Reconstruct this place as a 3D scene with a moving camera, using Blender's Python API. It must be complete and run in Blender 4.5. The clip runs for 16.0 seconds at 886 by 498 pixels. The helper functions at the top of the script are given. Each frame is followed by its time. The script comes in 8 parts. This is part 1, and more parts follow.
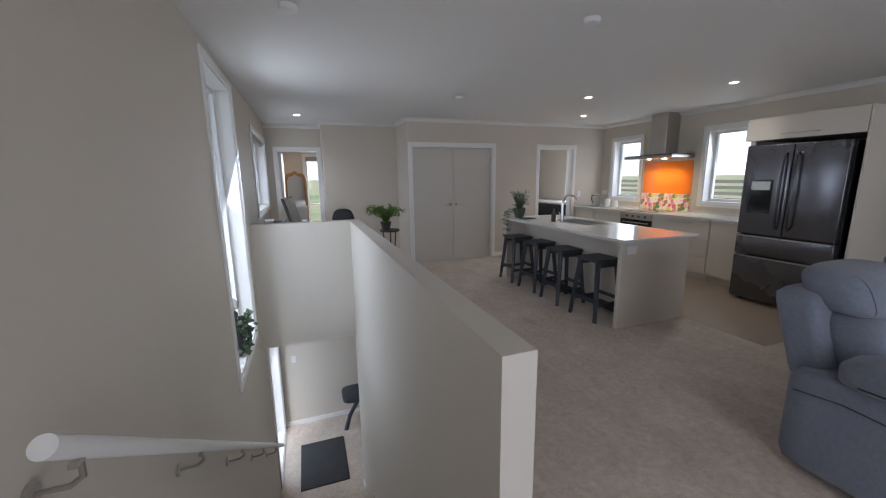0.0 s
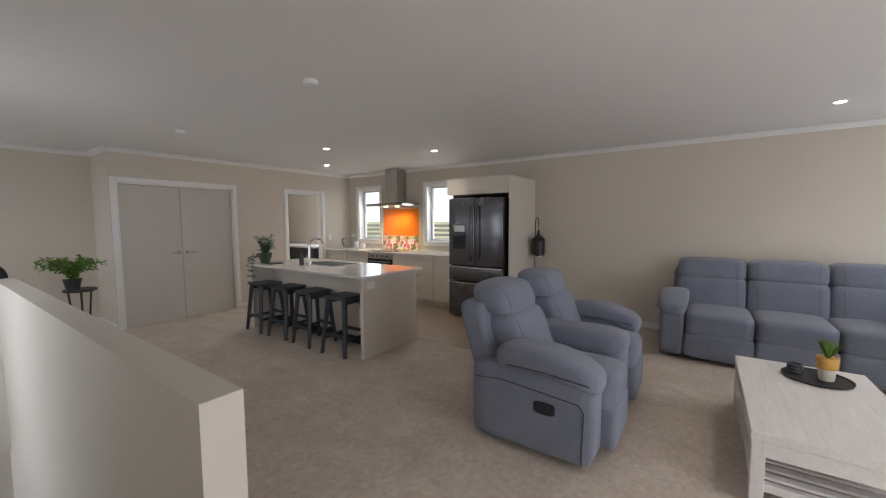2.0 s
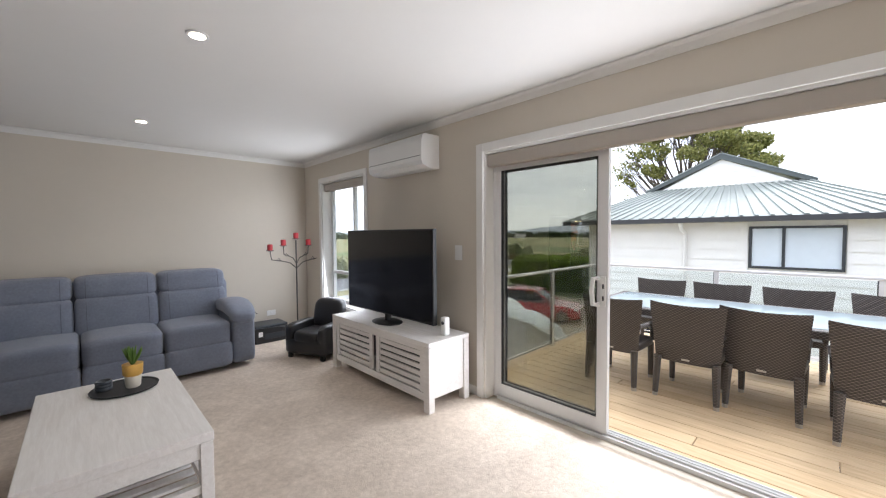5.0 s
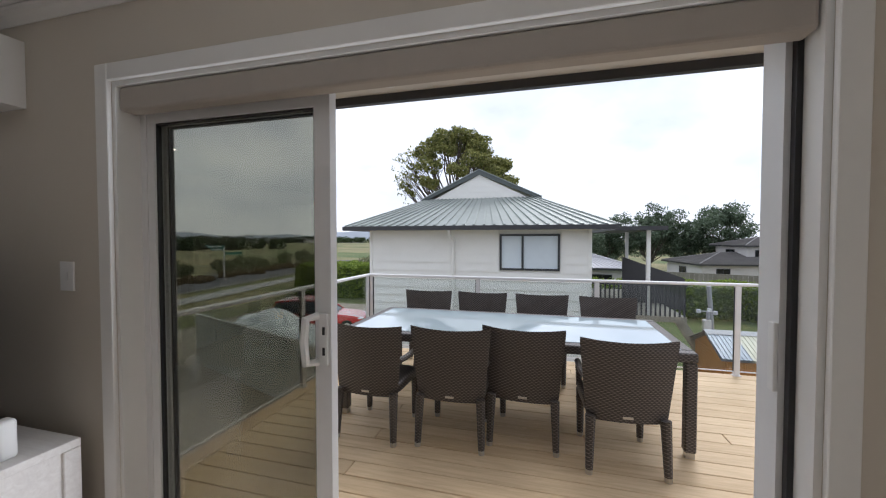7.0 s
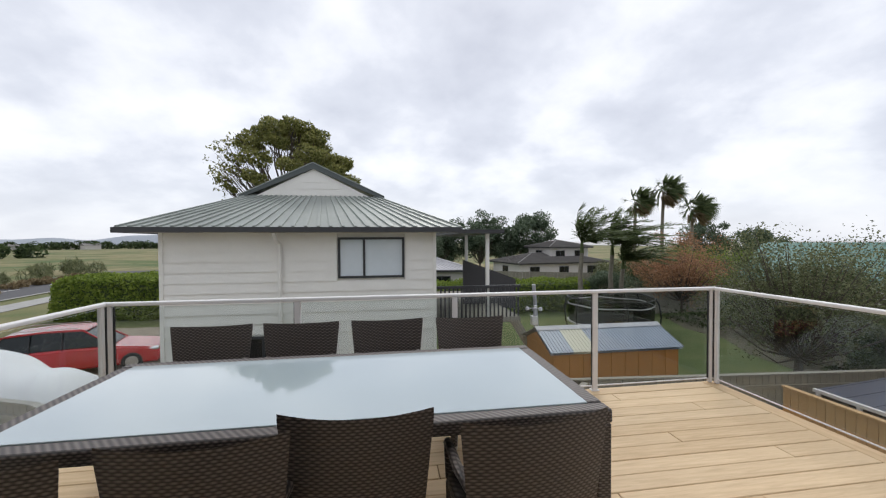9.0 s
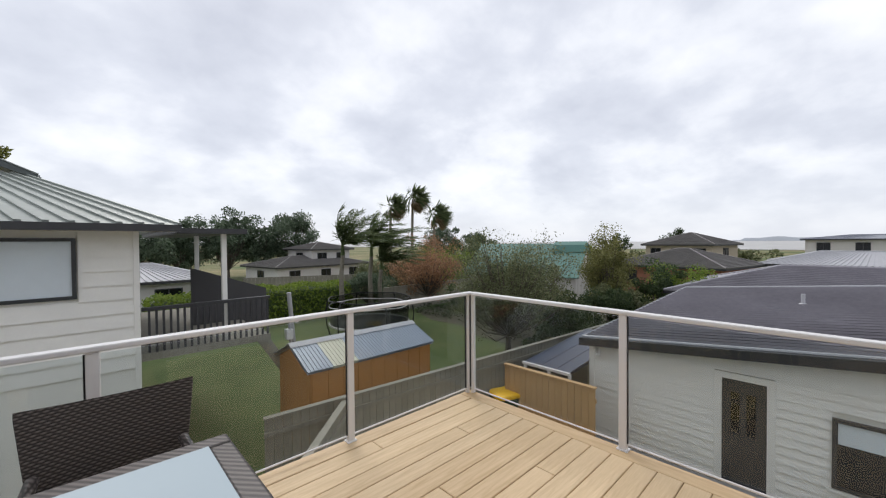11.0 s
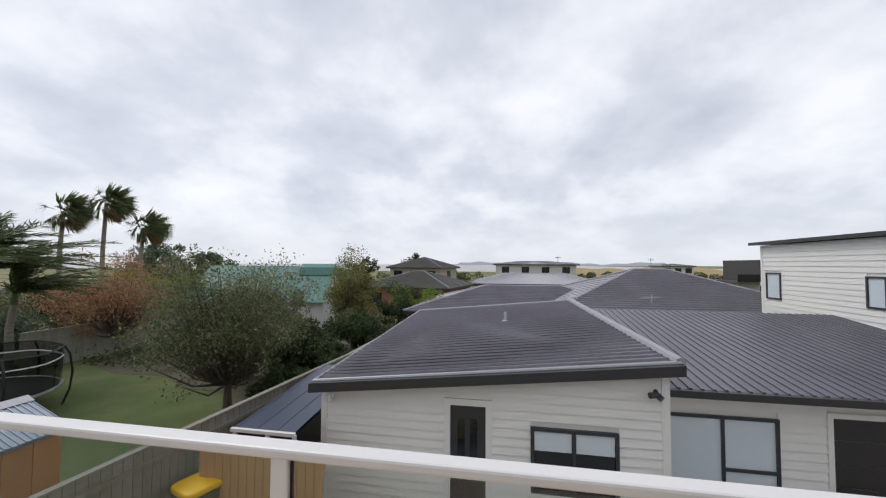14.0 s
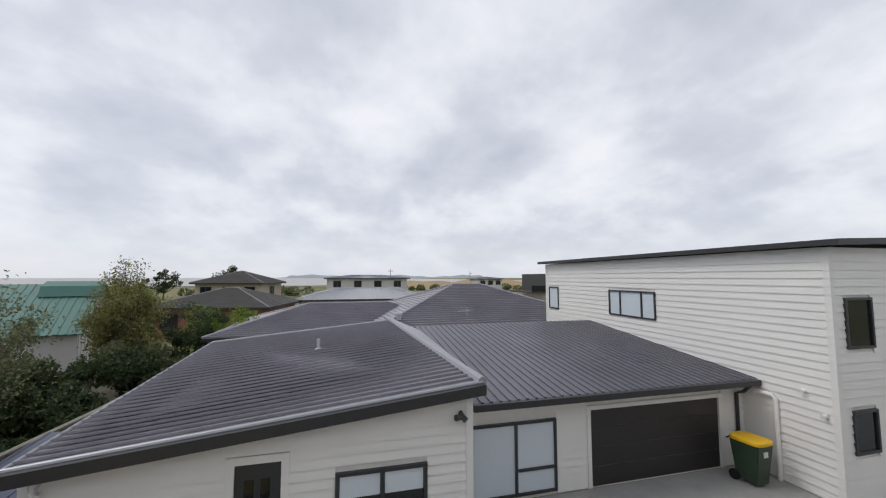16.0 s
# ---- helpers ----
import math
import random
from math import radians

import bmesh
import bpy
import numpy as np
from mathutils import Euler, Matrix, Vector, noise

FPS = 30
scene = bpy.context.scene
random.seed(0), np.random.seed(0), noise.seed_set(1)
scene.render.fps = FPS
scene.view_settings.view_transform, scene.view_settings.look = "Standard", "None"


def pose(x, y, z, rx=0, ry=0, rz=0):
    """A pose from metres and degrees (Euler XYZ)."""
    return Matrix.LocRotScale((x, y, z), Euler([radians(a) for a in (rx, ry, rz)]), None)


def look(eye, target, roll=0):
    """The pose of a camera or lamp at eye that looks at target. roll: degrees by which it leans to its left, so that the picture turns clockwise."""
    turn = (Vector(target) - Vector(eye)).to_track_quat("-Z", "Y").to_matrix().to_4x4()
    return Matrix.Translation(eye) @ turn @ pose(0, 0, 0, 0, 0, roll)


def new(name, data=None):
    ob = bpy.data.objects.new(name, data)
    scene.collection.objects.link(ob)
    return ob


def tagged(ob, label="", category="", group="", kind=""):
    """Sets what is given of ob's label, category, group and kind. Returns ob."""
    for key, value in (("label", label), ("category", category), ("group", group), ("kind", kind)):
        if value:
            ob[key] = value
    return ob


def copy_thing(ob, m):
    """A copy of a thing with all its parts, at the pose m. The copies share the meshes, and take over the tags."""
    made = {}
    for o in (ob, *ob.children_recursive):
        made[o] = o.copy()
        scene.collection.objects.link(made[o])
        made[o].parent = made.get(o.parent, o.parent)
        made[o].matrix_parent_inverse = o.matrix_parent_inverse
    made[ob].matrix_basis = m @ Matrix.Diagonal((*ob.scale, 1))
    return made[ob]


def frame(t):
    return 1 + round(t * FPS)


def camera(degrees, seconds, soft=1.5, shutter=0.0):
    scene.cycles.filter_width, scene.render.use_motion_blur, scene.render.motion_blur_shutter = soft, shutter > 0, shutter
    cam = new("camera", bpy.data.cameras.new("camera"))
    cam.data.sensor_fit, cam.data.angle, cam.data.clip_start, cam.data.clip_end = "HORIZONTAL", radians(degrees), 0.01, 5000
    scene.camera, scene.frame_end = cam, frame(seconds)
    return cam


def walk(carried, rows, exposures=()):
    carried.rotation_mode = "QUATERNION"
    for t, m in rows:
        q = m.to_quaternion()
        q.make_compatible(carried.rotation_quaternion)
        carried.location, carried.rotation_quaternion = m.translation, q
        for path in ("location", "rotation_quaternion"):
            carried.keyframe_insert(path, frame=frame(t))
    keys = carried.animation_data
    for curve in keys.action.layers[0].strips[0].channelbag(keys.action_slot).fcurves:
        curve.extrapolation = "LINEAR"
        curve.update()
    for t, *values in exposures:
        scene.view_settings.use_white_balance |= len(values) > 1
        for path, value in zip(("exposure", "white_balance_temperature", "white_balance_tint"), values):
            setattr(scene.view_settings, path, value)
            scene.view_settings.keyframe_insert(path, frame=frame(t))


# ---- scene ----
cam = camera(99.4, 16.0, 1.2)
PATH = [
    (0, (0.221, 0.578, 1.443), (0.89, 2.425, 1.07), -0.7),
    (0.5, (0.255, 0.511, 1.451), (1.151, 2.282, 1.204), -0.7),
    (1, (0.267, 0.473, 1.441), (1.395, 2.115, 1.27), -0.6),
    (1.5, (0.273, 0.418, 1.434), (1.669, 1.842, 1.286), -0.4),
    (2, (0.292, 0.372, 1.427), (1.928, 1.512, 1.277), -0.3),
    (2.5, (0.335, 0.385, 1.4), (2.192, 1.115, 1.259), -0.2),
    (3, (0.358, 0.358, 1.382), (2.338, 0.602, 1.246), -0.1),
    (3.5, (0.366, 0.329, 1.383), (2.347, 0.087, 1.246), -0.2),
    (4, (0.393, 0.251, 1.363), (2.262, -0.447, 1.227), -0.1),
    (4.5, (0.449, 0.11, 1.367), (2.123, -0.978, 1.246), -0.2),
    (5, (0.484, -0.084, 1.37), (1.922, -1.471, 1.29), -0.4),
    (5.2, (0.5, -0.172, 1.373), (1.832, -1.662, 1.3), -0.4),
    (7.5, (0.772, -1.609, 1.37), (1.109, -3.58, 1.326), -0.0),
    (8, (0.81, -1.904, 1.354), (0.963, -3.898, 1.321), -0.1),
    (8.5, (0.796, -2.217, 1.365), (0.74, -4.216, 1.328), -0.1),
    (9, (0.734, -2.515, 1.377), (0.437, -4.493, 1.339), -0.3),
    (9.5, (0.666, -2.794, 1.387), (0.064, -4.701, 1.354), 0.2),
    (10, (0.527, -3.065, 1.368), (-0.371, -4.851, 1.339), -0.1),
    (12.5, (-0.702, -3.702, 1.421), (-2.497, -4.583, 1.403), 0.3),
    (13, (-1.035, -3.778, 1.418), (-2.904, -4.49, 1.425), 0.4),
    (13.5, (-1.327, -3.812, 1.418), (-3.256, -4.338, 1.463), 0.3),
    (14, (-1.601, -3.824, 1.411), (-3.568, -4.179, 1.491), 0.3),
    (14.5, (-1.823, -3.816, 1.499), (-3.811, -4.017, 1.583), 0.3),
    (15, (-2.032, -3.64, 1.558), (-4.028, -3.68, 1.672), -0.0),
    (15.5, (-2.204, -3.478, 1.543), (-4.187, -3.269, 1.696), 0.1),
    (16, (-2.224, -3.371, 1.613), (-4.155, -2.871, 1.763), 0.0),
]
walk(cam, [(t, look(eye, target, roll)) for t, eye, target, roll in PATH],
     exposures=[(0, 1.72, 5700, 12), (1.0, 1.82, 5900, 12), (1.5, 1.82, 6200, 13), (2.5, 1.95, 6250, 13), (3.5, 1.95, 6100, 12), (4.5, 1.93, 6100, 11), (5.2, 1.8, 6100, 11), (7.3, 0.70, 6050, 11), (7.6, 0.67, 6050, 11),
                (8.0, 0.58, 6250, 11), (8.5, 0.46, 6400, 10), (10.0, 0.38, 6450, 10), (13.0, 0.34, 6400, 10), (16.0, 0.16, 6400, 10)])

# ---- world and sun: bright overcast ----
world = bpy.data.worlds.new("overcast_sky")
scene.world = world
world.use_nodes = True
wn, wl = world.node_tree.nodes, world.node_tree.links
wn.clear()
SUN_EL, SUN_AZ = 52.0, 200.0


def wnode(kind, **kw):
    n = wn.new(kind)
    for k, v in kw.items():
        n.inputs[k].default_value = v
    return n


w_out = wn.new("ShaderNodeOutputWorld")
w_bg = wn.new("ShaderNodeBackground")
w_bg.inputs["Strength"].default_value = 1.0
w_sky = wn.new("ShaderNodeTexSky")
w_sky.sky_type = "NISHITA"
w_sky.sun_disc = False
w_sky.sun_elevation, w_sky.sun_rotation = radians(SUN_EL), radians(SUN_AZ)
w_skys = wn.new("ShaderNodeVectorMath")
w_skys.operation = "SCALE"
w_skys.inputs["Scale"].default_value = 0.10
wl.new(w_sky.outputs[0], w_skys.inputs[0])
w_tc = wn.new("ShaderNodeTexCoord")
w_sep = wn.new("ShaderNodeSeparateXYZ")
wl.new(w_tc.outputs["Generated"], w_sep.inputs[0])


def wmath(op, a, b=None, clamp=False):
    n = wn.new("ShaderNodeMath")
    n.operation = op
    n.use_clamp = clamp
    for i, v in enumerate((a, b)):
        if v is None:
            continue
        if isinstance(v, (int, float)):
            n.inputs[i].default_value = v
        else:
            wl.new(v, n.inputs[i])
    return n.outputs[0]


w_up = wmath("MAXIMUM", w_sep.outputs[2], 0.0)
w_den = wmath("ADD", w_up, 0.42)
w_cx = wmath("DIVIDE", w_sep.outputs[0], w_den)
w_cy = wmath("DIVIDE", w_sep.outputs[1], w_den)
w_comb = wn.new("ShaderNodeCombineXYZ")
wl.new(w_cx, w_comb.inputs[0])
wl.new(w_cy, w_comb.inputs[1])
w_n1 = wnode("ShaderNodeTexNoise", Scale=2.1, Detail=7.0, Roughness=0.50, Distortion=0.1)
wl.new(w_comb.outputs[0], w_n1.inputs["Vector"])
w_n2 = wnode("ShaderNodeTexNoise", Scale=6.5, Detail=6.0, Roughness=0.55, Distortion=0.1)
wl.new(w_comb.outputs[0], w_n2.inputs["Vector"])
w_mixn = wmath("ADD", wmath("MULTIPLY", w_n1.outputs["Fac"], 0.80), wmath("MULTIPLY", w_n2.outputs["Fac"], 0.20))
w_ramp = wn.new("ShaderNodeValToRGB")
cr = w_ramp.color_ramp
cr.elements[0].position, cr.elements[0].color = 0.34, (0.50, 0.52, 0.585, 1)
cr.elements[1].position, cr.elements[1].color = 0.64, (0.83, 0.835, 0.855, 1)
e = cr.elements.new(0.47)
e.color = (0.61, 0.63, 0.69, 1)
e = cr.elements.new(0.54)
e.color = (0.715, 0.73, 0.775, 1)
wl.new(w_mixn, w_ramp.inputs["Fac"])
# pale haze low over the horizon
w_hz = wmath("SUBTRACT", 1.0, wmath("MULTIPLY", w_up, 6.0), True)
w_mix = wn.new("ShaderNodeMixRGB")
wl.new(wmath("MULTIPLY", w_hz, 0.75), w_mix.inputs["Fac"])
wl.new(w_ramp.outputs["Color"], w_mix.inputs["Color1"])
w_mix.inputs["Color2"].default_value = (0.66, 0.68, 0.73, 1)
w_mix2 = wn.new("ShaderNodeMixRGB")
w_mix2.inputs["Fac"].default_value = 0.93
wl.new(w_skys.outputs[0], w_mix2.inputs["Color1"])
wl.new(w_mix.outputs[0], w_mix2.inputs["Color2"])
wl.new(w_mix2.outputs[0], w_bg.inputs["Color"])
wl.new(w_bg.outputs[0], w_out.inputs["Surface"])

sun = bpy.data.lights.new("sun", "SUN")
sun.energy, sun.angle, sun.color = 0.9, radians(25), (1.0, 0.96, 0.9)
sun_ob = new("sun", sun)
sun_ob.matrix_world = look((0, 0, 30), (0 - math.sin(radians(SUN_AZ)) * 20, 0 - math.cos(radians(SUN_AZ)) * 20, 30 - 20 * math.tan(radians(SUN_EL))))



def window_light(name, x, y, z, w, h, toward, watts, down=0.3):
    """Sky light that comes in through an opening."""
    d = bpy.data.lights.new(name, "AREA")
    d.shape, d.size, d.size_y, d.energy, d.color = "RECTANGLE", w, h, watts, (0.96, 0.97, 1.0)
    ob = new(name, d)
    ob.matrix_world = look((x, y, z), (x + toward[0], y + toward[1], z - down))
    return ob


window_light("skylight_slider", 1.27, -2.462, 1.0, 2.3, 1.95, (0, 1), 12.5, -0.02)
window_light("skylight_south_window", 4.8, -2.462, 1.25, 1.0, 1.55, (0, 1), 5.5, 0.1)
window_light("skylight_stair_window", -0.56, 4.4, 1.05, 0.85, 2.3, (1, 0), 4.2)
window_light("skylight_study_window", -0.56, 7.0, 1.5, 1.3, 0.9, (1, 0), 1.6)
window_light("skylight_kitchen_window", 6.02, 6.1, 1.55, 0.5, 1.0, (-1, 0), 0.9)
window_light("skylight_kitchen_window", 6.02, 4.35, 1.55, 0.5, 1.0, (-1, 0), 0.9)
window_light("skylight_bedroom_window", 0.6, 11.65, 1.2, 0.9, 1.9, (0, -1), 9)
window_light("skylight_laundry_window", 5.98, 7.5, 1.5, 0.45, 1.0, (-1, 0), 6.0)
window_light("skylight_entry", -0.56, 6.15, -1.66, 1.1, 2.0, (1, 0), 2.8)

# ---- materials ----
MATS = {}


class Nodes:
    def __init__(self, name):
        self.m = bpy.data.materials.new(name)
        self.m.use_nodes = True
        self.n, self.l = self.m.node_tree.nodes, self.m.node_tree.links
        self.b = self.n["Principled BSDF"]
        self.co = self.n.new("ShaderNodeTexCoord").outputs["Object"]

    def link(self, a, b):
        self.l.new(a, b)

    def mapped(self, scale=(1, 1, 1), rot=(0, 0, 0), source=None):
        mp = self.n.new("ShaderNodeMapping")
        mp.inputs["Scale"].default_value = scale
        mp.inputs["Rotation"].default_value = rot
        self.link(source or self.co, mp.inputs["Vector"])
        return mp.outputs[0]

    def noise(self, scale, detail=4.0, rough=0.55, vec=None, dist=0.0):
        t = self.n.new("ShaderNodeTexNoise")
        t.inputs["Scale"].default_value = scale
        t.inputs["Detail"].default_value = detail
        t.inputs["Roughness"].default_value = rough
        t.inputs["Distortion"].default_value = dist
        self.link(vec or self.co, t.inputs["Vector"])
        return t.outputs["Fac"]

    def wave(self, scale, vec=None, dist=0.0, direction="X", profile="SIN", kind="BANDS"):
        t = self.n.new("ShaderNodeTexWave")
        t.wave_type, t.bands_direction, t.wave_profile = kind, direction, profile
        t.inputs["Scale"].default_value = scale
        t.inputs["Distortion"].default_value = dist
        self.link(vec or self.co, t.inputs["Vector"])
        return t.outputs["Fac"]

    def math(self, op, a, b=0.0, clamp=False):
        t = self.n.new("ShaderNodeMath")
        t.operation, t.use_clamp = op, clamp
        for i, v in enumerate((a, b)):
            if isinstance(v, (int, float)):
                t.inputs[i].default_value = v
            else:
                self.link(v, t.inputs[i])
        return t.outputs[0]

    def ramp(self, fac, stops):
        t = self.n.new("ShaderNodeValToRGB")
        r = t.color_ramp
        while len(r.elements) < len(stops):
            r.elements.new(0.5)
        for el, (p, c) in zip(r.elements, stops):
            el.position, el.color = p, (*c, 1)
        self.link(fac, t.inputs["Fac"])
        return t.outputs["Color"]

    def mix(self, fac, a, b, blend="MIX"):
        t = self.n.new("ShaderNodeMixRGB")
        t.blend_type = blend
        for s, v in (("Fac", fac), ("Color1", a), ("Color2", b)):
            if isinstance(v, (int, float)):
                t.inputs[s].default_value = v
            elif isinstance(v, tuple):
                t.inputs[s].default_value = (*v, 1)
            else:
                self.link(v, t.inputs[s])
        return t.outputs[0]

    def color(self, v):
        if isinstance(v, tuple):
            self.b.inputs["Base Color"].default_value = (*v, 1)
        else:
            self.link(v, self.b.inputs["Base Color"])

    def rough(self, v):
        if isinstance(v, (int, float)):
            self.b.inputs["Roughness"].default_value = v
        else:
            self.link(v, self.b.inputs["Roughness"])

    def bump(self, h, strength=0.3, distance=0.01):
        t = self.n.new("ShaderNodeBump")
        t.inputs["Strength"].default_value = strength
        t.inputs["Distance"].default_value = distance
        self.link(h, t.inputs["Height"])
        self.link(t.outputs[0], self.b.inputs["Normal"])

    def random(self):
        return self.n.new("ShaderNodeObjectInfo").outputs["Random"]

    def island(self):
        return self.n.new("ShaderNodeNewGeometry").outputs["Random Per Island"]


def tint(c, f):
    return tuple(min(1.0, max(0.0, v * f)) for v in c)


def plain(name, c, rough=0.5, metal=0.0, vary=0.06, scale=6.0, bump=0.0, bscale=120.0, coat=0.0, spec=0.5):
    k = Nodes(name)
    big, small = k.noise(scale, 4), k.noise(scale * 12, 3)
    f = k.math("ADD", k.math("MULTIPLY", big, 0.65), k.math("MULTIPLY", small, 0.35))
    k.color(k.ramp(f, [(0.3, tint(c, 1 - vary)), (0.7, tint(c, 1 + vary))]))
    k.rough(k.math("ADD", k.math("MULTIPLY", big, 0.14), max(0.02, rough - 0.07)))
    k.b.inputs["Metallic"].default_value = metal
    k.b.inputs["Coat Weight"].default_value = coat
    k.b.inputs["Specular IOR Level"].default_value = spec
    if bump:
        k.bump(k.noise(bscale, 3), bump, 0.004)
    MATS[name] = k.m
    return k.m


WALL = plain("wall_paint", (0.62, 0.565, 0.485), 0.62, vary=0.02, scale=1.2, bump=0.05, bscale=260)
CEIL = plain("ceiling_paint", (0.80, 0.79, 0.77), 0.75, vary=0.012, scale=0.8, bump=0.04, bscale=200)
TRIM = plain("trim_gloss_white", (0.80, 0.79, 0.765), 0.32, vary=0.02, scale=2)
HALFWALL = plain("stair_wall_paint", (0.65, 0.61, 0.54), 0.55, vary=0.015, scale=1.2, bump=0.04, bscale=260)
DOORP = plain("door_paint", (0.565, 0.53, 0.475), 0.42, vary=0.015, scale=2)
ALU_W = plain("white_aluminium", (0.76, 0.76, 0.76), 0.36, vary=0.02, scale=3)
ALU_D = plain("dark_aluminium", (0.035, 0.038, 0.042), 0.4, vary=0.05, scale=3)
CHROME = plain("chrome", (0.75, 0.75, 0.76), 0.14, 1.0, vary=0.02)
STEEL = plain("brushed_steel", (0.52, 0.50, 0.47), 0.34, 1.0, vary=0.05, scale=4)
BLACKP = plain("black_plastic", (0.018, 0.018, 0.02), 0.38, vary=0.1)
SCREEN = plain("screen_glass", (0.007, 0.007, 0.008), 0.12, vary=0.02)
WHITEP = plain("white_plastic", (0.80, 0.80, 0.79), 0.35, vary=0.015)
CREAM = plain("cream_laminate", (0.645, 0.595, 0.52), 0.33, vary=0.02, scale=2)
BENCH = plain("white_stone_bench", (0.74, 0.73, 0.70), 0.12, vary=0.03, scale=18)
ORANGE = plain("orange_glass", (0.86, 0.22, 0.012), 0.12, vary=0.02, coat=0.5)
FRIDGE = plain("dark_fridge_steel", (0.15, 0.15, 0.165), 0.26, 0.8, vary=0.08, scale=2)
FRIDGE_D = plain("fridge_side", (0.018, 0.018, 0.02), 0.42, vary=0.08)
STOOLM = plain("stool_painted_metal", (0.035, 0.042, 0.052), 0.42, vary=0.1)
LEATHER = plain("black_leather", (0.016, 0.016, 0.018), 0.36, vary=0.15, bump=0.35, bscale=160)
PVC = plain("rail_powdercoat", (0.72, 0.70, 0.69), 0.38, vary=0.02)
IRON = plain("wrought_iron", (0.06, 0.055, 0.05), 0.55, 0.4, vary=0.2)
WAX = plain("red_wax", (0.42, 0.022, 0.032), 0.45, vary=0.08)
SLATE = plain("black_slate", (0.02, 0.02, 0.022), 0.6, vary=0.2, bump=0.3, bscale=60)
POTW = plain("glazed_white_pot", (0.72, 0.66, 0.55), 0.3, vary=0.05)
POTY = plain("ochre_pot_band", (0.62, 0.36, 0.08), 0.4, vary=0.1)
DARKPOT = plain("dark_pot", (0.05, 0.05, 0.05), 0.5, vary=0.1)
RUBBER = plain("rubber", (0.012, 0.012, 0.013), 0.75, vary=0.1)
REDCAR = plain("red_car_paint", (0.52, 0.012, 0.018), 0.25, 0.1, vary=0.03, coat=1.0)
YELCAR = plain("yellow_car_paint", (0.78, 0.62, 0.10), 0.28, vary=0.03, coat=1.0)
CARGLASS = plain("car_glass", (0.012, 0.014, 0.016), 0.06, vary=0.02)
TARP = plain("white_tarpaulin", (0.80, 0.81, 0.83), 0.55, vary=0.04, scale=3, bump=0.4, bscale=9)
BINB = plain("green_bin_plastic", (0.035, 0.06, 0.035), 0.5, vary=0.1)
BINL = plain("yellow_bin_lid", (0.86, 0.50, 0.012), 0.45, vary=0.05)
CONC = plain("concrete", (0.34, 0.335, 0.32), 0.85, vary=0.14, scale=1.6, bump=0.25, bscale=80)
ASPH = plain("asphalt", (0.085, 0.085, 0.09), 0.9, vary=0.15, scale=3, bump=0.4, bscale=140)
CLADW = plain("weatherboard_white", (0.80, 0.785, 0.75), 0.55, vary=0.03, scale=2)
CLADC = plain("weatherboard_cream", (0.80, 0.785, 0.74), 0.55, vary=0.035, scale=2)
FASCIA = plain("dark_fascia", (0.035, 0.035, 0.038), 0.45, vary=0.1)
FLASH = plain("ridge_flashing", (0.36, 0.36, 0.38), 0.4, 0.3, vary=0.06)
BRICK = plain("far_brick", (0.30, 0.13, 0.085), 0.85, vary=0.2, scale=3)
GREENROOF = plain("green_iron_roof", (0.075, 0.185, 0.155), 0.55, vary=0.1, scale=0.8)
GREYROOF = plain("grey_tile_roof", (0.20, 0.19, 0.182), 0.7, vary=0.14, scale=1.0)
LIGHTROOF = plain("pale_iron_roof", (0.44, 0.44, 0.46), 0.5, vary=0.08, scale=1.0)
FARWALL = plain("pale_render", (0.58, 0.56, 0.54), 0.8, vary=0.05, scale=1)
DARKWALL = plain("dark_cladding", (0.06, 0.058, 0.06), 0.7, vary=0.1)
SIGN_G = plain("sign_green", (0.01, 0.20, 0.15), 0.5, vary=0.03)
BLIND = plain("blind_fabric", (0.44, 0.40, 0.355), 0.8, vary=0.03, scale=20)
FROSTW = plain("white_blind_behind_glass", (0.66, 0.725, 0.77), 0.15, vary=0.02)
MATT = plain("door_mat", (0.045, 0.045, 0.047), 0.95, vary=0.2, bump=0.5, bscale=200)
GOLD = plain("gilt_wood", (0.55, 0.28, 0.07), 0.38, vary=0.15)
BARGE = plain("dark_green_grey_barge", (0.075, 0.09, 0.088), 0.45, vary=0.08)
# soil brown, darkened and greened for the shade under the trees
MULCH = plain("bark_mulch_soil", (0.095, 0.085, 0.055), 0.95, vary=0.3, scale=2.5, bump=0.6, bscale=40)
THREAD = plain("sofa_stitching", (0.10, 0.112, 0.145), 0.8, vary=0.1)
SOFFIT = plain("soffit_paint", (0.70, 0.66, 0.61), 0.6, vary=0.02)
VINYL = plain("kitchen_vinyl", (0.34, 0.27, 0.20), 0.4, vary=0.08, scale=4)
SAND = plain("pale_gravel_yard", (0.30, 0.255, 0.20), 0.9, vary=0.2, scale=1.5, bump=0.4, bscale=50)


def fabric():
    k = Nodes("blue_grey_upholstery")
    a, b = k.noise(3.0, 4), k.noise(55, 4)
    f = k.math("ADD", k.math("MULTIPLY", a, 0.5), k.math("MULTIPLY", b, 0.5))
    k.color(k.ramp(f, [(0.3, (0.145, 0.162, 0.212)), (0.55, (0.185, 0.205, 0.262)), (0.75, (0.225, 0.248, 0.31))]))
    k.rough(0.92)
    k.b.inputs["Sheen Weight"].default_value = 0.25
    w = k.math("MULTIPLY", k.wave(190, direction="X"), k.wave(190, direction="Z"))
    k.bump(k.math("ADD", k.math("MULTIPLY", k.noise(14, 5), 1.0), k.math("MULTIPLY", w, 0.15)), 0.35, 0.012)
    return k.m


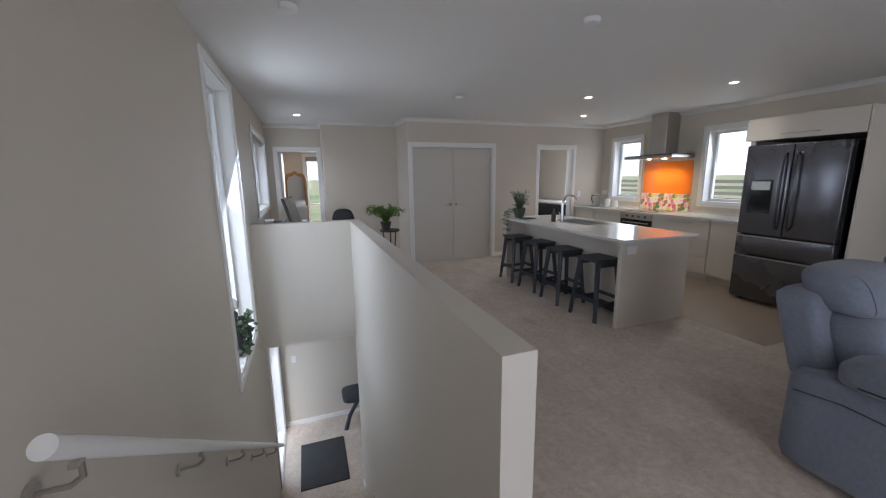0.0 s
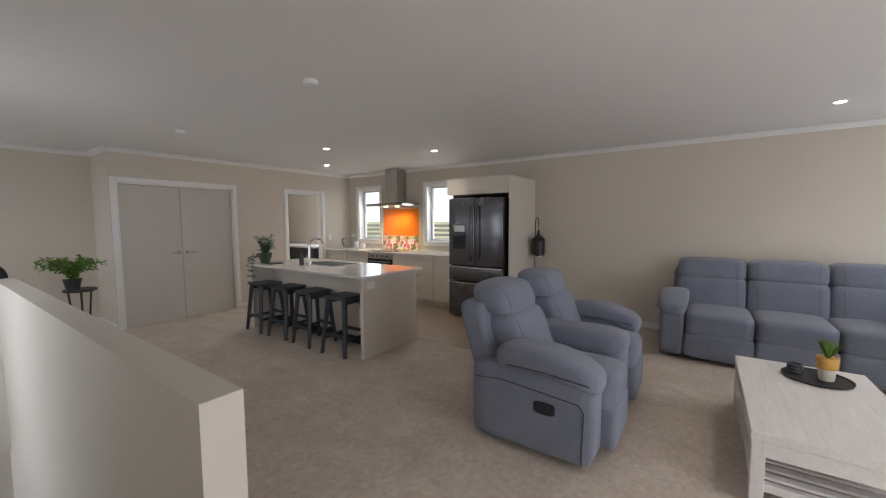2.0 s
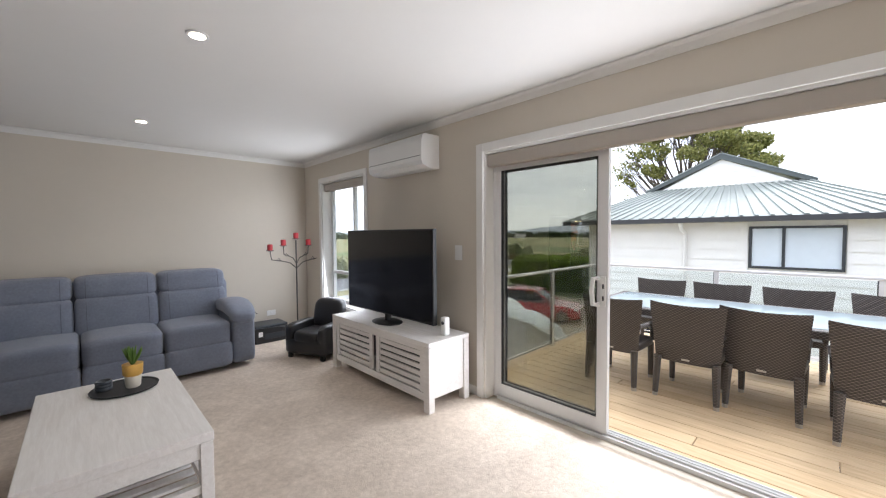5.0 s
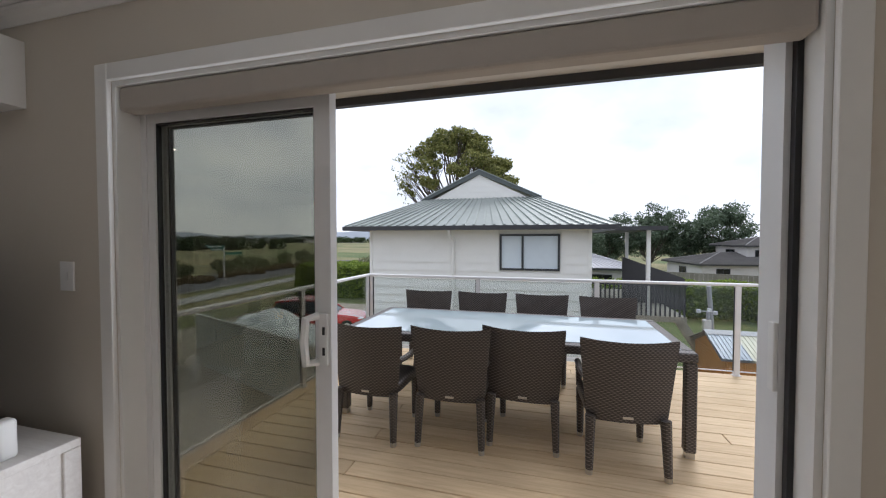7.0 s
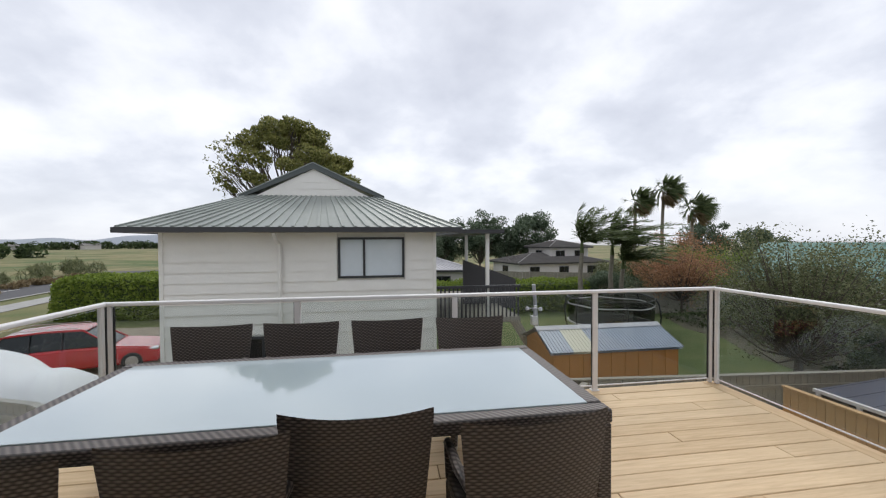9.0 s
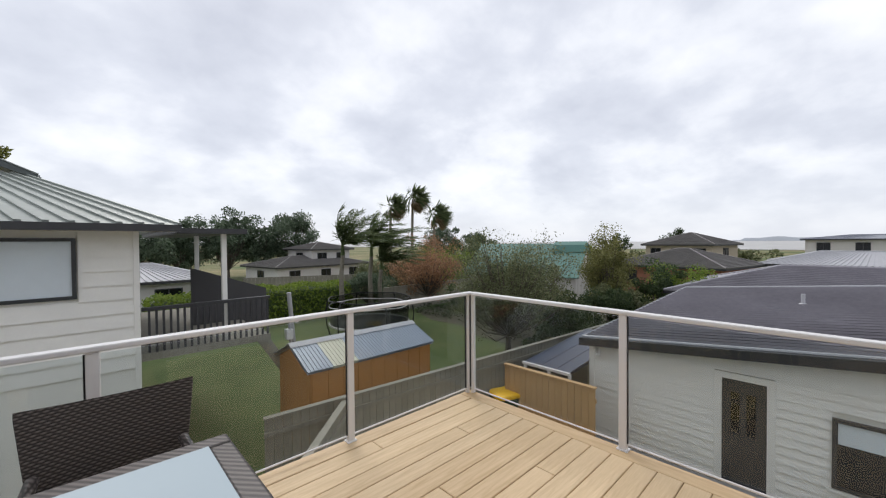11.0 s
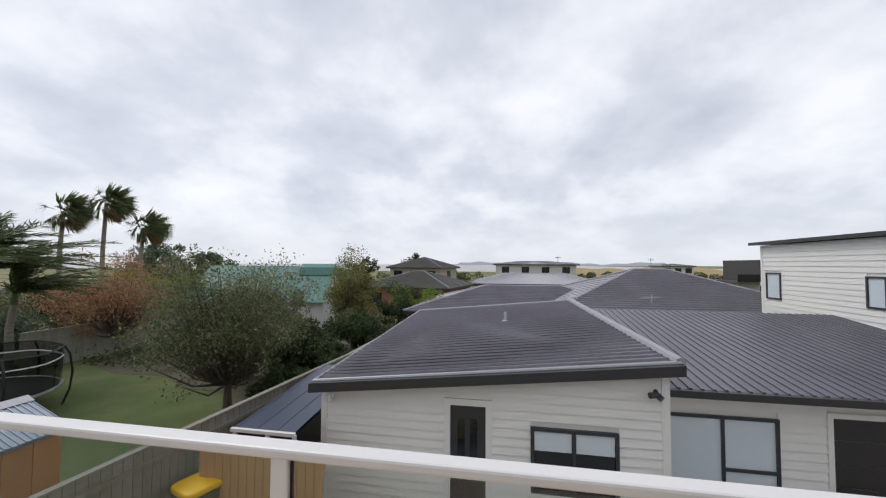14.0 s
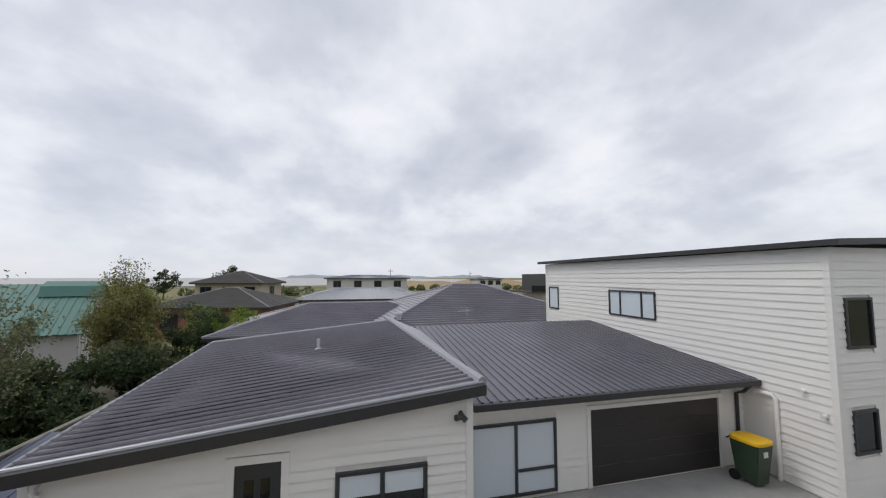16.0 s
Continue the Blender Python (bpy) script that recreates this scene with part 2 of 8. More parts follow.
def carpet():
    k = Nodes("beige_cut_pile_carpet")
    a = k.noise(3.2, 5, 0.7, dist=0.5)
    b = k.noise(190, 2)
    c = k.noise(26, 4, 0.7)
    streak = k.noise(7.0, 4, 0.65, k.mapped((1.0, 0.28, 1.0), (0, 0, 0.5)), 0.9)
    f = k.math("ADD", k.math("ADD", k.math("MULTIPLY", a, 0.30), k.math("MULTIPLY", b, 0.22)), k.math("ADD", k.math("MULTIPLY", c, 0.34), k.math("MULTIPLY", streak, 0.14)))
    k.color(k.ramp(f, [(0.36, (0.44, 0.37, 0.305)), (0.5, (0.59, 0.505, 0.425)), (0.63, (0.74, 0.65, 0.56))]))
    k.rough(0.97)
    k.b.inputs["Specular IOR Level"].default_value = 0.15
    k.bump(k.math("ADD", k.math("MULTIPLY", b, 0.5), k.math("ADD", k.math("MULTIPLY", c, 0.7), k.math("MULTIPLY", streak, 0.4))), 0.6, 0.012)
    return k.m


def wood(name, dark, light, grain=(1, 14, 14), rough=0.55, rnd=True, bump=0.25, knots=True):
    k = Nodes(name)
    v = k.mapped(grain)
    n1 = k.noise(2.2, 6, 0.6, v, 0.8)
    n2 = k.noise(9, 4, 0.6, v)
    f = k.math("ADD", k.math("MULTIPLY", n1, 0.7), k.math("MULTIPLY", n2, 0.3))
    col = k.ramp(f, [(0.3, dark), (0.68, light)])
    if rnd:
        col = k.mix(0.55, col, k.ramp(k.random(), [(0.0, tint(dark, 1.05)), (0.5, tint(light, 0.9)), (1.0, tint(light, 1.12))]), "MIX")
        col = k.mix(0.5, col, k.ramp(f, [(0.3, dark), (0.7, light)]))
    if knots:
        kn = k.noise(3.0, 2, 0.5, k.mapped(tuple(g * 0.35 for g in grain)))
        col = k.mix(k.math("MULTIPLY", k.math("SUBTRACT", kn, 0.68, True), 2.2, True), col, tint(dark, 0.5))
    k.color(col)
    k.rough(rough)
    k.bump(f, bump, 0.004)
    MATS[name] = k.m
    return k.m


def wicker():
    """Flat resin strands woven over and under upright stakes, each row shifted by half a stake."""
    k = Nodes("brown_resin_wicker")
    sep = k.n.new("ShaderNodeSeparateXYZ")
    k.link(k.co, sep.inputs[0])
    across = k.math("ADD", sep.outputs[0], k.math("MULTIPLY", sep.outputs[1], 0.9))
    row = k.math("DIVIDE", sep.outputs[2], 0.0115)
    odd = k.math("MULTIPLY", k.math("FLOOR", row), 0.5)
    over = k.math("SINE", k.math("MULTIPLY", k.math("ADD", k.math("DIVIDE", across, 0.032), odd), 6.2832))
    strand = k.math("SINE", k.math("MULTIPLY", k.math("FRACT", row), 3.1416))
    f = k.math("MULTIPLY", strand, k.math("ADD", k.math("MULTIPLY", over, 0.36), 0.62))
    # colour follows the weave's height: shade between strands is painted in
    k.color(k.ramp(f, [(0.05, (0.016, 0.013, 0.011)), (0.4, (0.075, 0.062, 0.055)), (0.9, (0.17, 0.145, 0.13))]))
    k.rough(0.46)
    k.bump(f, 0.55, 0.004)
    return k.m


def glass(name, tintc=(1, 1, 1), rough=0.0):
    k = Nodes(name)
    k.n.remove(k.b)
    out = [n for n in k.n if n.bl_idname == "ShaderNodeOutputMaterial"][0]
    tr = k.n.new("ShaderNodeBsdfTransparent")
    tr.inputs["Color"].default_value = (*tintc, 1)
    gl = k.n.new("ShaderNodeBsdfGlossy")
    gl.inputs["Roughness"].default_value = rough
    lw = k.n.new("ShaderNodeLayerWeight")
    lw.inputs["Blend"].default_value = 0.5
    refl = k.math("ADD", k.math("MULTIPLY", k.math("POWER", lw.outputs["Facing"], 4.0), 0.75), 0.035)
    mx = k.n.new("ShaderNodeMixShader")
    k.link(refl, mx.inputs[0])
    k.link(tr.outputs[0], mx.inputs[1])
    k.link(gl.outputs[0], mx.inputs[2])
    k.link(mx.outputs[0], out.inputs["Surface"])
    return k.m


def leafy(name, dark, light, trans=0.4):
    k = Nodes(name)
    k.color(k.ramp(k.math("ADD", k.math("MULTIPLY", k.island(), 0.65), k.math("MULTIPLY", k.noise(0.9, 3), 0.35)), [(0.15, dark), (0.85, light)]))
    k.rough(0.6)
    k.b.inputs["Specular IOR Level"].default_value = 0.3
    k.b.inputs["Subsurface Weight"].default_value = 0.0
    nt = k.m.node_tree
    thin = nt.nodes.new("ShaderNodeBsdfTranslucent")
    both = nt.nodes.new("ShaderNodeMixShader")
    both.inputs[0].default_value = trans
    link = k.b.inputs["Base Color"].links[0]
    nt.links.new(link.from_socket, thin.inputs["Color"])
    end = [n for n in nt.nodes if n.type == "OUTPUT_MATERIAL"][0]
    nt.links.new(k.b.outputs[0], both.inputs[1])
    nt.links.new(thin.outputs[0], both.inputs[2])
    nt.links.new(both.outputs[0], end.inputs["Surface"])
    MATS[name] = k.m
    return k.m


def grass_mat():
    k = Nodes("ground_grass")
    a, b, c = k.noise(0.05, 5), k.noise(0.9, 5), k.noise(25, 3)
    g = k.ramp(k.math("ADD", k.math("MULTIPLY", b, 0.6), k.math("MULTIPLY", c, 0.4)), [(0.3, (0.055, 0.085, 0.020)), (0.55, (0.085, 0.125, 0.032)), (0.75, (0.14, 0.15, 0.055))])
    dry = k.ramp(k.noise(0.25, 5), [(0.3, (0.15, 0.145, 0.06)), (0.7, (0.27, 0.225, 0.11))])
    k.color(k.mix(k.math("MULTIPLY", k.math("SUBTRACT", a, 0.38, True), 6.0, True), g, dry))
    k.rough(0.95)
    k.bump(c, 0.6, 0.05)
    return k.m


def iron(name, c, rough=0.4, metal=0.2, rust=0.0):
    k = Nodes(name)
    a, b = k.noise(0.7, 5), k.noise(9, 4)
    f = k.math("ADD", k.math("MULTIPLY", a, 0.6), k.math("MULTIPLY", b, 0.4))
    k.color(k.ramp(f, [(0.3, tint(c, 0.82)), (0.7, tint(c, 1.18))]))
    k.rough(k.math("ADD", k.math("MULTIPLY", b, 0.2), rough - 0.1))
    k.b.inputs["Metallic"].default_value = metal
    return k.m


def lawn_mat():
    k = Nodes("mown_lawn")
    b, c, a = k.noise(0.8, 5), k.noise(30, 3), k.noise(0.22, 4)
    f = k.math("ADD", k.math("ADD", k.math("MULTIPLY", b, 0.35), k.math("MULTIPLY", c, 0.35)), k.math("MULTIPLY", a, 0.3))
    k.color(k.ramp(f, [(0.32, (0.050, 0.074, 0.018)), (0.5, (0.088, 0.122, 0.034)), (0.68, (0.155, 0.165, 0.062))]))
    k.rough(0.95)
    k.bump(c, 0.6, 0.04)
    return k.m


LAWN = lawn_mat()
FABRIC = fabric()
CARPET = carpet()
WICKER = wicker()
DECKW = wood("pine_decking", (0.48, 0.325, 0.17), (0.76, 0.575, 0.36), (1.2, 14, 14), 0.6)
WASHW = wood("whitewashed_wood", (0.68, 0.645, 0.615), (0.82, 0.795, 0.77), (1.5, 16, 16), 0.5, False, 0.25, False)
GREYW = wood("weathered_fence_wood", (0.17, 0.155, 0.125), (0.33, 0.31, 0.255), (9, 9, 1.2), 0.85)
PALEW = wood("pale_fence_wood", (0.34, 0.325, 0.29), (0.52, 0.50, 0.455), (9, 9, 1.2), 0.85)
NEWW = wood("new_fence_wood", (0.36, 0.205, 0.09), (0.54, 0.345, 0.17), (9, 9, 1.2), 0.7)
SHEDW = wood("stained_shed_ply", (0.26, 0.105, 0.025), (0.50, 0.22, 0.055), (5, 5, 0.9), 0.65)
BARK = wood("bark", (0.06, 0.048, 0.038), (0.16, 0.135, 0.11), (8, 8, 2), 0.95, False, 0.7, False)
PALMBARK = wood("palm_trunk", (0.13, 0.115, 0.09), (0.30, 0.275, 0.22), (3, 3, 12), 0.9, False, 0.5, False)
GLASS = glass("window_glass", (0.96, 0.98, 0.98))
TINTGLASS = glass("slider_glass", (0.71, 0.71, 0.675))
RAILGLASS = glass("rail_glass", (0.90, 0.925, 0.92))
GRASS = grass_mat()
IRON_NH = iron("grey_green_iron_roof", (0.33, 0.355, 0.33), 0.42, 0.1)
IRON_DK = iron("charcoal_iron_roof", (0.125, 0.122, 0.145), 0.36, 0.2)
IRON_SH = iron("blue_grey_corrugated", (0.30, 0.34, 0.40), 0.4, 0.3)
CLEARSH = iron("yellowed_skylight_sheet", (0.60, 0.58, 0.46), 0.35, 0.0)
TILE_DK = iron("charcoal_tile_roof", (0.30, 0.288, 0.315), 0.42, 0.08)
LEAF_H = leafy("hedge_leaf", (0.09, 0.15, 0.022), (0.30, 0.38, 0.07))
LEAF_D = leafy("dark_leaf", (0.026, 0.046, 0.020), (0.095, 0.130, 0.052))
LEAF_O = leafy("olive_leaf", (0.080, 0.096, 0.046), (0.25, 0.265, 0.135))
LEAF_T = leafy("golden_olive_leaf", (0.085, 0.105, 0.03), (0.34, 0.33, 0.11))
LEAF_R = leafy("rust_leaf", (0.22, 0.12, 0.07), (0.50, 0.29, 0.16))
LEAF_G = leafy("yellow_green_leaf", (0.12, 0.125, 0.04), (0.32, 0.31, 0.12))
LEAF_P = leafy("palm_leaf", (0.055, 0.085, 0.035), (0.18, 0.22, 0.095))
LEAF_I = leafy("houseplant_leaf", (0.07, 0.15, 0.03), (0.24, 0.38, 0.09))
LEAF_S = leafy("silver_leaf", (0.055, 0.085, 0.05), (0.19, 0.24, 0.16))
DEADF = leafy("dead_frond", (0.14, 0.10, 0.055), (0.32, 0.25, 0.14))


def frosted():
    k = Nodes("frosted_table_glass")
    k.color((0.43, 0.51, 0.54))
    k.rough(0.06)
    k.b.inputs["Coat Weight"].default_value = 0.6
    k.b.inputs["Coat Roughness"].default_value = 0.03
    return k.m


def glow(name, c, s):
    k = Nodes(name)
    k.b.inputs["Emission Color"].default_value = (*c, 1)
    k.b.inputs["Emission Strength"].default_value = s
    k.color(c)
    return k.m


def floral():
    k = Nodes("floral_tiles")
    v = k.n.new("ShaderNodeTexVoronoi")
    v.inputs["Scale"].default_value = 16
    k.link(k.mapped((1, 1, 1)), v.inputs["Vector"])
    sep = k.n.new("ShaderNodeSeparateColor")
    k.link(v.outputs["Color"], sep.inputs[0])
    col = k.ramp(sep.outputs[0], [(0.0, (0.80, 0.78, 0.74)), (0.3, (0.78, 0.10, 0.16)), (0.45, (0.85, 0.35, 0.05)), (0.58, (0.82, 0.8, 0.76)), (0.72, (0.80, 0.55, 0.08)), (0.84, (0.12, 0.25, 0.07)), (1.0, (0.75, 0.16, 0.30))])
    edge = k.math("LESS_THAN", v.outputs["Distance"], 0.60)
    k.color(k.mix(edge, (0.80, 0.78, 0.74), col))
    k.rough(0.2)
    return k.m


FROST = frosted()
LAMPGLOW = glow("downlight_glow", (1.0, 0.86, 0.66), 9.0)
HOODGLOW = glow("hood_lamp_glow", (1.0, 0.72, 0.32), 14.0)
FLORAL = floral()
MIRROR = plain("mirror", (0.85, 0.86, 0.86), 0.02, 1.0, vary=0.0)


# ---- mesh helpers ----
def box(bm, x0, y0, z0, x1, y1, z1):
    vs = [bm.verts.new(p) for p in ((x0, y0, z0), (x1, y0, z0), (x1, y1, z0), (x0, y1, z0), (x0, y0, z1), (x1, y0, z1), (x1, y1, z1), (x0, y1, z1))]
    for f in ((0, 3, 2, 1), (4, 5, 6, 7), (0, 1, 5, 4), (1, 2, 6, 5), (2, 3, 7, 6), (3, 0, 4, 7)):
        bm.faces.new([vs[i] for i in f])
    return vs


def boxes(*lists):
    bm = bmesh.new()
    for b in lists:
        box(bm, *b)
    return bm


def bevelled(x0, y0, z0, x1, y1, z1, r=0.01, seg=2):
    bm = bmesh.new()
    box(bm, x0, y0, z0, x1, y1, z1)
    bmesh.ops.bevel(bm, geom=bm.edges[:], offset=r, segments=seg, affect="EDGES", profile=0.5)
    return bm


def join(*bms):
    out = bmesh.new()
    for b in bms:
        me = bpy.data.meshes.new("tmp")
        b.to_mesh(me)
        out.from_mesh(me)
        bpy.data.meshes.remove(me)
        b.free()
    return out


def soft(x0, y0, z0, x1, y1, z1, k=5.0, n=7):
    """A padded, rounded block."""
    bm = bmesh.new()
    bmesh.ops.create_cube(bm, size=2.0)
    bmesh.ops.subdivide_edges(bm, edges=bm.edges[:], cuts=n, use_grid_fill=True)
    c = ((x0 + x1) / 2, (y0 + y1) / 2, (z0 + z1) / 2)
    h = ((x1 - x0) / 2, (y1 - y0) / 2, (z1 - z0) / 2)
    for v in bm.verts:
        s = sum(abs(t) ** k for t in v.co) ** (1 / k)
        v.co = Vector([c[i] + h[i] * v.co[i] / s for i in range(3)])
    return bm


def rod(bm, p0, p1, r0, r1=None, seg=10):
    r1 = r0 if r1 is None else r1
    p0, p1 = Vector(p0), Vector(p1)
    q = (p1 - p0).to_track_quat("Z", "Y")
    ring = []
    for p, r in ((p0, r0), (p1, r1)):
        ring.append([bm.verts.new(p + q @ Vector((r * math.cos(a), r * math.sin(a), 0))) for a in (2 * math.pi * i / seg for i in range(seg))])
    for i in range(seg):
        j = (i + 1) % seg
        bm.faces.new((ring[0][i], ring[0][j], ring[1][j], ring[1][i]))
    bm.faces.new(ring[0][::-1])
    bm.faces.new(ring[1])


def tube(bm, pts, r, seg=8):
    pts = [Vector(p) for p in pts]
    rs = r if isinstance(r, (list, tuple)) else [r] * len(pts)
    rings, u = [], None
    for i, p in enumerate(pts):
        d = (pts[min(i + 1, len(pts) - 1)] - pts[max(i - 1, 0)]).normalized()
        u = d.orthogonal() if u is None else u - d * u.dot(d)
        u = u.normalized() if u.length > 1e-6 else d.orthogonal().normalized()
        w = d.cross(u)
        rings.append([bm.verts.new(p + (u * math.cos(a) + w * math.sin(a)) * rs[i]) for a in (2 * math.pi * j / seg for j in range(seg))])
    for a, b in zip(rings, rings[1:]):
        for i in range(seg):
            j = (i + 1) % seg
            bm.faces.new((a[i], a[j], b[j], b[i]))
    bm.faces.new(rings[0][::-1])
    bm.faces.new(rings[-1])


def lathe(bm, prof, c=(0, 0, 0), seg=24):
    rings = []
    for r, z in prof:
        rings.append([bm.verts.new((c[0] + r * math.cos(a), c[1] + r * math.sin(a), c[2] + z)) for a in (2 * math.pi * i / seg for i in range(seg))])
    for a, b in zip(rings, rings[1:]):
        for i in range(seg):
            j = (i + 1) % seg
            bm.faces.new((a[i], a[j], b[j], b[i]))
    bm.faces.new(rings[0][::-1])
    bm.faces.new(rings[-1])


def prism(poly, axis, a, b):
    """A 2D outline pushed along an axis: 'x' takes (y, z), 'y' takes (x, z), 'z' takes (x, y)."""
    bm = bmesh.new()
    put = {"x": lambda p, t: (t, p[0], p[1]), "y": lambda p, t: (p[0], t, p[1]), "z": lambda p, t: (p[0], p[1], t)}[axis]
    lo = [bm.verts.new(put(p, a)) for p in poly]
    hi = [bm.verts.new(put(p, b)) for p in poly]
    bm.faces.new(lo[::-1])
    bm.faces.new(hi)
    for i in range(len(poly)):
        j = (i + 1) % len(poly)
        bm.faces.new((lo[i], lo[j], hi[j], hi[i]))
    bmesh.ops.recalc_face_normals(bm, faces=bm.faces[:])
    return bm


def to_mesh(name, bm, mat, smooth=False):
    me = bpy.data.meshes.new(name)
    bmesh.ops.recalc_face_normals(bm, faces=bm.faces[:])
    bm.to_mesh(me)
    bm.free()
    me.materials.append(mat)
    if smooth:
        me.shade_smooth() if smooth is True else me.set_sharp_from_angle(angle=radians(smooth))
        if smooth is not True:
            for p in me.polygons:
                p.use_smooth = True
    return me


def part(name, bm, mat, parent=None, label="", smooth=False, kind=""):
    ob = new(name, to_mesh(name, bm, mat, smooth))
    if parent is not None:
        ob.parent = parent
    return tagged(ob, label, kind=kind)


def piece(name, me, parent, m=None):
    ob = new(name, me)
    ob.parent = parent
    if m is not None:
        ob.matrix_local = m
    return ob


def thing(name, label, category, m=None, group="", kind=""):
    ob = new(name)
    ob.empty_display_size = 0.1
    if m is not None:
        ob.matrix_world = m
    return tagged(ob, label, category, group, kind)


def setting(name, bm, mat, label="", smooth=False):
    return tagged(part(name, bm, mat, None, label, smooth), kind="structure")


def wall_with_holes(axis, at, thick, a0, a1, z0, z1, holes):
    """Wall along an axis ('x' or 'y') between at and at+thick, with rectangular holes (a, b, zlo, zhi)."""
    bm = bmesh.new()
    cuts = sorted({a0, a1, *[h[0] for h in holes], *[h[1] for h in holes]})
    for p, q in zip(cuts, cuts[1:]):
        mid = (p + q) / 2
        hs = sorted([h for h in holes if h[0] < mid < h[1]], key=lambda h: h[2])
        z = z0
        for h in hs + [None]:
            top = h[2] if h else z1
            if top > z + 1e-6:
                if axis == "x":
                    box(bm, p, min(at, at + thick), z, q, max(at, at + thick), top)
                else:
                    box(bm, min(at, at + thick), p, z, max(at, at + thick), q, top)
            z = h[3] if h else z
    bmesh.ops.remove_doubles(bm, verts=bm.verts[:], dist=1e-5)
    return bm

# ---- house: structure ----
XE, YS, YN, XW, H = 5.85, -2.47, 6.70, -0.38, 2.40
YX0, YX1 = 5.15, 5.26           # cross half wall beside the study
HX0, HX1, HY = 0.70, 0.815, 1.43  # long half wall beside the stairs
LOW = -2.70
DECK_Z = -0.085

floor_bm = boxes((HX1, YS, -0.25, XE, YN, 0), (XW, YS, -0.25, HX1, HY, 0), (XW, YX1, -0.25, HX1, 8.10, 0), (HX1, YN, -0.25, 1.84, 7.45, 0),
                 (XW - 0.1, 8.10, -0.25, 2.6, 11.6, 0), (4.1, YN, -0.25, XE, 9.2, 0))
setting("floor", floor_bm, CARPET, "beige cut-pile carpet over the whole upper floor")
setting("kitchen_floor", boxes((3.80, 2.45, 0.0005, XE - 0.02, YN - 0.02, 0.004)), VINYL, "tan vinyl floor in the kitchen")
setting("ceiling", boxes((XW - 0.2, YS - 0.2, H, XE + 0.2, 11.8, H + 0.15)), CEIL, "smooth white painted plasterboard ceiling")

SL0, SL1, SLT = 0.010, 2.47, 2.03   # slider opening
WN0, WN1, WNB, WNT = 4.26, 5.33, 0.44, 2.07
setting("wall_south", wall_with_holes("x", YS, -0.20, XW - 0.2, XE + 0.2, -0.25, H, [(SL0, SL1, -0.02, SLT), (WN0, WN1, WNB, WNT)]), WALL, "warm beige painted wall with slider and window")
K1, K2, KB, KT = (5.80, 6.42), (4.02, 4.62), 1.03, 2.08
setting("wall_east", wall_with_holes("y", XE, 0.20, YS - 0.2, 9.3, -0.25, H, [(*K1, KB, KT), (*K2, KB, KT), (7.25, 7.75, 0.95, 2.0)]), WALL, "warm beige painted wall behind kitchen and sofa")
PD0, PD1, BD0, BD1, DT = 1.91, 3.39, 4.36, 5.12, 1.96
setting("wall_north", wall_with_holes("x", YN, 0.11, 1.84, XE, 0, H, [(PD0, PD1, -0.01, DT), (BD0, BD1, -0.01, DT)]), WALL, "warm beige wall with pantry doors and laundry doorway")
setting("wall_nook_side", boxes((1.84, YN + 0.11, 0, 1.95, 7.45, H)), WALL)
setting("wall_nook_back", boxes((0.56, 7.45, 0, 1.95, 7.56, H)), WALL, "plain beige wall behind the study nook")
setting("wall_hall_side", boxes((0.56, 7.56, 0, 0.67, 8.10, H)), WALL)
HD0, HD1 = -0.20, 0.50
setting("wall_hall_end", wall_with_holes("x", 8.10, 0.11, XW, 0.67, 0, H, [(HD0, HD1, -0.01, DT)]), WALL, "beige hall end wall with open bedroom doorway")
ST0, ST1, STB, STT = 3.73, 4.80, -0.15, 2.28
SW0, SW1, SWB, SWT = 6.15, 7.85, 1.0, 2.08
setting("wall_west", wall_with_holes("y", XW, -0.20, YS - 0.2, 11.6, LOW - 0.2, H, [(ST0, ST1, STB, STT), (SW0, SW1, SWB, SWT), (5.55, 6.75, LOW + 0.02, -0.62)]), WALL, "warm beige stair wall with tall narrow window")
setting("wall_bedroom_north", wall_with_holes("x", 11.6, 0.15, XW - 0.2, 2.7, 0, H, [(0.28, 1.15, 0.2, 2.05)]), WALL)
setting("wall_bedroom_east", boxes((2.6, 7.56, 0, 2.7, 11.6, H)), WALL)
setting("wall_laundry", boxes((4.1, YN + 0.11, 0, 4.2, 9.2, H), (4.1, 9.2, 0, XE, 9.3, H)), WALL)
setting("wall_pantry", boxes((1.95, 7.35, 0, 4.1, 7.45, H)), WALL)

# half walls round the stairs
hw = setting("half_wall", boxes((HX0, HY, LOW, HX1, YX1, 0.955)), HALFWALL, "off-white plastered half wall beside the stairs")
setting("half_wall_end", boxes((XW, YX0, -0.50, HX0, YX1, 0.955)), HALFWALL, "off-white half wall between stairwell and study")
setting("stairwell_soffit", boxes((XW, YX1, -0.50, HX1, 7.0, -0.26)), CEIL)
setting("stairwell_wall_south", boxes((XW, 1.30, LOW, HX0, HY, -0.02)), WALL)
setting("lower_floor", boxes((XW - 0.2, 1.43, LOW - 0.15, 3.2, 7.0, LOW)), CARPET)
setting("lower_wall_north", boxes((XW - 0.1, 6.90, LOW, 3.2, 7.0, -0.5)), WALL, "pale wall at the foot of the stairs")
setting("lower_wall_east", boxes((3.1, 5.2, LOW, 3.2, 6.9, -0.26)), WALL)
setting("lower_ceiling", boxes((HX1, 5.0, -0.50, 3.2, 6.9, -0.26)), CEIL)
setting("lower_wall_inner", boxes((HX1, 5.0, LOW, 3.2, 5.2, -0.5)), WALL)

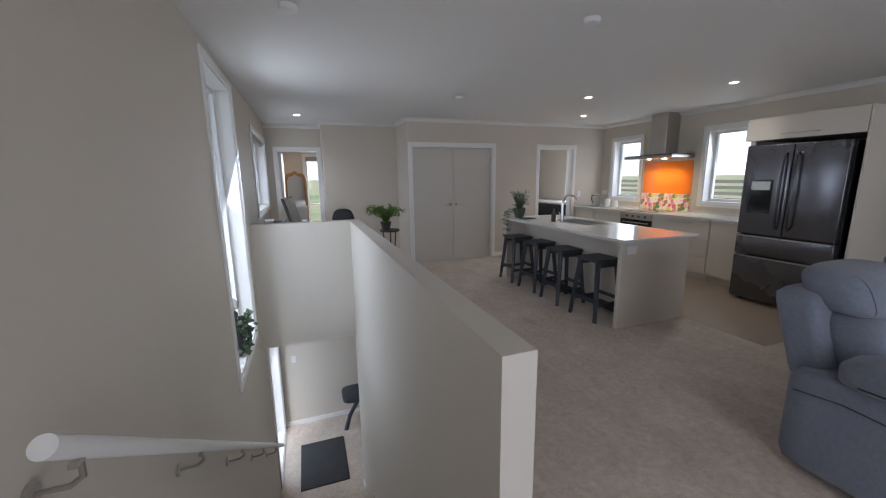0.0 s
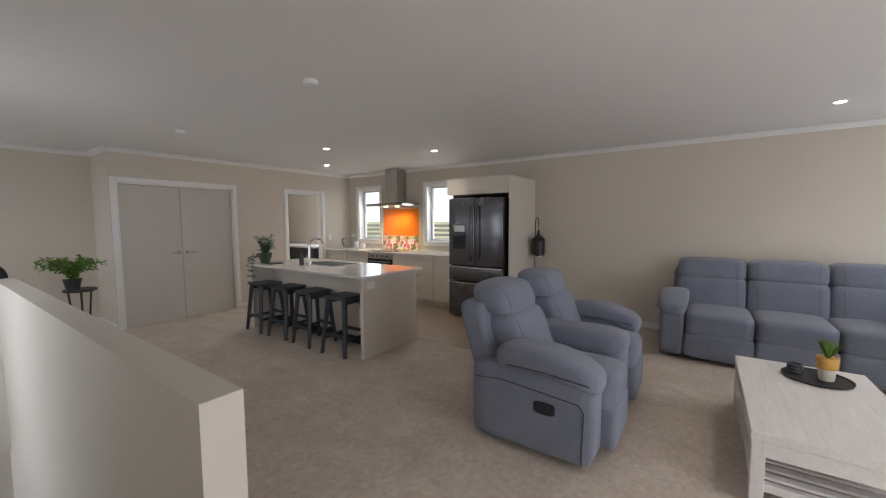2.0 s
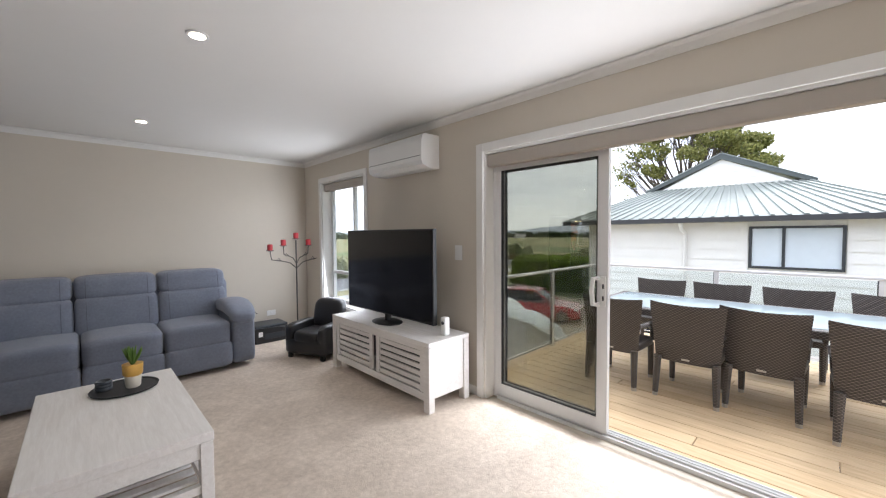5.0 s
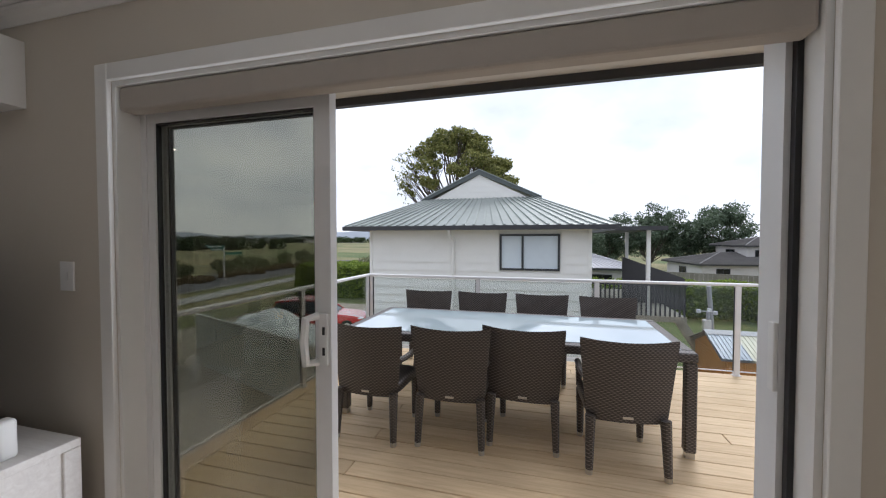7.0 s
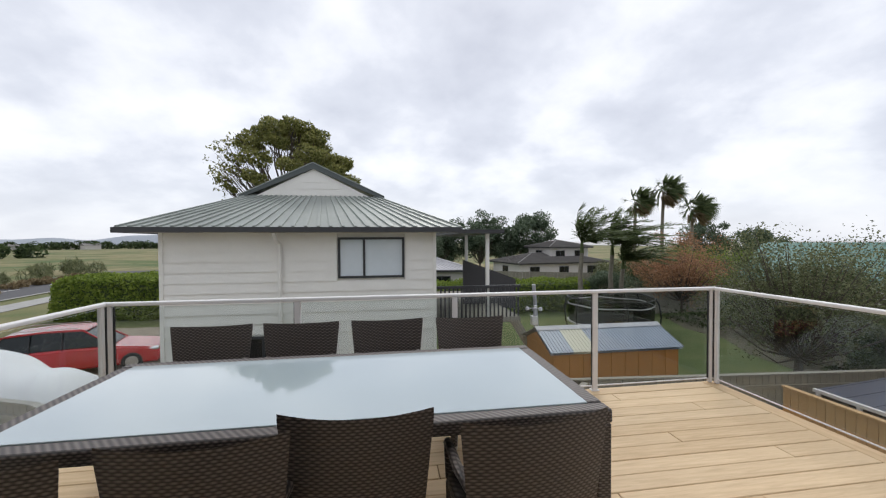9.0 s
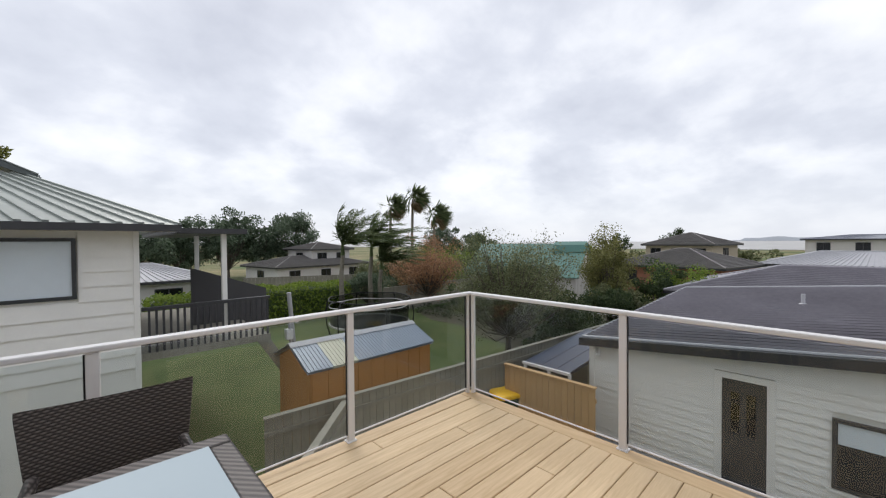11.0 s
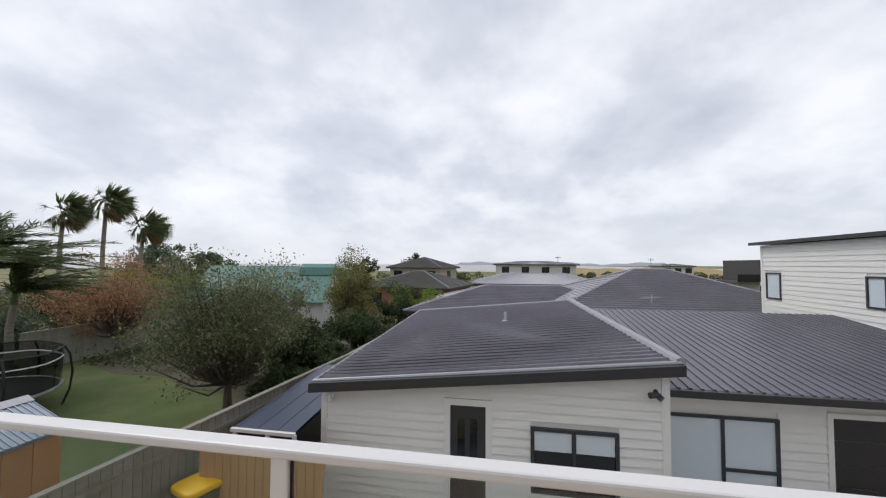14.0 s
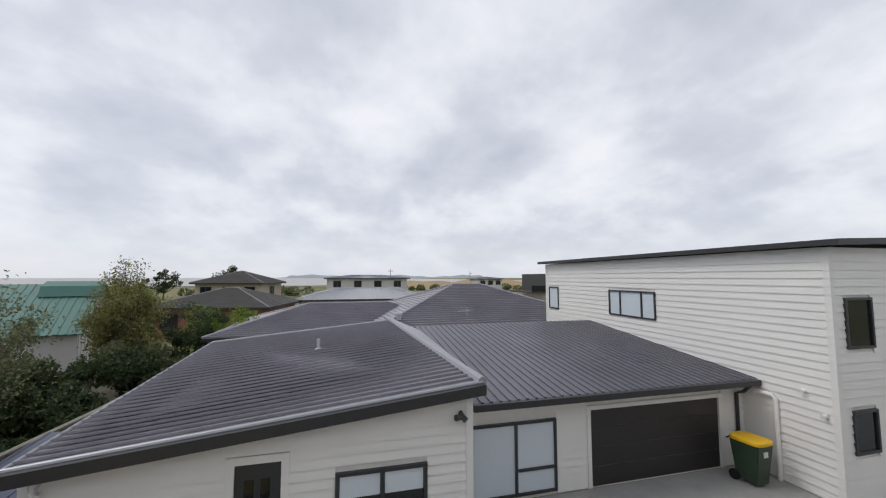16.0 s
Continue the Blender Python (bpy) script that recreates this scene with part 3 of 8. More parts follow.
stair = thing("staircase", "carpeted beige stair flight going down between painted walls", "stairs", kind="structure")
for i in range(14):
    z = -0.18 * (i + 1)
    y = HY + 0.25 * i
    part("step", bevelled(XW + 0.002, y + 0.002, max(LOW, z - 0.5), HX0 - 0.002, y + 0.27, z, 0.012), CARPET, stair)

# cornices and skirtings
CORN = [(0.001, -0.004), (0.055, -0.004), (0.05, -0.014), (0.03, -0.022), (0.016, -0.042), (0.008, -0.058), (0.001, -0.058)]


def cornice(x0, y0, x1, y1, side):
    """Cove along one wall; side is the room's direction as (dx, dy)."""
    if side[0]:
        poly = [(x0 + side[0] * p, H + q) for p, q in CORN]
        return prism(poly, "y", y0, y1)
    poly = [(y0 + side[1] * p, H + q) for p, q in CORN]
    return prism(poly, "x", x0, x1)


for c in ((XE, YS, XE, YN, (-1, 0)), (XW, YS, XE, YS, (0, 1)), (1.84, YN, XE, YN, (0, -1)), (1.84, YN, 1.84, 7.45, (-1, 0)), (0.56, 7.45, 1.84, 7.45, (0, -1)),
          (0.56, 7.45, 0.56, 8.10, (-1, 0)), (XW, 8.10, 0.56, 8.10, (0, -1))):
    setting("cornice", cornice(*c), TRIM)


def skirting(x0, y0, x1, y1):
    setting("baseboard", bevelled(min(x0, x1), min(y0, y1), 0.0, max(x0, x1), max(y0, y1), 0.075, 0.004, 1), TRIM)


skirting(XE - 0.014, YS + 0.014, XE, 2.5)
skirting(SL1 + 0.075, YS, WN1 + 0.5, YS + 0.014)
skirting(XW, YS, SL0 - 0.075, YS + 0.014)
skirting(PD1 + 0.065, YN - 0.014, BD0 - 0.065, YN)
skirting(1.84 - 0.014, YN, 1.84, 7.436)
skirting(0.56, 7.436, 1.84, 7.45)
skirting(HX1, HY, HX1 + 0.012, 5.26)
setting("baseboard", boxes((XW, 6.886, LOW, 3.1, 6.90, LOW + 0.075)), TRIM)
setting("baseboard", prism([(4.75, LOW + 0.1), (4.75, LOW), (5.2, LOW), (5.2, LOW + 0.075)], "x", HX0 - 0.012, HX0), TRIM)


def architrave(axis, at, side, a0, a1, z0, z1, w=0.062, t=0.018, sill=False):
    """Flat casing round an opening, on the room side of the wall face."""
    lo, hi = (at, at + side * t) if side > 0 else (at + side * t, at)
    rects = [(a0 - w, z0 if not sill else z0 - w, a0, z1 + w), (a1, z0 if not sill else z0 - w, a1 + w, z1 + w), (a0, z1, a1, z1 + w)]
    if sill:
        rects.append((a0, z0 - w, a1, z0))
    bms = []
    for a, b, c, d in rects:
        bms.append(bevelled(a, lo, b, c, hi, d, 0.003, 1) if axis == "x" else bevelled(lo, a, b, hi, c, d, 0.003, 1))
    return join(*bms)


def liner(axis, at, depth, a0, a1, z0, z1, t=0.016, sill=True):
    """Reveal boards inside an opening."""
    lo, hi = min(at, at + depth), max(at, at + depth)
    rects = [(a0, z0, a0 + t, z1), (a1 - t, z0, a1, z1), (a0 + t, z1 - t, a1 - t, z1)]
    if sill:
        rects.append((a0 + t, z0, a1 - t, z0 + t))
    bm = bmesh.new()
    for a, b, c, d in rects:
        box(bm, a, lo, b, c, hi, d) if axis == "x" else box(bm, lo, a, b, hi, c, d)
    return bm


def window(name, label, axis, at, out, a0, a1, z0, z1, mullions=(), transoms=(), frame_mat=ALU_W, depth=0.13, blind=0.0, room=1):
    """A window set in a wall: casing, reveal, sash frame, glass panes and blind. out: sign of the outward direction."""
    w = tagged(new(name), label, "window", kind="structure")
    part("architrave", architrave(axis, at, -out, a0, a1, z0, z1, sill=True), TRIM, w)
    part("reveal", liner(axis, at, out * 0.19, a0, a1, z0, z1), TRIM, w)
    d0 = at + out * depth
    d1 = d0 + out * 0.045
    lo, hi = min(d0, d1), max(d0, d1)
    f = 0.038
    a0, a1, z0, z1 = a0 + 0.017, a1 - 0.017, z0 + 0.017, z1 - 0.017
    vs = [a0] + list(mullions) + [a1]
    hs = [z0] + list(transoms) + [z1]
    bm = bmesh.new()
    rects = [(a0, z0, a0 + f, z1), (a1 - f, z0, a1, z1), (a0 + f, z0, a1 - f, z0 + f), (a0 + f, z1 - f, a1 - f, z1)]
    rects += [(m - f / 2, z0 + f, m + f / 2, z1 - f) for m in mullions]
    for q in transoms:
        for va, vb in zip(vs, vs[1:]):
            rects.append((va + f, q - f / 2, vb - f, q + f / 2))
    for a, b, c, d in rects:
        box(bm, a, lo, b, c, hi, d) if axis == "x" else box(bm, lo, a, b, hi, c, d)
    part("window_frame", bm, frame_mat, w)
    mid = (lo + hi) / 2
    for va, vb in zip(vs, vs[1:]):
        for ha, hb in zip(hs, hs[1:]):
            g = bmesh.new()
            r = (va + f * 0.6, ha + f * 0.6, vb - f * 0.6, hb - f * 0.6)
            box(g, r[0], mid - 0.003, r[1], r[2], mid + 0.003, r[3]) if axis == "x" else box(g, mid - 0.003, r[0], r[1], mid + 0.003, r[2], r[3])
            p = part("pane", g, GLASS, w)
            p.visible_shadow = False
    if blind:
        b0 = at + out * 0.03
        b1 = at + out * 0.075
        lo, hi = min(b0, b1), max(b0, b1)
        bm = bevelled(a0, lo, z1 - blind, a1, hi, z1, 0.008, 2) if axis == "x" else bevelled(lo, a0, z1 - blind, hi, a1, z1, 0.008, 2)
        part("rolled_blind", bm, BLIND, w, "rolled-up beige roller blind")
    return w


window("window_south", "white-framed living room window with rolled beige blind", "x", YS, -1, WN0, WN1, WNB, WNT, (4.72,), (0.86,), blind=0.10)
window("window_kitchen_1", "small white kitchen window beside the range hood", "y", XE, 1, *K1, KB, KT)
window("window_kitchen_2", "small white kitchen window beside the fridge", "y", XE, 1, *K2, KB, KT)
window("window_stair", "tall narrow white-framed stair window", "y", XW, -1, ST0, ST1, STB, STT)
window("window_study", "white-framed study window above the desk", "y", XW, -1, SW0, SW1, SWB, SWT, (6.75, 7.3), (), blind=0.07)
window("window_bedroom", "tall bright white bedroom window", "x", 11.6, 1, 0.28, 1.15, 0.2, 2.05, (), (0.75,), blind=0.12)
window("window_entry", "tall glazed entry door at the foot of the stairs", "y", XW, -1, 5.55, 6.75, LOW + 0.02, -0.62, (6.15,))
window("window_laundry", "laundry window with white frame", "y", XE, 1, 7.25, 7.75, 0.95, 2.0)


def door_casing(name, label, a0, a1, at):
    d = tagged(new(name), label, "doorway", kind="structure")
    part("architrave", architrave("x", at, -1, a0, a1, 0, DT), TRIM, d)
    part("jamb", liner("x", at, 0.11, a0, a1, 0, DT, 0.02, False), TRIM, d)
    return d


def lever(bm, x, y, z, way):
    """Round rose and lever on a door face that looks toward -y."""
    rod(bm, (x, y, z), (x, y - 0.012, z), 0.026, seg=16)
    rod(bm, (x, y - 0.012, z), (x, y - 0.045, z), 0.009)
    tube(bm, [(x, y - 0.045, z), (x + way * 0.03, y - 0.05, z), (x + way * 0.11, y - 0.048, z)], 0.0085)


pd = door_casing("door_pantry", "closed pair of greige pantry doors in white casing", PD0, PD1, YN)
mid = (PD0 + PD1) / 2
# added strip that keeps light from leaking under the doors
part("threshold", boxes((PD0 + 0.02, YN + 0.012, -0.02, PD1 - 0.02, YN + 0.1, 0.012)), DOORP, pd)
for a, b, s in ((PD0 + 0.023, mid - 0.002, -1), (mid + 0.002, PD1 - 0.023, 1)):
    leaf = part("door_leaf", bevelled(a, YN + 0.03, 0.012, b, YN + 0.068, DT - 0.024, 0.002, 1), DOORP, pd, "greige painted flush door")
    hb = bmesh.new()
    lever(hb, mid + s * 0.055, YN + 0.03, 0.98, s)
    part("door_handle", hb, CHROME, leaf, "chrome lever handle", 40)
hg = bmesh.new()
for z in (0.25, 1.7):
    rod(hg, (PD1 - 0.022, YN + 0.024, z), (PD1 - 0.022, YN + 0.024, z + 0.09), 0.007)
part("hinges", hg, STEEL, pd)
door_casing("door_laundry", "white-cased open doorway to the laundry", BD0, BD1, YN)
bdoor = door_casing("door_bedroom", "white-cased bedroom doorway with the door open", HD0, HD1, 8.10)
leaf = part("door_leaf", bevelled(HD0 + 0.03, 8.22, 0.012, HD0 + 0.065, 8.92, DT - 0.024, 0.002, 1), TRIM, bdoor, "open white flush door")

# slider to the deck
sl = tagged(new("door_slider"), "white aluminium sliding glass door standing open to the deck", "sliding door", kind="structure")
part("architrave", architrave("x", YS, 1, SL0, SL1, 0, SLT, 0.07, 0.02), TRIM, sl)
part("reveal", liner("x", YS, -0.10, SL0, SL1, 0, SLT, 0.018, False), TRIM, sl)
yo = YS - 0.10
part("outer_frame", boxes((SL0, yo - 0.11, 0, SL0 + 0.05, yo, SLT), (SL1 - 0.05, yo - 0.11, 0, SL1, yo, SLT), (SL0 + 0.05, yo - 0.11, SLT - 0.05, SL1 - 0.05, yo, SLT)), ALU_W, sl)
trk = [(SL0 + 0.05, yo - 0.11, -0.03, SL1 - 0.05, yo, 0.006)]
trk += [(SL0 + 0.05, yo - y, 0.006, SL1 - 0.05, yo - y + 0.006, 0.02) for y in (0.03, 0.06, 0.09)]
part("sill_track", boxes(*trk), ALU_W, sl)
px0, px1 = 1.505, 2.44


def sash(a, b, y, name, label):
    z0, z1, w, wm, wt = 0.022, SLT - 0.052, 0.058, 0.07, 0.095
    s = part(name, boxes((a, y, z0, a + wm, y + 0.04, z1), (b - w, y, z0, b, y + 0.04, z1), (a + wm, y, z0, b - w, y + 0.04, z0 + 0.09), (a + wm, y, z1 - wt, b - w, y + 0.04, z1)), ALU_W, sl, label)
    g = part("pane", boxes((a + wm, y + 0.016, z0 + 0.09, b - w, y + 0.022, z1 - wt)), TINTGLASS, s)
    g.visible_shadow = False
    gk = 0.008
    part("gasket", boxes((a + wm, y + 0.01, z0 + 0.09, a + wm + gk, y + 0.03, z1 - wt), (b - w - gk, y + 0.01, z0 + 0.09, b - w, y + 0.03, z1 - wt),
                         (a + wm + gk, y + 0.01, z1 - wt - gk, b - w - gk, y + 0.03, z1 - wt), (a + wm + gk, y + 0.01, z0 + 0.09, b - w - gk, y + 0.03, z0 + 0.09 + gk)), BLACKP, s)
    return s


s1 = sash(px0, px1, yo - 0.045, "sliding_panel", "")
sash(px0 + 0.03, px1, yo - 0.10, "fixed_panel", "")
hb = bmesh.new()
box(hb, px0 + 0.012, yo - 0.005, 0.88, px0 + 0.046, yo + 0.008, 1.08)
tube(hb, [(px0 + 0.055, yo, 0.89), (px0 + 0.075, yo + 0.05, 0.895), (px0 + 0.08, yo + 0.055, 0.98), (px0 + 0.075, yo + 0.05, 1.065), (px0 + 0.055, yo, 1.07)], 0.016)
part("door_handle", hb, WHITEP, s1, "white D-shaped pull handle", 40)
part("latch", boxes((px0 + 0.02, yo + 0.008, 0.92, px0 + 0.03, yo + 0.011, 0.95), (px0 + 0.02, yo + 0.008, 1.0, px0 + 0.03, yo + 0.011, 1.03)), BLACKP, s1)
part("lock_keeper", bevelled(SL0 + 0.05, yo - 0.03, 0.93, SL0 + 0.062, yo + 0.0, 1.13, 0.003), WHITEP, sl)
# black strip standing for the shadow between frame and reveal
part("jamb_seal", boxes((SL0 + 0.0185, yo + 0.001, 0.03, SL0 + 0.034, yo + 0.022, SLT - 0.06)), BLACKP, sl)
part("rolled_blind", bevelled(SL0 + 0.02, YS - 0.085, SLT - 0.12, SL1 - 0.02, YS - 0.012, SLT - 0.018, 0.012), BLIND, sl, "rolled-up beige roller blind")

# eave over the slider
setting("eave_soffit", boxes((-1.3, -3.42, 2.25, XE + 0.4, YS - 0.2, 2.29)), SOFFIT, "cream painted eave soffit")
setting("eave_fascia", boxes((-1.3, -3.46, 2.20, XE + 0.4, -3.42, 2.42)), FASCIA, "dark metal fascia and gutter")
setting("roof", prism([(-3.42, 2.43), (-3.42, 2.53), (11.9, 2.80), (11.9, 2.70)], "x", -1.3, XE + 0.4), IRON_DK, "dark metal roof of the house")


# ---- lamps ----
def downlight(x, y, z=H, lit=True, watts=4.8):
    d = thing("downlight", "round recessed white downlight, switched on" if lit else "round recessed white downlight", "downlight", pose(x, y, z), "ceiling downlights")
    r = bmesh.new()
    lathe(r, [(0.036, -0.002), (0.038, -0.008), (0.05, -0.007), (0.054, -0.001)], seg=24)
    part("rim", r, WHITEP, d, smooth=40)
    g = bmesh.new()
    lathe(g, [(0.035, -0.0085), (0.03, -0.0095), (0.004, -0.0098)], seg=24)
    part("lens", g, LAMPGLOW if lit else WHITEP, d)
    if lit and watts:
        s = bpy.data.lights.new("downlight_beam", "SPOT")
        s.energy, s.spot_size, s.spot_blend, s.shadow_soft_size, s.color = watts, radians(115), 0.8, 0.04, (1.0, 0.90, 0.76)
        new("downlight_beam", s).matrix_world = look((x, y, z - 0.02), (x, y + 0.0001, 0))


for x, y in ((4.57, 3.49), (3.60, 4.57), (4.55, 5.78), (2.77, -0.55), (4.81, -0.51), (0.20, 6.88)):
    downlight(x, y)
downlight(1.57, -3.28, 2.25, False)


def detector(x, y):
    d = thing("smoke_detector", "small round white ceiling smoke detector", "smoke detector", pose(x, y, H), "ceiling detectors")
    b = bmesh.new()
    lathe(b, [(0.05, -0.001), (0.052, -0.014), (0.044, -0.03), (0.018, -0.034), (0.004, -0.034)], seg=24)
    part("cover", b, WHITEP, d, smooth=40)


for p in ((1.97, 2.65), (0.21, 3.04), (2.05, 5.0)):
    detector(*p)


# ---- stairwell and study ----
hr = thing("handrail", "round white painted handrail on steel brackets along the stair wall", "handrail")
b = bmesh.new()
A, B = Vector((-0.275, 1.42, 0.957)), Vector((-0.275, 5.15, -1.792))
rod(b, A, B, 0.024, seg=18)
part("rail", b, TRIM, hr, smooth=40)
for i in range(5):
    p = A.lerp(B, 0.025 + i * 0.204)
    b = bmesh.new()
    tube(b, [p + Vector((0, 0, -0.024)), p + Vector((0, 0, -0.07)), p + Vector((-0.03, 0.01, -0.095)), (XW + 0.01, p.y + 0.015, p.z - 0.10)], 0.007)
    rod(b, (XW + 0.001, p.y + 0.015, p.z - 0.10), (XW + 0.011, p.y + 0.015, p.z - 0.10), 0.026, seg=14)
    box(b, p.x - 0.008, p.y - 0.03, p.z - 0.032, p.x + 0.008, p.y + 0.03, p.z - 0.02)
    part("bracket", b, STEEL, hr, smooth=40)

mat_ob = part("door_mat", bevelled(-0.13, 5.35, LOW, 0.52, 6.30, LOW + 0.012, 0.004), MATT)
tagged(mat_ob, "dark charcoal door mat on the lower floor", "door mat")
fan = thing("treadmill", "dark grey exercise machine standing against the lower wall", "exercise machine", pose(1.0, 6.45, LOW))
b = bmesh.new()
tube(b, [(-0.42, 0.0, 0.0), (-0.34, 0.05, 0.22), (-0.2, 0.1, 0.42), (0.1, 0.1, 0.6)], 0.035)
part("leg", b, STOOLM, fan, smooth=40)
part("deck", soft(-0.45, -0.2, 0.56, 0.6, 0.25, 0.68, 6), STOOLM, fan, smooth=True)
sw = thing("light_switch", "white rocker light switch on the lower wall", "light switch", pose(-0.16, 6.90, LOW + 1.2))
part("plate", bevelled(-0.036, -0.01, -0.058, 0.036, 0, 0.058, 0.003), WHITEP, sw)


def leaf_cloud(rng, pts, size, spread, flat=0.5, n=1):
    """Small pointed leaves as a mesh from points (x, y, z)."""
    verts, faces = [], []
    for p in pts:
        for _ in range(n):
            c = Vector(p) + Vector([rng.gauss(0, spread) for _ in range(3)])
            d = Vector([rng.gauss(0, 1) for _ in range(3)]).normalized()
            u = d.orthogonal().normalized()
            s = size * rng.uniform(0.6, 1.3)
            i = len(verts)
            verts += [c - d * s, c + u * s * flat + d * 0.1 * s, c + d * s, c - u * s * flat + d * 0.1 * s]
            faces += [(i, i + 1, i + 2), (i, i + 2, i + 3)]
    return verts, faces


def leaves(name, pts, mat, parent, size, spread, seed=1, n=1, flat=0.5, label=""):
    me = bpy.data.meshes.new(name)
    v, f = leaf_cloud(random.Random(seed), pts, size, spread, flat, n)
    me.from_pydata(v, [], f)
    me.materials.append(mat)
    ob = new(name, me)
    ob.parent = parent
    return tagged(ob, label)


# vase with trailing plant on the stair window sill
vp = thing("vase", "white ceramic vase with trailing green plant on the stair window sill", "vase", pose(XW - 0.09, 4.22, STB + 0.016))
b = bmesh.new()
lathe(b, [(0.045, 0), (0.07, 0.05), (0.075, 0.16), (0.05, 0.28), (0.035, 0.34), (0.05, 0.40), (0.04, 0.42)], seg=24)
part("body", b, DARKPOT, vp, smooth=40)
rng = random.Random(5)
pts = [(0.05 + 0.06 * rng.random(), -0.06 + 0.2 * rng.random(), 0.05 + 0.32 * rng.random()) for _ in range(60)]
leaves("foliage", pts, LEAF_S, vp, 0.03, 0.02, 5, 3, 0.8)
b = bmesh.new()
lathe(b, [(0.01, 0.42), (0.05, 0.45), (0.06, 0.50), (0.035, 0.54), (0.005, 0.55)], seg=18)
part("finial", b, TRIM, vp, smooth=True)

desk = thing("desk", "dark-topped study desk against the window wall", "desk", pose(XW + 0.001, 5.30, 0))
part("top", bevelled(0.0, 0, 0.72, 0.62, 2.3, 0.75, 0.005), STOOLM, desk)
for x, y in ((0.04, 0.05), (0.54, 0.05), (0.04, 2.2), (0.54, 2.2)):
    part("leg", boxes((x, y, 0, x + 0.05, y + 0.05, 0.72)), STOOLM, desk)
mon = thing("monitor", "black computer monitor tilted back on a steel desk arm", "monitor", pose(0.10, 5.75, 0.75, 0, 0, 82))
scr = bevelled(-0.30, -0.018, 0.10, 0.30, 0.014, 0.47, 0.006)
glass_b = boxes((-0.29, -0.0225, 0.115, 0.29, -0.019, 0.455))
for bb in (scr, glass_b):
    for v in bb.verts:
        v.co.y += (v.co.z - 0.1) * 0.28
part("panel", scr, BLACKP, mon)
part("screen", glass_b, SCREEN, mon)
b = bmesh.new()
tube(b, [(0, 0.34, 0.012), (0, 0.30, 0.05), (0, 0.16, 0.16), (0, 0.08, 0.24)], 0.02)
rod(b, (0, 0.34, 0.0), (0, 0.34, 0.014), 0.09, seg=24)
part("stand", b, STEEL, mon, smooth=40)
b = bmesh.new()
cupm = thing("speaker", "small silver and black desk speaker by the window", "speaker", pose(-0.2, 5.42, 0.75))
part("body", bevelled(-0.05, -0.05, 0, 0.05, 0.05, 0.24, 0.012), STEEL, cupm)
part("grille", bevelled(0.05, -0.04, 0.03, 0.056, 0.04, 0.2, 0.004), BLACKP, cupm)
oc = thing("office_chair", "black office chair tucked beside the study desk", "office chair", pose(0.72, 6.2, 0))
part("backrest", soft(-0.16, -0.05, 0.55, 0.16, 0.03, 1.02, 3), BLACKP, oc, smooth=True)
part("seat", soft(-0.22, -0.4, 0.42, 0.22, 0.0, 0.5, 4), BLACKP, oc, smooth=True)
b = bmesh.new()
rod(b, (0, -0.2, 0.06), (0, -0.2, 0.43), 0.025)
for i in range(5):
    a = i * 1.2566
    rod(b, (0, -0.2, 0.08), (0.26 * math.cos(a), -0.2 + 0.26 * math.sin(a), 0.03), 0.02)
part("base", b, BLACKP, oc)

ps = thing("plant_stand", "dark metal round plant stand by the nook wall", "plant stand", pose(1.47, 6.55, 0))
b = bmesh.new()
lathe(b, [(0.15, 0.60), (0.16, 0.615), (0.155, 0.63), (0.02, 0.63)], seg=24)
part("top", b, IRON, ps, smooth=40)
for i in range(3):
    a = i * 2.094 + 0.4
    b = bmesh.new()
    tube(b, [(0.12 * math.cos(a), 0.12 * math.sin(a), 0.6), (0.09 * math.cos(a), 0.09 * math.sin(a), 0.3), (0.17 * math.cos(a), 0.17 * math.sin(a), 0.0)], 0.011)
    part("leg", b, IRON, ps, smooth=40)
pl = thing("fern", "bushy bright green potted fern on the plant stand", "potted plant", pose(1.40, 6.50, 0.631))
b = bmesh.new()
lathe(b, [(0.06, 0), (0.085, 0.12), (0.09, 0.13), (0.08, 0.125), (0.01, 0.12)], seg=20)
part("pot", b, DARKPOT, pl, smooth=40)
rng = random.Random(8)
pts = []
for _ in range(34):
    a, r, h = rng.uniform(0, 6.28), rng.uniform(0.12, 0.32), rng.uniform(0.34, 0.72)
    for i in range(9):
        t = i / 8
        pts.append((r * t * math.cos(a), r * t * math.sin(a), 0.12 + h * t - 0.42 * h * t * t * 1.6))
leaves("foliage", pts, LEAF_I, pl, 0.028, 0.013, 8, 3, 0.45)

mir = thing("cheval_mirror", "arched gilt-framed standing mirror in the bedroom", "mirror", pose(0.02, 10.9, 0, 0, 0, -8))
b = bmesh.new()
outer = [(-0.27, 0.02), (0.27, 0.02), (0.27, 1.45), (0.2, 1.58), (0.08, 1.6), (0, 1.66), (-0.08, 1.6), (-0.2, 1.58), (-0.27, 1.45)]
part("frame", prism(outer, "y", 0, 0.035), GOLD, mir)
inner = [(x * 0.76, 0.1 + (z - 0.02) * 0.9) for x, z in outer]
part("glass", prism(inner, "y", -0.004, -0.0005), MIRROR, mir)
bd = thing("dresser", "white bedroom dresser with small items", "dresser", pose(-0.05, 9.6, 0))
part("body", bevelled(-0.3, -0.25, 0, 0.3, 0.25, 0.85, 0.006), TRIM, bd)

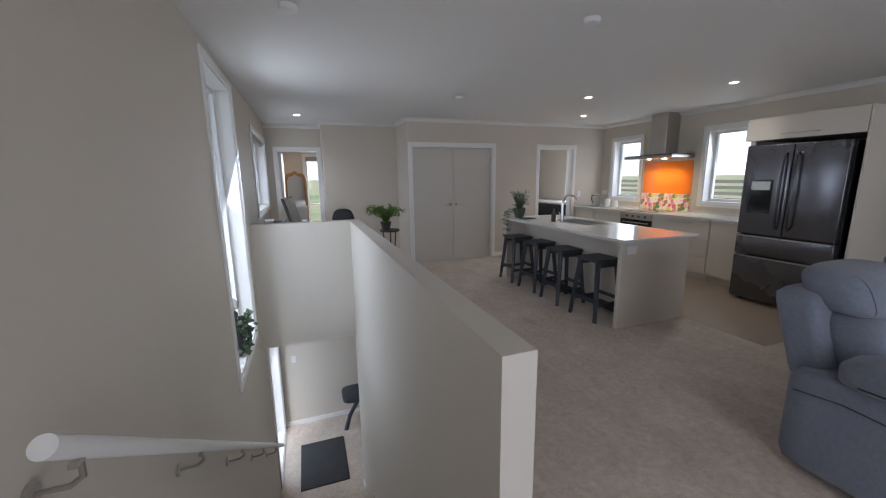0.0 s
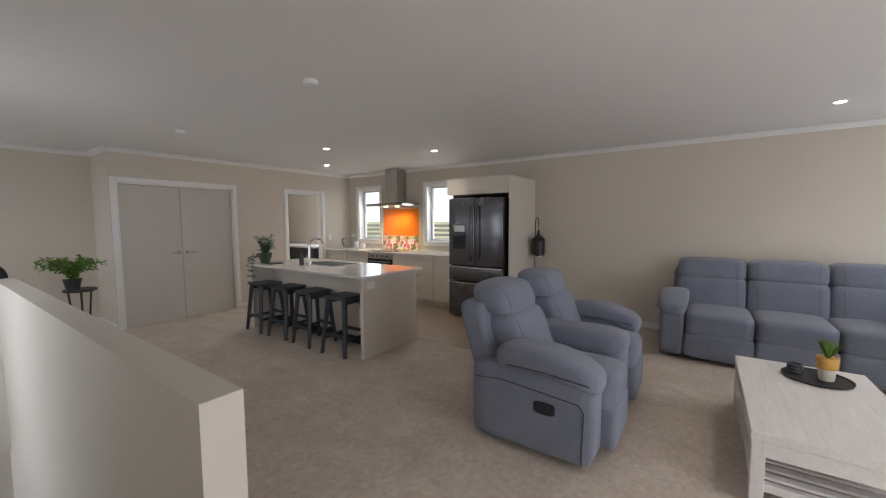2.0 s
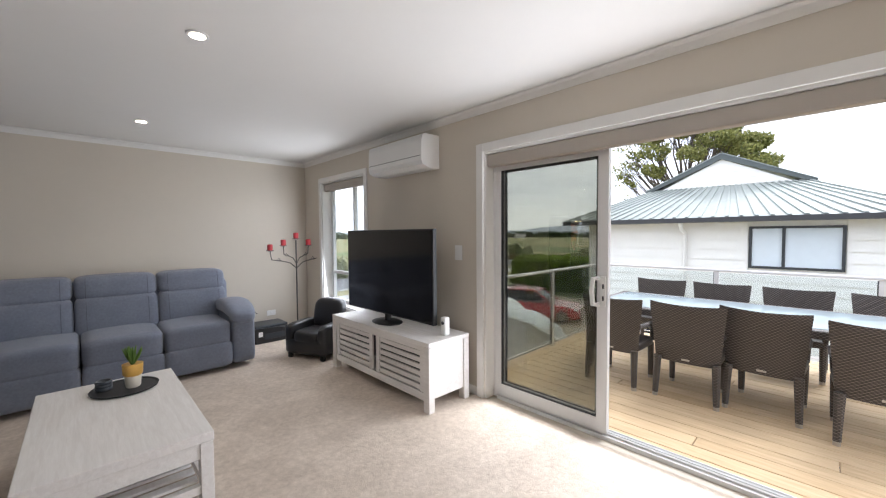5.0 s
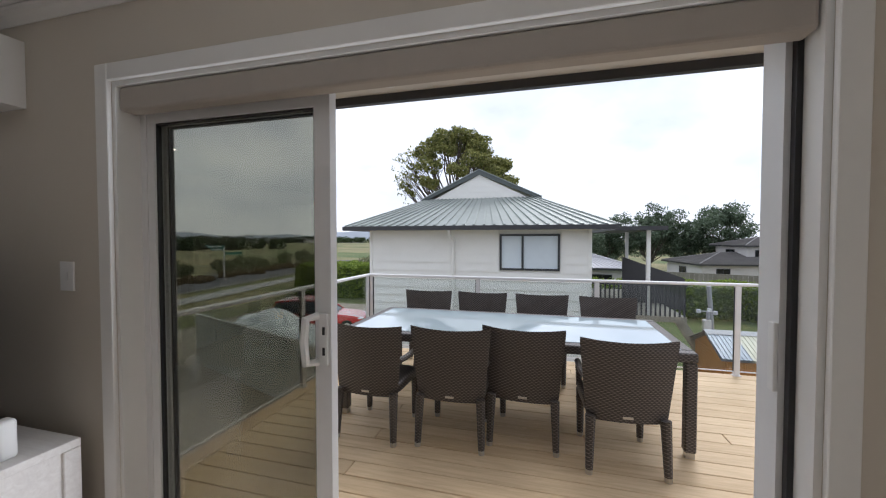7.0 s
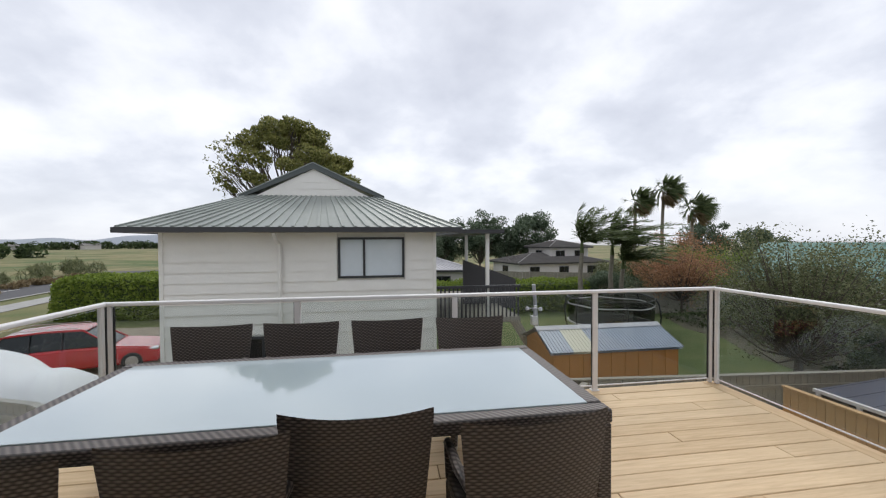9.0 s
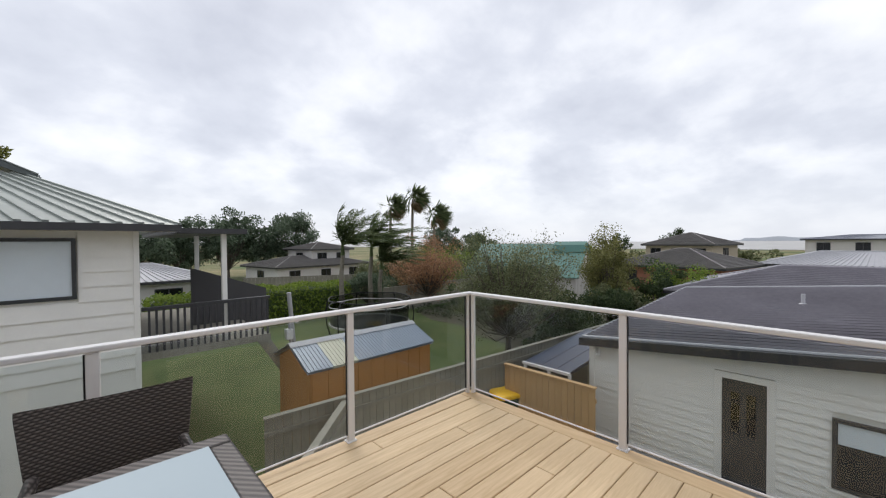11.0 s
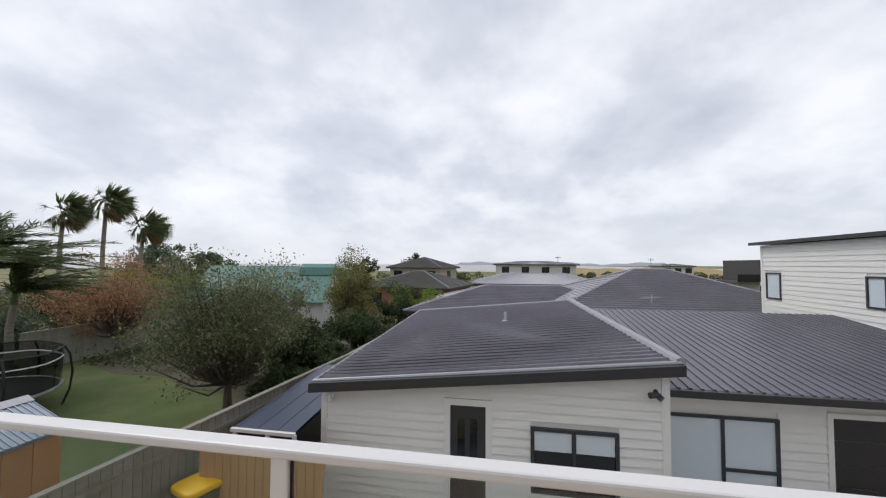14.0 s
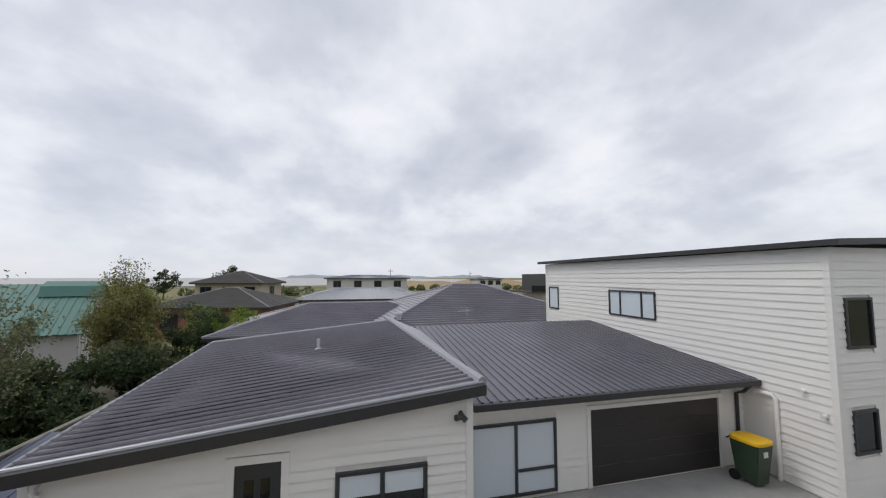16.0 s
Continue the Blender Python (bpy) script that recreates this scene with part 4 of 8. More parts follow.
# ---- kitchen ----
CH = 0.87
isl = thing("kitchen_island", "cream laminate kitchen island with panel ends", "kitchen island", pose(0, 0, 0))
part("end_panel", bevelled(2.92, 3.20, 0, 3.78, 3.225 + 0.02, CH - 0.03, 0.002, 1), CREAM, isl)
part("end_panel", bevelled(2.92, 5.30, 0, 3.78, 5.345, CH - 0.03, 0.002, 1), CREAM, isl)
part("body", bevelled(3.22, 3.247, 0.1, 3.78, 5.298, CH - 0.03, 0.002, 1), CREAM, isl)
part("toe_kick", boxes((3.24, 3.247, 0, 3.72, 5.298, 0.098)), BLACKP, isl)
it = part("island_benchtop", bevelled(2.88, 3.14, CH - 0.028, 3.82, 5.40, CH, 0.004, 2), BENCH)
tagged(it, "polished off-white stone benchtop on the kitchen island", "benchtop")
out = thing("power_outlet", "white double power outlet on the island end panel", "power outlet", pose(3.03, 3.20, 0.76))
part("plate", bevelled(-0.06, -0.009, -0.037, 0.06, 0, 0.037, 0.003), WHITEP, out)
sk = thing("kitchen_sink", "stainless steel sink set in the island benchtop", "sink", pose(3.48, 4.45, CH))
part("rim", boxes((-0.2, -0.34, 0.0005, 0.2, -0.32, 0.004), (-0.2, 0.32, 0.0005, 0.2, 0.34, 0.004), (-0.2, -0.32, 0.0005, -0.18, 0.32, 0.004), (0.18, -0.32, 0.0005, 0.2, 0.32, 0.004)), STEEL, sk)
# flat sheet, its dark colour stands for the shaded depth of the bowl
part("bowl", boxes((-0.18, -0.32, 0.0008, 0.18, 0.32, 0.0022)), STOOLM, sk)
tap = thing("kitchen_tap", "tall chrome gooseneck kitchen tap", "tap", pose(3.18, 4.42, CH))
b = bmesh.new()
tube(b, [(0, 0, 0), (0, 0, 0.22), (0.01, 0, 0.29), (0.05, 0, 0.335), (0.11, 0, 0.345), (0.17, 0, 0.325), (0.2, 0, 0.27)], [0.02, 0.016, 0.012, 0.012, 0.012, 0.012, 0.014], 12)
part("spout", b, CHROME, tap, smooth=40)
b = bmesh.new()
rod(b, (0, 0.02, 0.10), (0.0, 0.07, 0.13), 0.006)
part("handle", b, CHROME, tap, smooth=40)
so = thing("soap_bottle", "dark soap bottle beside the sink", "soap bottle", pose(3.2, 4.62, CH))
b = bmesh.new()
lathe(b, [(0.028, 0), (0.03, 0.1), (0.012, 0.125), (0.008, 0.16), (0.012, 0.165), (0.003, 0.17)], seg=16)
part("bottle", b, DARKPOT, so, smooth=40)
ip = thing("trailing_plant", "feathery green trailing plant in a glazed pot on the island", "potted plant", pose(3.06, 5.22, CH))
b = bmesh.new()
lathe(b, [(0.055, 0), (0.08, 0.09), (0.085, 0.14), (0.07, 0.13), (0.01, 0.12)], seg=20)
part("pot", b, LEAF_S, ip, smooth=40)
rng = random.Random(3)
pts = []
for _ in range(46):
    a, r, h = rng.uniform(0, 6.28), rng.uniform(0.04, 0.14), rng.uniform(0.16, 0.36)
    for i in range(8):
        t = i / 7
        pts.append((r * t * math.cos(a), r * t * math.sin(a), 0.12 + h * t - 0.1 * t * t))
for _ in range(9):
    y = rng.uniform(-0.10, 0.12)
    for i in range(9):
        t = i / 8
        pts.append((-0.09 - 0.11 * min(1, t * 2.5), y, 0.12 - 0.36 * t * t))
leaves("foliage", pts, LEAF_S, ip, 0.02, 0.01, 3, 3, 0.3)
dish = part("slate_coaster", bevelled(3.0, 4.98, CH + 0.0005, 3.18, 5.14, CH + 0.012, 0.003), SLATE)
tagged(dish, "black slate tray on the island benchtop", "tray")


def stool(x, y, turn=0):
    s = thing("bar_stool", "dark blue-grey metal bar stool with square seat at the island", "bar stool", pose(x, y, 0, 0, 0, turn), "stools at the island")
    part("seat", bevelled(-0.155, -0.155, 0.595, 0.155, 0.155, 0.63, 0.014, 2), STOOLM, s)
    for sx in (-1, 1):
        for sy in (-1, 1):
            b = bmesh.new()
            rod(b, (sx * 0.175, sy * 0.175, 0), (sx * 0.12, sy * 0.12, 0.60), 0.021, 0.026, 8)
            part("leg", b, STOOLM, s)
    for i, (a, c) in enumerate((((-1, -1), (1, -1)), ((1, -1), (1, 1)), ((1, 1), (-1, 1)), ((-1, 1), (-1, -1)))):
        z = 0.17 if i % 2 == 0 else 0.21
        r = 0.175 - 0.055 * z / 0.6
        b = bmesh.new()
        box(b, min(a[0], c[0]) * r - 0.01, min(a[1], c[1]) * r - 0.01, z - 0.016, max(a[0], c[0]) * r + 0.01, max(a[1], c[1]) * r + 0.01, z + 0.016)
        part("footrest", b, STOOLM, s)
    for sy in (-1, 1):
        part("apron", boxes((-0.12, sy * 0.125 - 0.008, 0.545, 0.12, sy * 0.125 + 0.008, 0.594)), STOOLM, s)
    return s


st0 = stool(3.0, 3.575, 3)
for y, a, dx in ((4.125, -4, 0.0), (4.64, 2, 0.01), (5.14, -2, 0.0)):
    copy_thing(st0, pose(3.0 + dx, y, 0, 0, 0, a))

kc = thing("kitchen_counter", "polished off-white stone worktop along the kitchen wall", "worktop")
part("worktop", bevelled(5.20, 3.50, CH - 0.028, XE - 0.002, YN - 0.002, CH, 0.004, 2), BENCH, kc)
part("upstand", boxes((XE - 0.016, 3.50, CH + 0.0005, XE - 0.002, 4.74, CH + 0.03)), BENCH, kc)
part("upstand", boxes((XE - 0.016, 5.74, CH + 0.0005, XE - 0.002, YN - 0.002, CH + 0.03)), BENCH, kc)


def cabinet(y0, y1, doors, label, drawers=False):
    c = thing("base_cabinet", label, "kitchen cabinet", pose(5.24, y0, 0), "kitchen base cabinets")
    w = y1 - y0
    part("body", boxes((0.022, 0.0, 0.10, 0.59, w, CH - 0.03)), CREAM, c)
    part("toe_kick", boxes((0.06, 0.0, 0, 0.5, w, 0.098)), CREAM, c)
    if drawers:
        zs = (0.105, 0.33, 0.56, CH - 0.032)
        for a, b_ in zip(zs, zs[1:]):
            d = part("drawer_front", bevelled(0, 0.003, a, 0.02, w - 0.003, b_ - 0.004, 0.002, 1), CREAM, c)
            h = bmesh.new()
            tube(h, [(0, w * 0.28, b_ - 0.05), (-0.025, w * 0.3, b_ - 0.05), (-0.025, w * 0.7, b_ - 0.05), (0, w * 0.72, b_ - 0.05)], 0.006)
            part("handle", h, STEEL, d, smooth=40)
    else:
        for i in range(doors):
            a, b_ = w * i / doors, w * (i + 1) / doors
            d = part("door", bevelled(0, a + 0.003, 0.105, 0.02, b_ - 0.003, CH - 0.036, 0.002, 1), CREAM, c)
            h = bmesh.new()
            yy = a + 0.06 if i % 2 == 0 else b_ - 0.06
            tube(h, [(0, yy, 0.80), (-0.025, yy, 0.79), (-0.025, yy, 0.64), (0, yy, 0.63)], 0.006)
            part("handle", h, STEEL, d, smooth=40)
    return c


cabinet(3.50, 4.02, 1, "cream base cabinet with a single door")
cabinet(4.025, 4.92, 1, "cream drawer unit with steel bar handles", True)
cabinet(5.545, 6.10, 1, "cream base cabinet with drawers", True)
cabinet(6.105, 6.69, 1, "cream base cabinet with a single door")
ov = thing("oven", "stainless steel built-in oven with black glass door", "oven", pose(5.24, 4.925, 0))
part("body", boxes((0.022, 0, 0.10, 0.57, 0.615, CH - 0.03)), STEEL, ov)
part("control_panel", bevelled(0, 0.003, 0.74, 0.02, 0.612, CH - 0.034, 0.002), STEEL, ov)
part("door", bevelled(0, 0.003, 0.14, 0.02, 0.612, 0.735, 0.003), SCREEN, ov)
h = bmesh.new()
tube(h, [(0, 0.06, 0.69), (-0.035, 0.07, 0.69), (-0.035, 0.545, 0.69), (0, 0.555, 0.69)], 0.008)
part("handle", h, STEEL, ov, smooth=40)
for i in range(4):
    b = bmesh.new()
    rod(b, (-0.018, 0.12 + i * 0.12, 0.79), (0, 0.12 + i * 0.12, 0.79), 0.016, seg=14)
    part("knob", b, BLACKP, ov)
hob = thing("cooktop", "black ceramic glass cooktop set in the worktop", "cooktop", pose(5.5, 5.23, CH))
part("glass", bevelled(-0.25, -0.29, 0.0005, 0.25, 0.29, 0.007, 0.002), SCREEN, hob)
for x, y, r in ((-0.12, -0.14, 0.09), (-0.12, 0.15, 0.075), (0.12, -0.14, 0.075), (0.12, 0.15, 0.1)):
    b = bmesh.new()
    lathe(b, [(r, 0.0071), (r, 0.0078), (r - 0.01, 0.0078)], (x, y, 0), 28)
    part("ring", b, STOOLM, hob)
sp = part("splashback", bevelled(XE - 0.008, 4.79, 1.14, XE - 0.001, 5.69, 1.66, 0.002, 1), ORANGE)
tagged(sp, "glossy orange glass splashback behind the cooktop", "splashback")
for i in range(2):
    y = 4.785 + 0.455 * i
    ft = thing("floral_tile", "white tile panel with pink and orange flower pattern", "tile panel", pose(XE - 0.03, y, CH + 0.001, 0, 6), "floral panels behind the cooktop")
    part("panel", bevelled(-0.006, 0, 0, 0.006, 0.45, 0.29, 0.002, 1), FLORAL, ft)
hd = thing("range_hood", "stainless steel chimney range hood with lit lamps", "range hood", pose(XE - 0.001, 5.24, 0))
part("chimney", bevelled(-0.27, -0.15, 1.77, 0, 0.15, H - 0.003, 0.004), STEEL, hd)
part("canopy", bevelled(-0.48, -0.45, 1.70, 0, 0.45, 1.745, 0.006), STEEL, hd)
part("glass_edge", bevelled(-0.50, -0.46, 1.748, -0.01, 0.46, 1.756, 0.002), SCREEN, hd)
for y in (-0.14, 0.14):
    b = bmesh.new()
    rod(b, (-0.26, y, 1.692), (-0.26, y, 1.699), 0.03, seg=18)
    part("lamp", b, HOODGLOW, hd)
    s = bpy.data.lights.new("hood_lamp_beam", "SPOT")
    s.energy, s.spot_size, s.spot_blend, s.shadow_soft_size, s.color = 5.0, radians(120), 0.7, 0.03, (1.0, 0.75, 0.42)
    new("hood_lamp_beam", s).matrix_world = look((XE - 0.26, 5.24 + y, 1.685), (XE - 0.1, 5.24 + y, 0.9))

fr = thing("fridge", "dark stainless French-door fridge with water dispenser", "fridge", pose(4.90, 2.60, 0))
W = 0.88
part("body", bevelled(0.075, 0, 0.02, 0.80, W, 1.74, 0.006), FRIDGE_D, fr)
for i, (a, b_, z0, z1) in enumerate(((0.003, W / 2 - 0.002, 0.78, 1.745), (W / 2 + 0.002, W - 0.003, 0.78, 1.745), (0.003, W - 0.003, 0.55, 0.77), (0.003, W - 0.003, 0.04, 0.54))):
    d = part("door" if i < 2 else "drawer", bevelled(0, a, z0, 0.072, b_, z1, 0.012, 3), FRIDGE, fr, smooth=30)
    if i < 2:
        h = bmesh.new()
        yy = b_ - 0.05 if i == 0 else a + 0.05
        tube(h, [(0, yy, 0.86), (-0.04, yy, 0.9), (-0.05, yy, 1.26), (-0.04, yy, 1.62), (0, yy, 1.66)], 0.012)
        part("handle", h, FRIDGE, d, smooth=40)
    else:
        part("handle", boxes((-0.012, 0.02, z1 - 0.02, 0.0, W - 0.02, z1 - 0.006)), STEEL, d)
    if i == 1:
        part("dispenser", bevelled(-0.006, 0.58, 1.02, 0.0, 0.80, 1.38, 0.004), SCREEN, d, "black water dispenser recess")
        part("dispenser_screen", bevelled(-0.009, 0.60, 1.27, -0.0062, 0.78, 1.36, 0.003), STEEL, d)
part("badge", boxes((-0.002, 0.36, 1.63, -0.0002, 0.41, 1.66)), CHROME, fr)
for y in (0.05, W - 0.1):
    part("foot", boxes((0.1, y, 0, 0.16, y + 0.05, 0.02)), BLACKP, fr)
oc2 = thing("overhead_cabinet", "cream cabinet above the fridge with a tall side panel", "kitchen cabinet", pose(4.95, 2.52, 0))
part("body", boxes((0.022, 0.022, 1.80, 0.898, 1.02, 2.035)), CREAM, oc2)
d = part("door", bevelled(0, 0.025, 1.80, 0.02, 1.02, 2.035, 0.002, 1), CREAM, oc2)
h = bmesh.new()
tube(h, [(0, 0.36, 1.85), (-0.025, 0.37, 1.85), (-0.025, 0.67, 1.85), (0, 0.68, 1.85)], 0.006)
part("handle", h, STEEL, d, smooth=40)
part("side_panel", bevelled(0.0, 0, 0, 0.898, 0.02, 2.035, 0.002, 1), CREAM, oc2)
part("inner_panel", boxes((0.1, 0.965, 0.0, 0.898, 0.975, 1.798)), CREAM, oc2)

kt = thing("kettle", "glass and steel electric kettle on the worktop", "kettle", pose(5.52, 6.45, CH))
b = bmesh.new()
lathe(b, [(0.075, 0), (0.08, 0.03), (0.075, 0.03)], seg=24)
part("base", b, STEEL, kt, smooth=40)
b = bmesh.new()
lathe(b, [(0.072, 0.031), (0.08, 0.09), (0.068, 0.17), (0.058, 0.2)], seg=24)
part("jug", b, GLASS, kt, smooth=40)
b = bmesh.new()
lathe(b, [(0.059, 0.2), (0.06, 0.215), (0.02, 0.23), (0.012, 0.245), (0.003, 0.247)], seg=24)
part("lid", b, STEEL, kt, smooth=40)
b = bmesh.new()
tube(b, [(0, 0.065, 0.2), (0, 0.12, 0.19), (0, 0.13, 0.12), (0, 0.08, 0.05)], 0.011)
part("handle", b, BLACKP, kt, smooth=40)
for i, (x, y, r, hh) in enumerate(((5.58, 6.22, 0.05, 0.15), (5.62, 6.08, 0.055, 0.12))):
    cn = thing("canister", "white ceramic kitchen canister with lid", "canister", pose(x, y, CH), "canisters by the kettle")
    b = bmesh.new()
    lathe(b, [(r * 0.95, 0), (r, 0.01), (r, hh * 0.8), (r * 0.9, hh * 0.84)], seg=22)
    part("jar", b, WHITEP, cn, smooth=40)
    b = bmesh.new()
    lathe(b, [(r * 0.93, hh * 0.845), (r * 0.9, hh * 0.92), (0.012, hh * 0.95), (0.012, hh), (0.003, hh)], seg=22)
    part("lid", b, WHITEP, cn, smooth=40)


def wall_plate(name, label, x, y, z, facing, w=0.072, h=0.115):
    t = thing(name, label, "wall plate", pose(x, y, z, 0, 0, facing))
    part("plate", bevelled(-w / 2, -0.009, -h / 2, w / 2, -0.0005, h / 2, 0.003), WHITEP, t)
    part("rocker", bevelled(-0.012, -0.013, -0.02, 0.012, -0.0092, 0.02, 0.002), WHITEP, t)
    return t


wall_plate("light_switch", "white light switch beside the slider", 2.755, YS, 1.205, 180, 0.085, 0.13)
wall_plate("light_switch", "white light switch beside the laundry doorway", 5.30, YN, 1.10, 0)
wall_plate("power_outlet", "white power outlet low on the sofa wall", XE, -1.95, 0.30, -90, 0.115, 0.072)
wall_plate("power_outlet", "white power outlet above the kitchen worktop", XE, 6.6, 1.12, -90, 0.115, 0.072)

lc = thing("laundry_bench", "white laundry bench with a dark appliance below the window", "laundry bench", pose(5.0, 7.6, 0))
part("body", boxes((0.2, -0.5, 0, 0.84, 1.2, 0.86)), BLACKP, lc)
part("top", bevelled(0.16, -0.54, 0.862, 0.845, 1.2, 0.9, 0.003), BENCH, lc)

fl = thing("lantern_lamp", "black metal hanging lantern on a slim hooked floor stand", "floor lamp", pose(5.66, 2.44, 0))
b = bmesh.new()
tube(b, [(0, 0, 0.0), (0, 0, 1.38), (0.0, -0.01, 1.45), (0, -0.03, 1.47), (0, -0.05, 1.44), (0, -0.05, 1.36)], 0.0075)
part("stand", b, IRON, fl, smooth=40)
b = bmesh.new()
lathe(b, [(0.12, 0), (0.12, 0.012), (0.02, 0.02), (0.01, 0.03)], seg=24)
part("base", b, IRON, fl, smooth=40)
lt = bmesh.new()
lathe(lt, [(0.085, 0.92), (0.094, 0.93), (0.094, 1.115), (0.108, 1.12), (0.105, 1.13), (0.082, 1.165), (0.05, 1.195), (0.02, 1.22), (0.015, 1.28), (0.004, 1.28)], (0, -0.05, 0), 20)
part("lantern", lt, BLACKP, fl, "black perforated metal lantern", 40)
lt = bmesh.new()
lathe(lt, [(0.03, 0.885), (0.106, 0.893), (0.106, 0.9), (0.084, 0.919)], (0, -0.05, 0), 20)
part("lantern_base", lt, CHROME, fl, smooth=40)
lt = bmesh.new()
for i in range(9):
    rod(lt, (0, -0.05, 1.28 + i * 0.009), (0, -0.05, 1.286 + i * 0.009), 0.006, seg=6)
part("chain", lt, IRON, fl)


# ---- living room ----
def seam(pts, r=0.006):
    b = bmesh.new()
    tube(b, pts, r, 6)
    return b


def front_point(u, w, lo, hi, k):
    """Point on the front (-y) face of a soft block at the shares u, w (-1..1) of its width and height."""
    c, h = [(p + q) / 2 for p, q in zip(lo, hi)], [(q - p) / 2 for p, q in zip(lo, hi)]
    d = max(0.0, 1 - abs(u) ** k - abs(w) ** k) ** (1 / k)
    return Vector((c[0] + h[0] * u, c[1] - h[1] * d, c[2] + h[2] * w))


def seat_set(s, x0, w, D, k=6.0, lean=0.22, tall=1.0, bx=None, bw=None):
    """One reclining place: seat, footrest, lower back, headrest. Front is toward -y; bx, bw: the back's own place and width."""
    e = 0.003
    bx, bw = (x0, w) if bx is None else (bx, bw)
    st_ = soft(x0 + e, -D, 0.26, x0 + w - e, -0.10, 0.49, k)
    for v in st_.verts:
        v.co.z += 0.012 * math.sin((v.co.x - x0) / w * 3.1416) * (v.co.z > 0.4)
    part("seat_cushion", st_, FABRIC, s, smooth=True)
    part("footrest", soft(x0 + e, -D - 0.008, 0.045, x0 + w - e, -D + 0.16, 0.30, 8), FABRIC, s, smooth=True)

    def leant(v):
        z = 0.42 + (v.z - 0.42) * tall
        return Vector((v.x, v.y + (z - 0.45) * lean, z))

    lows = ((bx + e, -0.25, 0.40), (bx + bw - e, 0.0, 0.80)), ((bx + e, -0.245, 0.765), (bx + bw - e, 0.05, 1.0))
    for nm, (lo, hi), kk in zip(("back_cushion", "headrest"), lows, (k, k * 0.62)):
        b = soft(*lo, *hi, kk)
        for v in b.verts:
            v.co = leant(v.co)
        c = part(nm, b, FABRIC, s, smooth=True)
        for u in (-0.74, 0.74):
            pts = [leant(front_point(u, q / 5, lo, hi, kk)) for q in range(-4, 5)]
            part("stitched_seam", seam(pts, 0.0022), THREAD, c)


def arm(s, x0, w, D, handle=0):
    """Padded arm with a pillow top over a flat side panel."""
    a = part("arm", soft(x0, -D + 0.01, 0.035, x0 + w, 0.10, 0.53, 12), FABRIC, s, smooth=True)
    pad = soft(x0 - 0.025, -D - 0.02, 0.47, x0 + w + 0.025, -0.06, 0.62, 4.2)
    for v in pad.verts:
        v.co.z += 0.03 * math.sin((v.co.y + D) / D * 3.1416) - 0.05 * max(0.0, (-D + 0.25 - v.co.y)) / 0.25 + 0.02
    part("arm_pad", pad, FABRIC, s, smooth=True)
    for sx_ in (x0 - 0.024, x0 + w + 0.024):
        part("piping", seam([(sx_, -D + 0.03, 0.527), (sx_, -D * 0.6, 0.55), (sx_, -0.16, 0.55)], 0.004), STOOLM, a)
    if handle:
        x = x0 if handle < 0 else x0 + w
        b = soft(x - 0.012, -0.46, 0.29, x + 0.012, -0.33, 0.365, 4, 4)
        part("recliner_handle", b, BLACKP, a, "black oval recliner lever")
        part("side_seam", seam([(x + handle * 0.002, -D + 0.07, 0.06), (x + handle * 0.002, -D + 0.06, 0.36), (x + handle * 0.002, -D + 0.09, 0.40), (x + handle * 0.002, -0.12, 0.44), (x + handle * 0.002, 0.06, 0.42)], 0.003), STOOLM, a)


def sofa_two(m):
    s = thing("reclining_sofa", "blue-grey fabric two-seat reclining sofa with centre console", "sofa", m)
    D = 0.74
    arm(s, 0.0, 0.23, 0.68, -1)
    seat_set(s, 0.23, 0.48, D, 5.5, 0.40, 0.985, 0.16, 0.60)
    part("console", soft(0.715, -0.70, 0.05, 0.975, 0.0, 0.54, 9), FABRIC, s, "padded centre console", True)
    part("console_lid", soft(0.70, -0.71, 0.47, 0.99, -0.02, 0.63, 4.5), FABRIC, s, smooth=True)
    seat_set(s, 0.98, 0.48, D, 5.5, 0.40, 0.985, 0.93, 0.60)
    arm(s, 1.46, 0.23, 0.68, 1)
    part("back_panel", soft(0.05, -0.06, 0.04, 1.64, 0.13, 0.46, 12), FABRIC, s, smooth=True)
    for x in (0.10, 0.88):
        b = soft(x - 0.02, -0.05, 0.41, x + 0.70, 0.13, 0.87, 10)
        for v in b.verts:
            v.co.y += (v.co.z - 0.41) * 0.30
        part("back_shell", b, FABRIC, s, smooth=True)
    # black slab painted as the shade in the gap below the backs
    part("recline_gap", boxes((0.12, -0.04, 0.455, 1.57, 0.09, 0.475)), BLACKP, s)
    for x in (0.1, 1.55):
        for y in (-0.6, -0.02):
            part("foot", boxes((x, y, 0, x + 0.06, y + 0.06, 0.05)), BLACKP, s)
    return s


def sofa_three(m):
    s = thing("reclining_sofa", "blue-grey fabric three-seat reclining sofa against the wall", "sofa", m)
    D = 0.80
    arm(s, 0.0, 0.22, D, 0)
    for i in range(3):
        seat_set(s, 0.22 + i * 0.563, 0.563, D, 9.0, 0.20, 0.985, 0.115 + i * 0.633, 0.633)
    arm(s, 1.91, 0.22, D, 0)
    part("back_panel", soft(0.08, -0.06, 0.04, 2.05, 0.14, 0.93, 14), FABRIC, s, smooth=True)
    for x in (0.1, 1.95):
        for y in (-0.6, -0.02):
            part("foot", boxes((x, y, 0, x + 0.06, y + 0.06, 0.05)), BLACKP, s)
    return s


sofa_two(pose(2.37, 1.50, 0))
sofa_three(pose(5.52, 0.73, 0, 0, 0, -90))

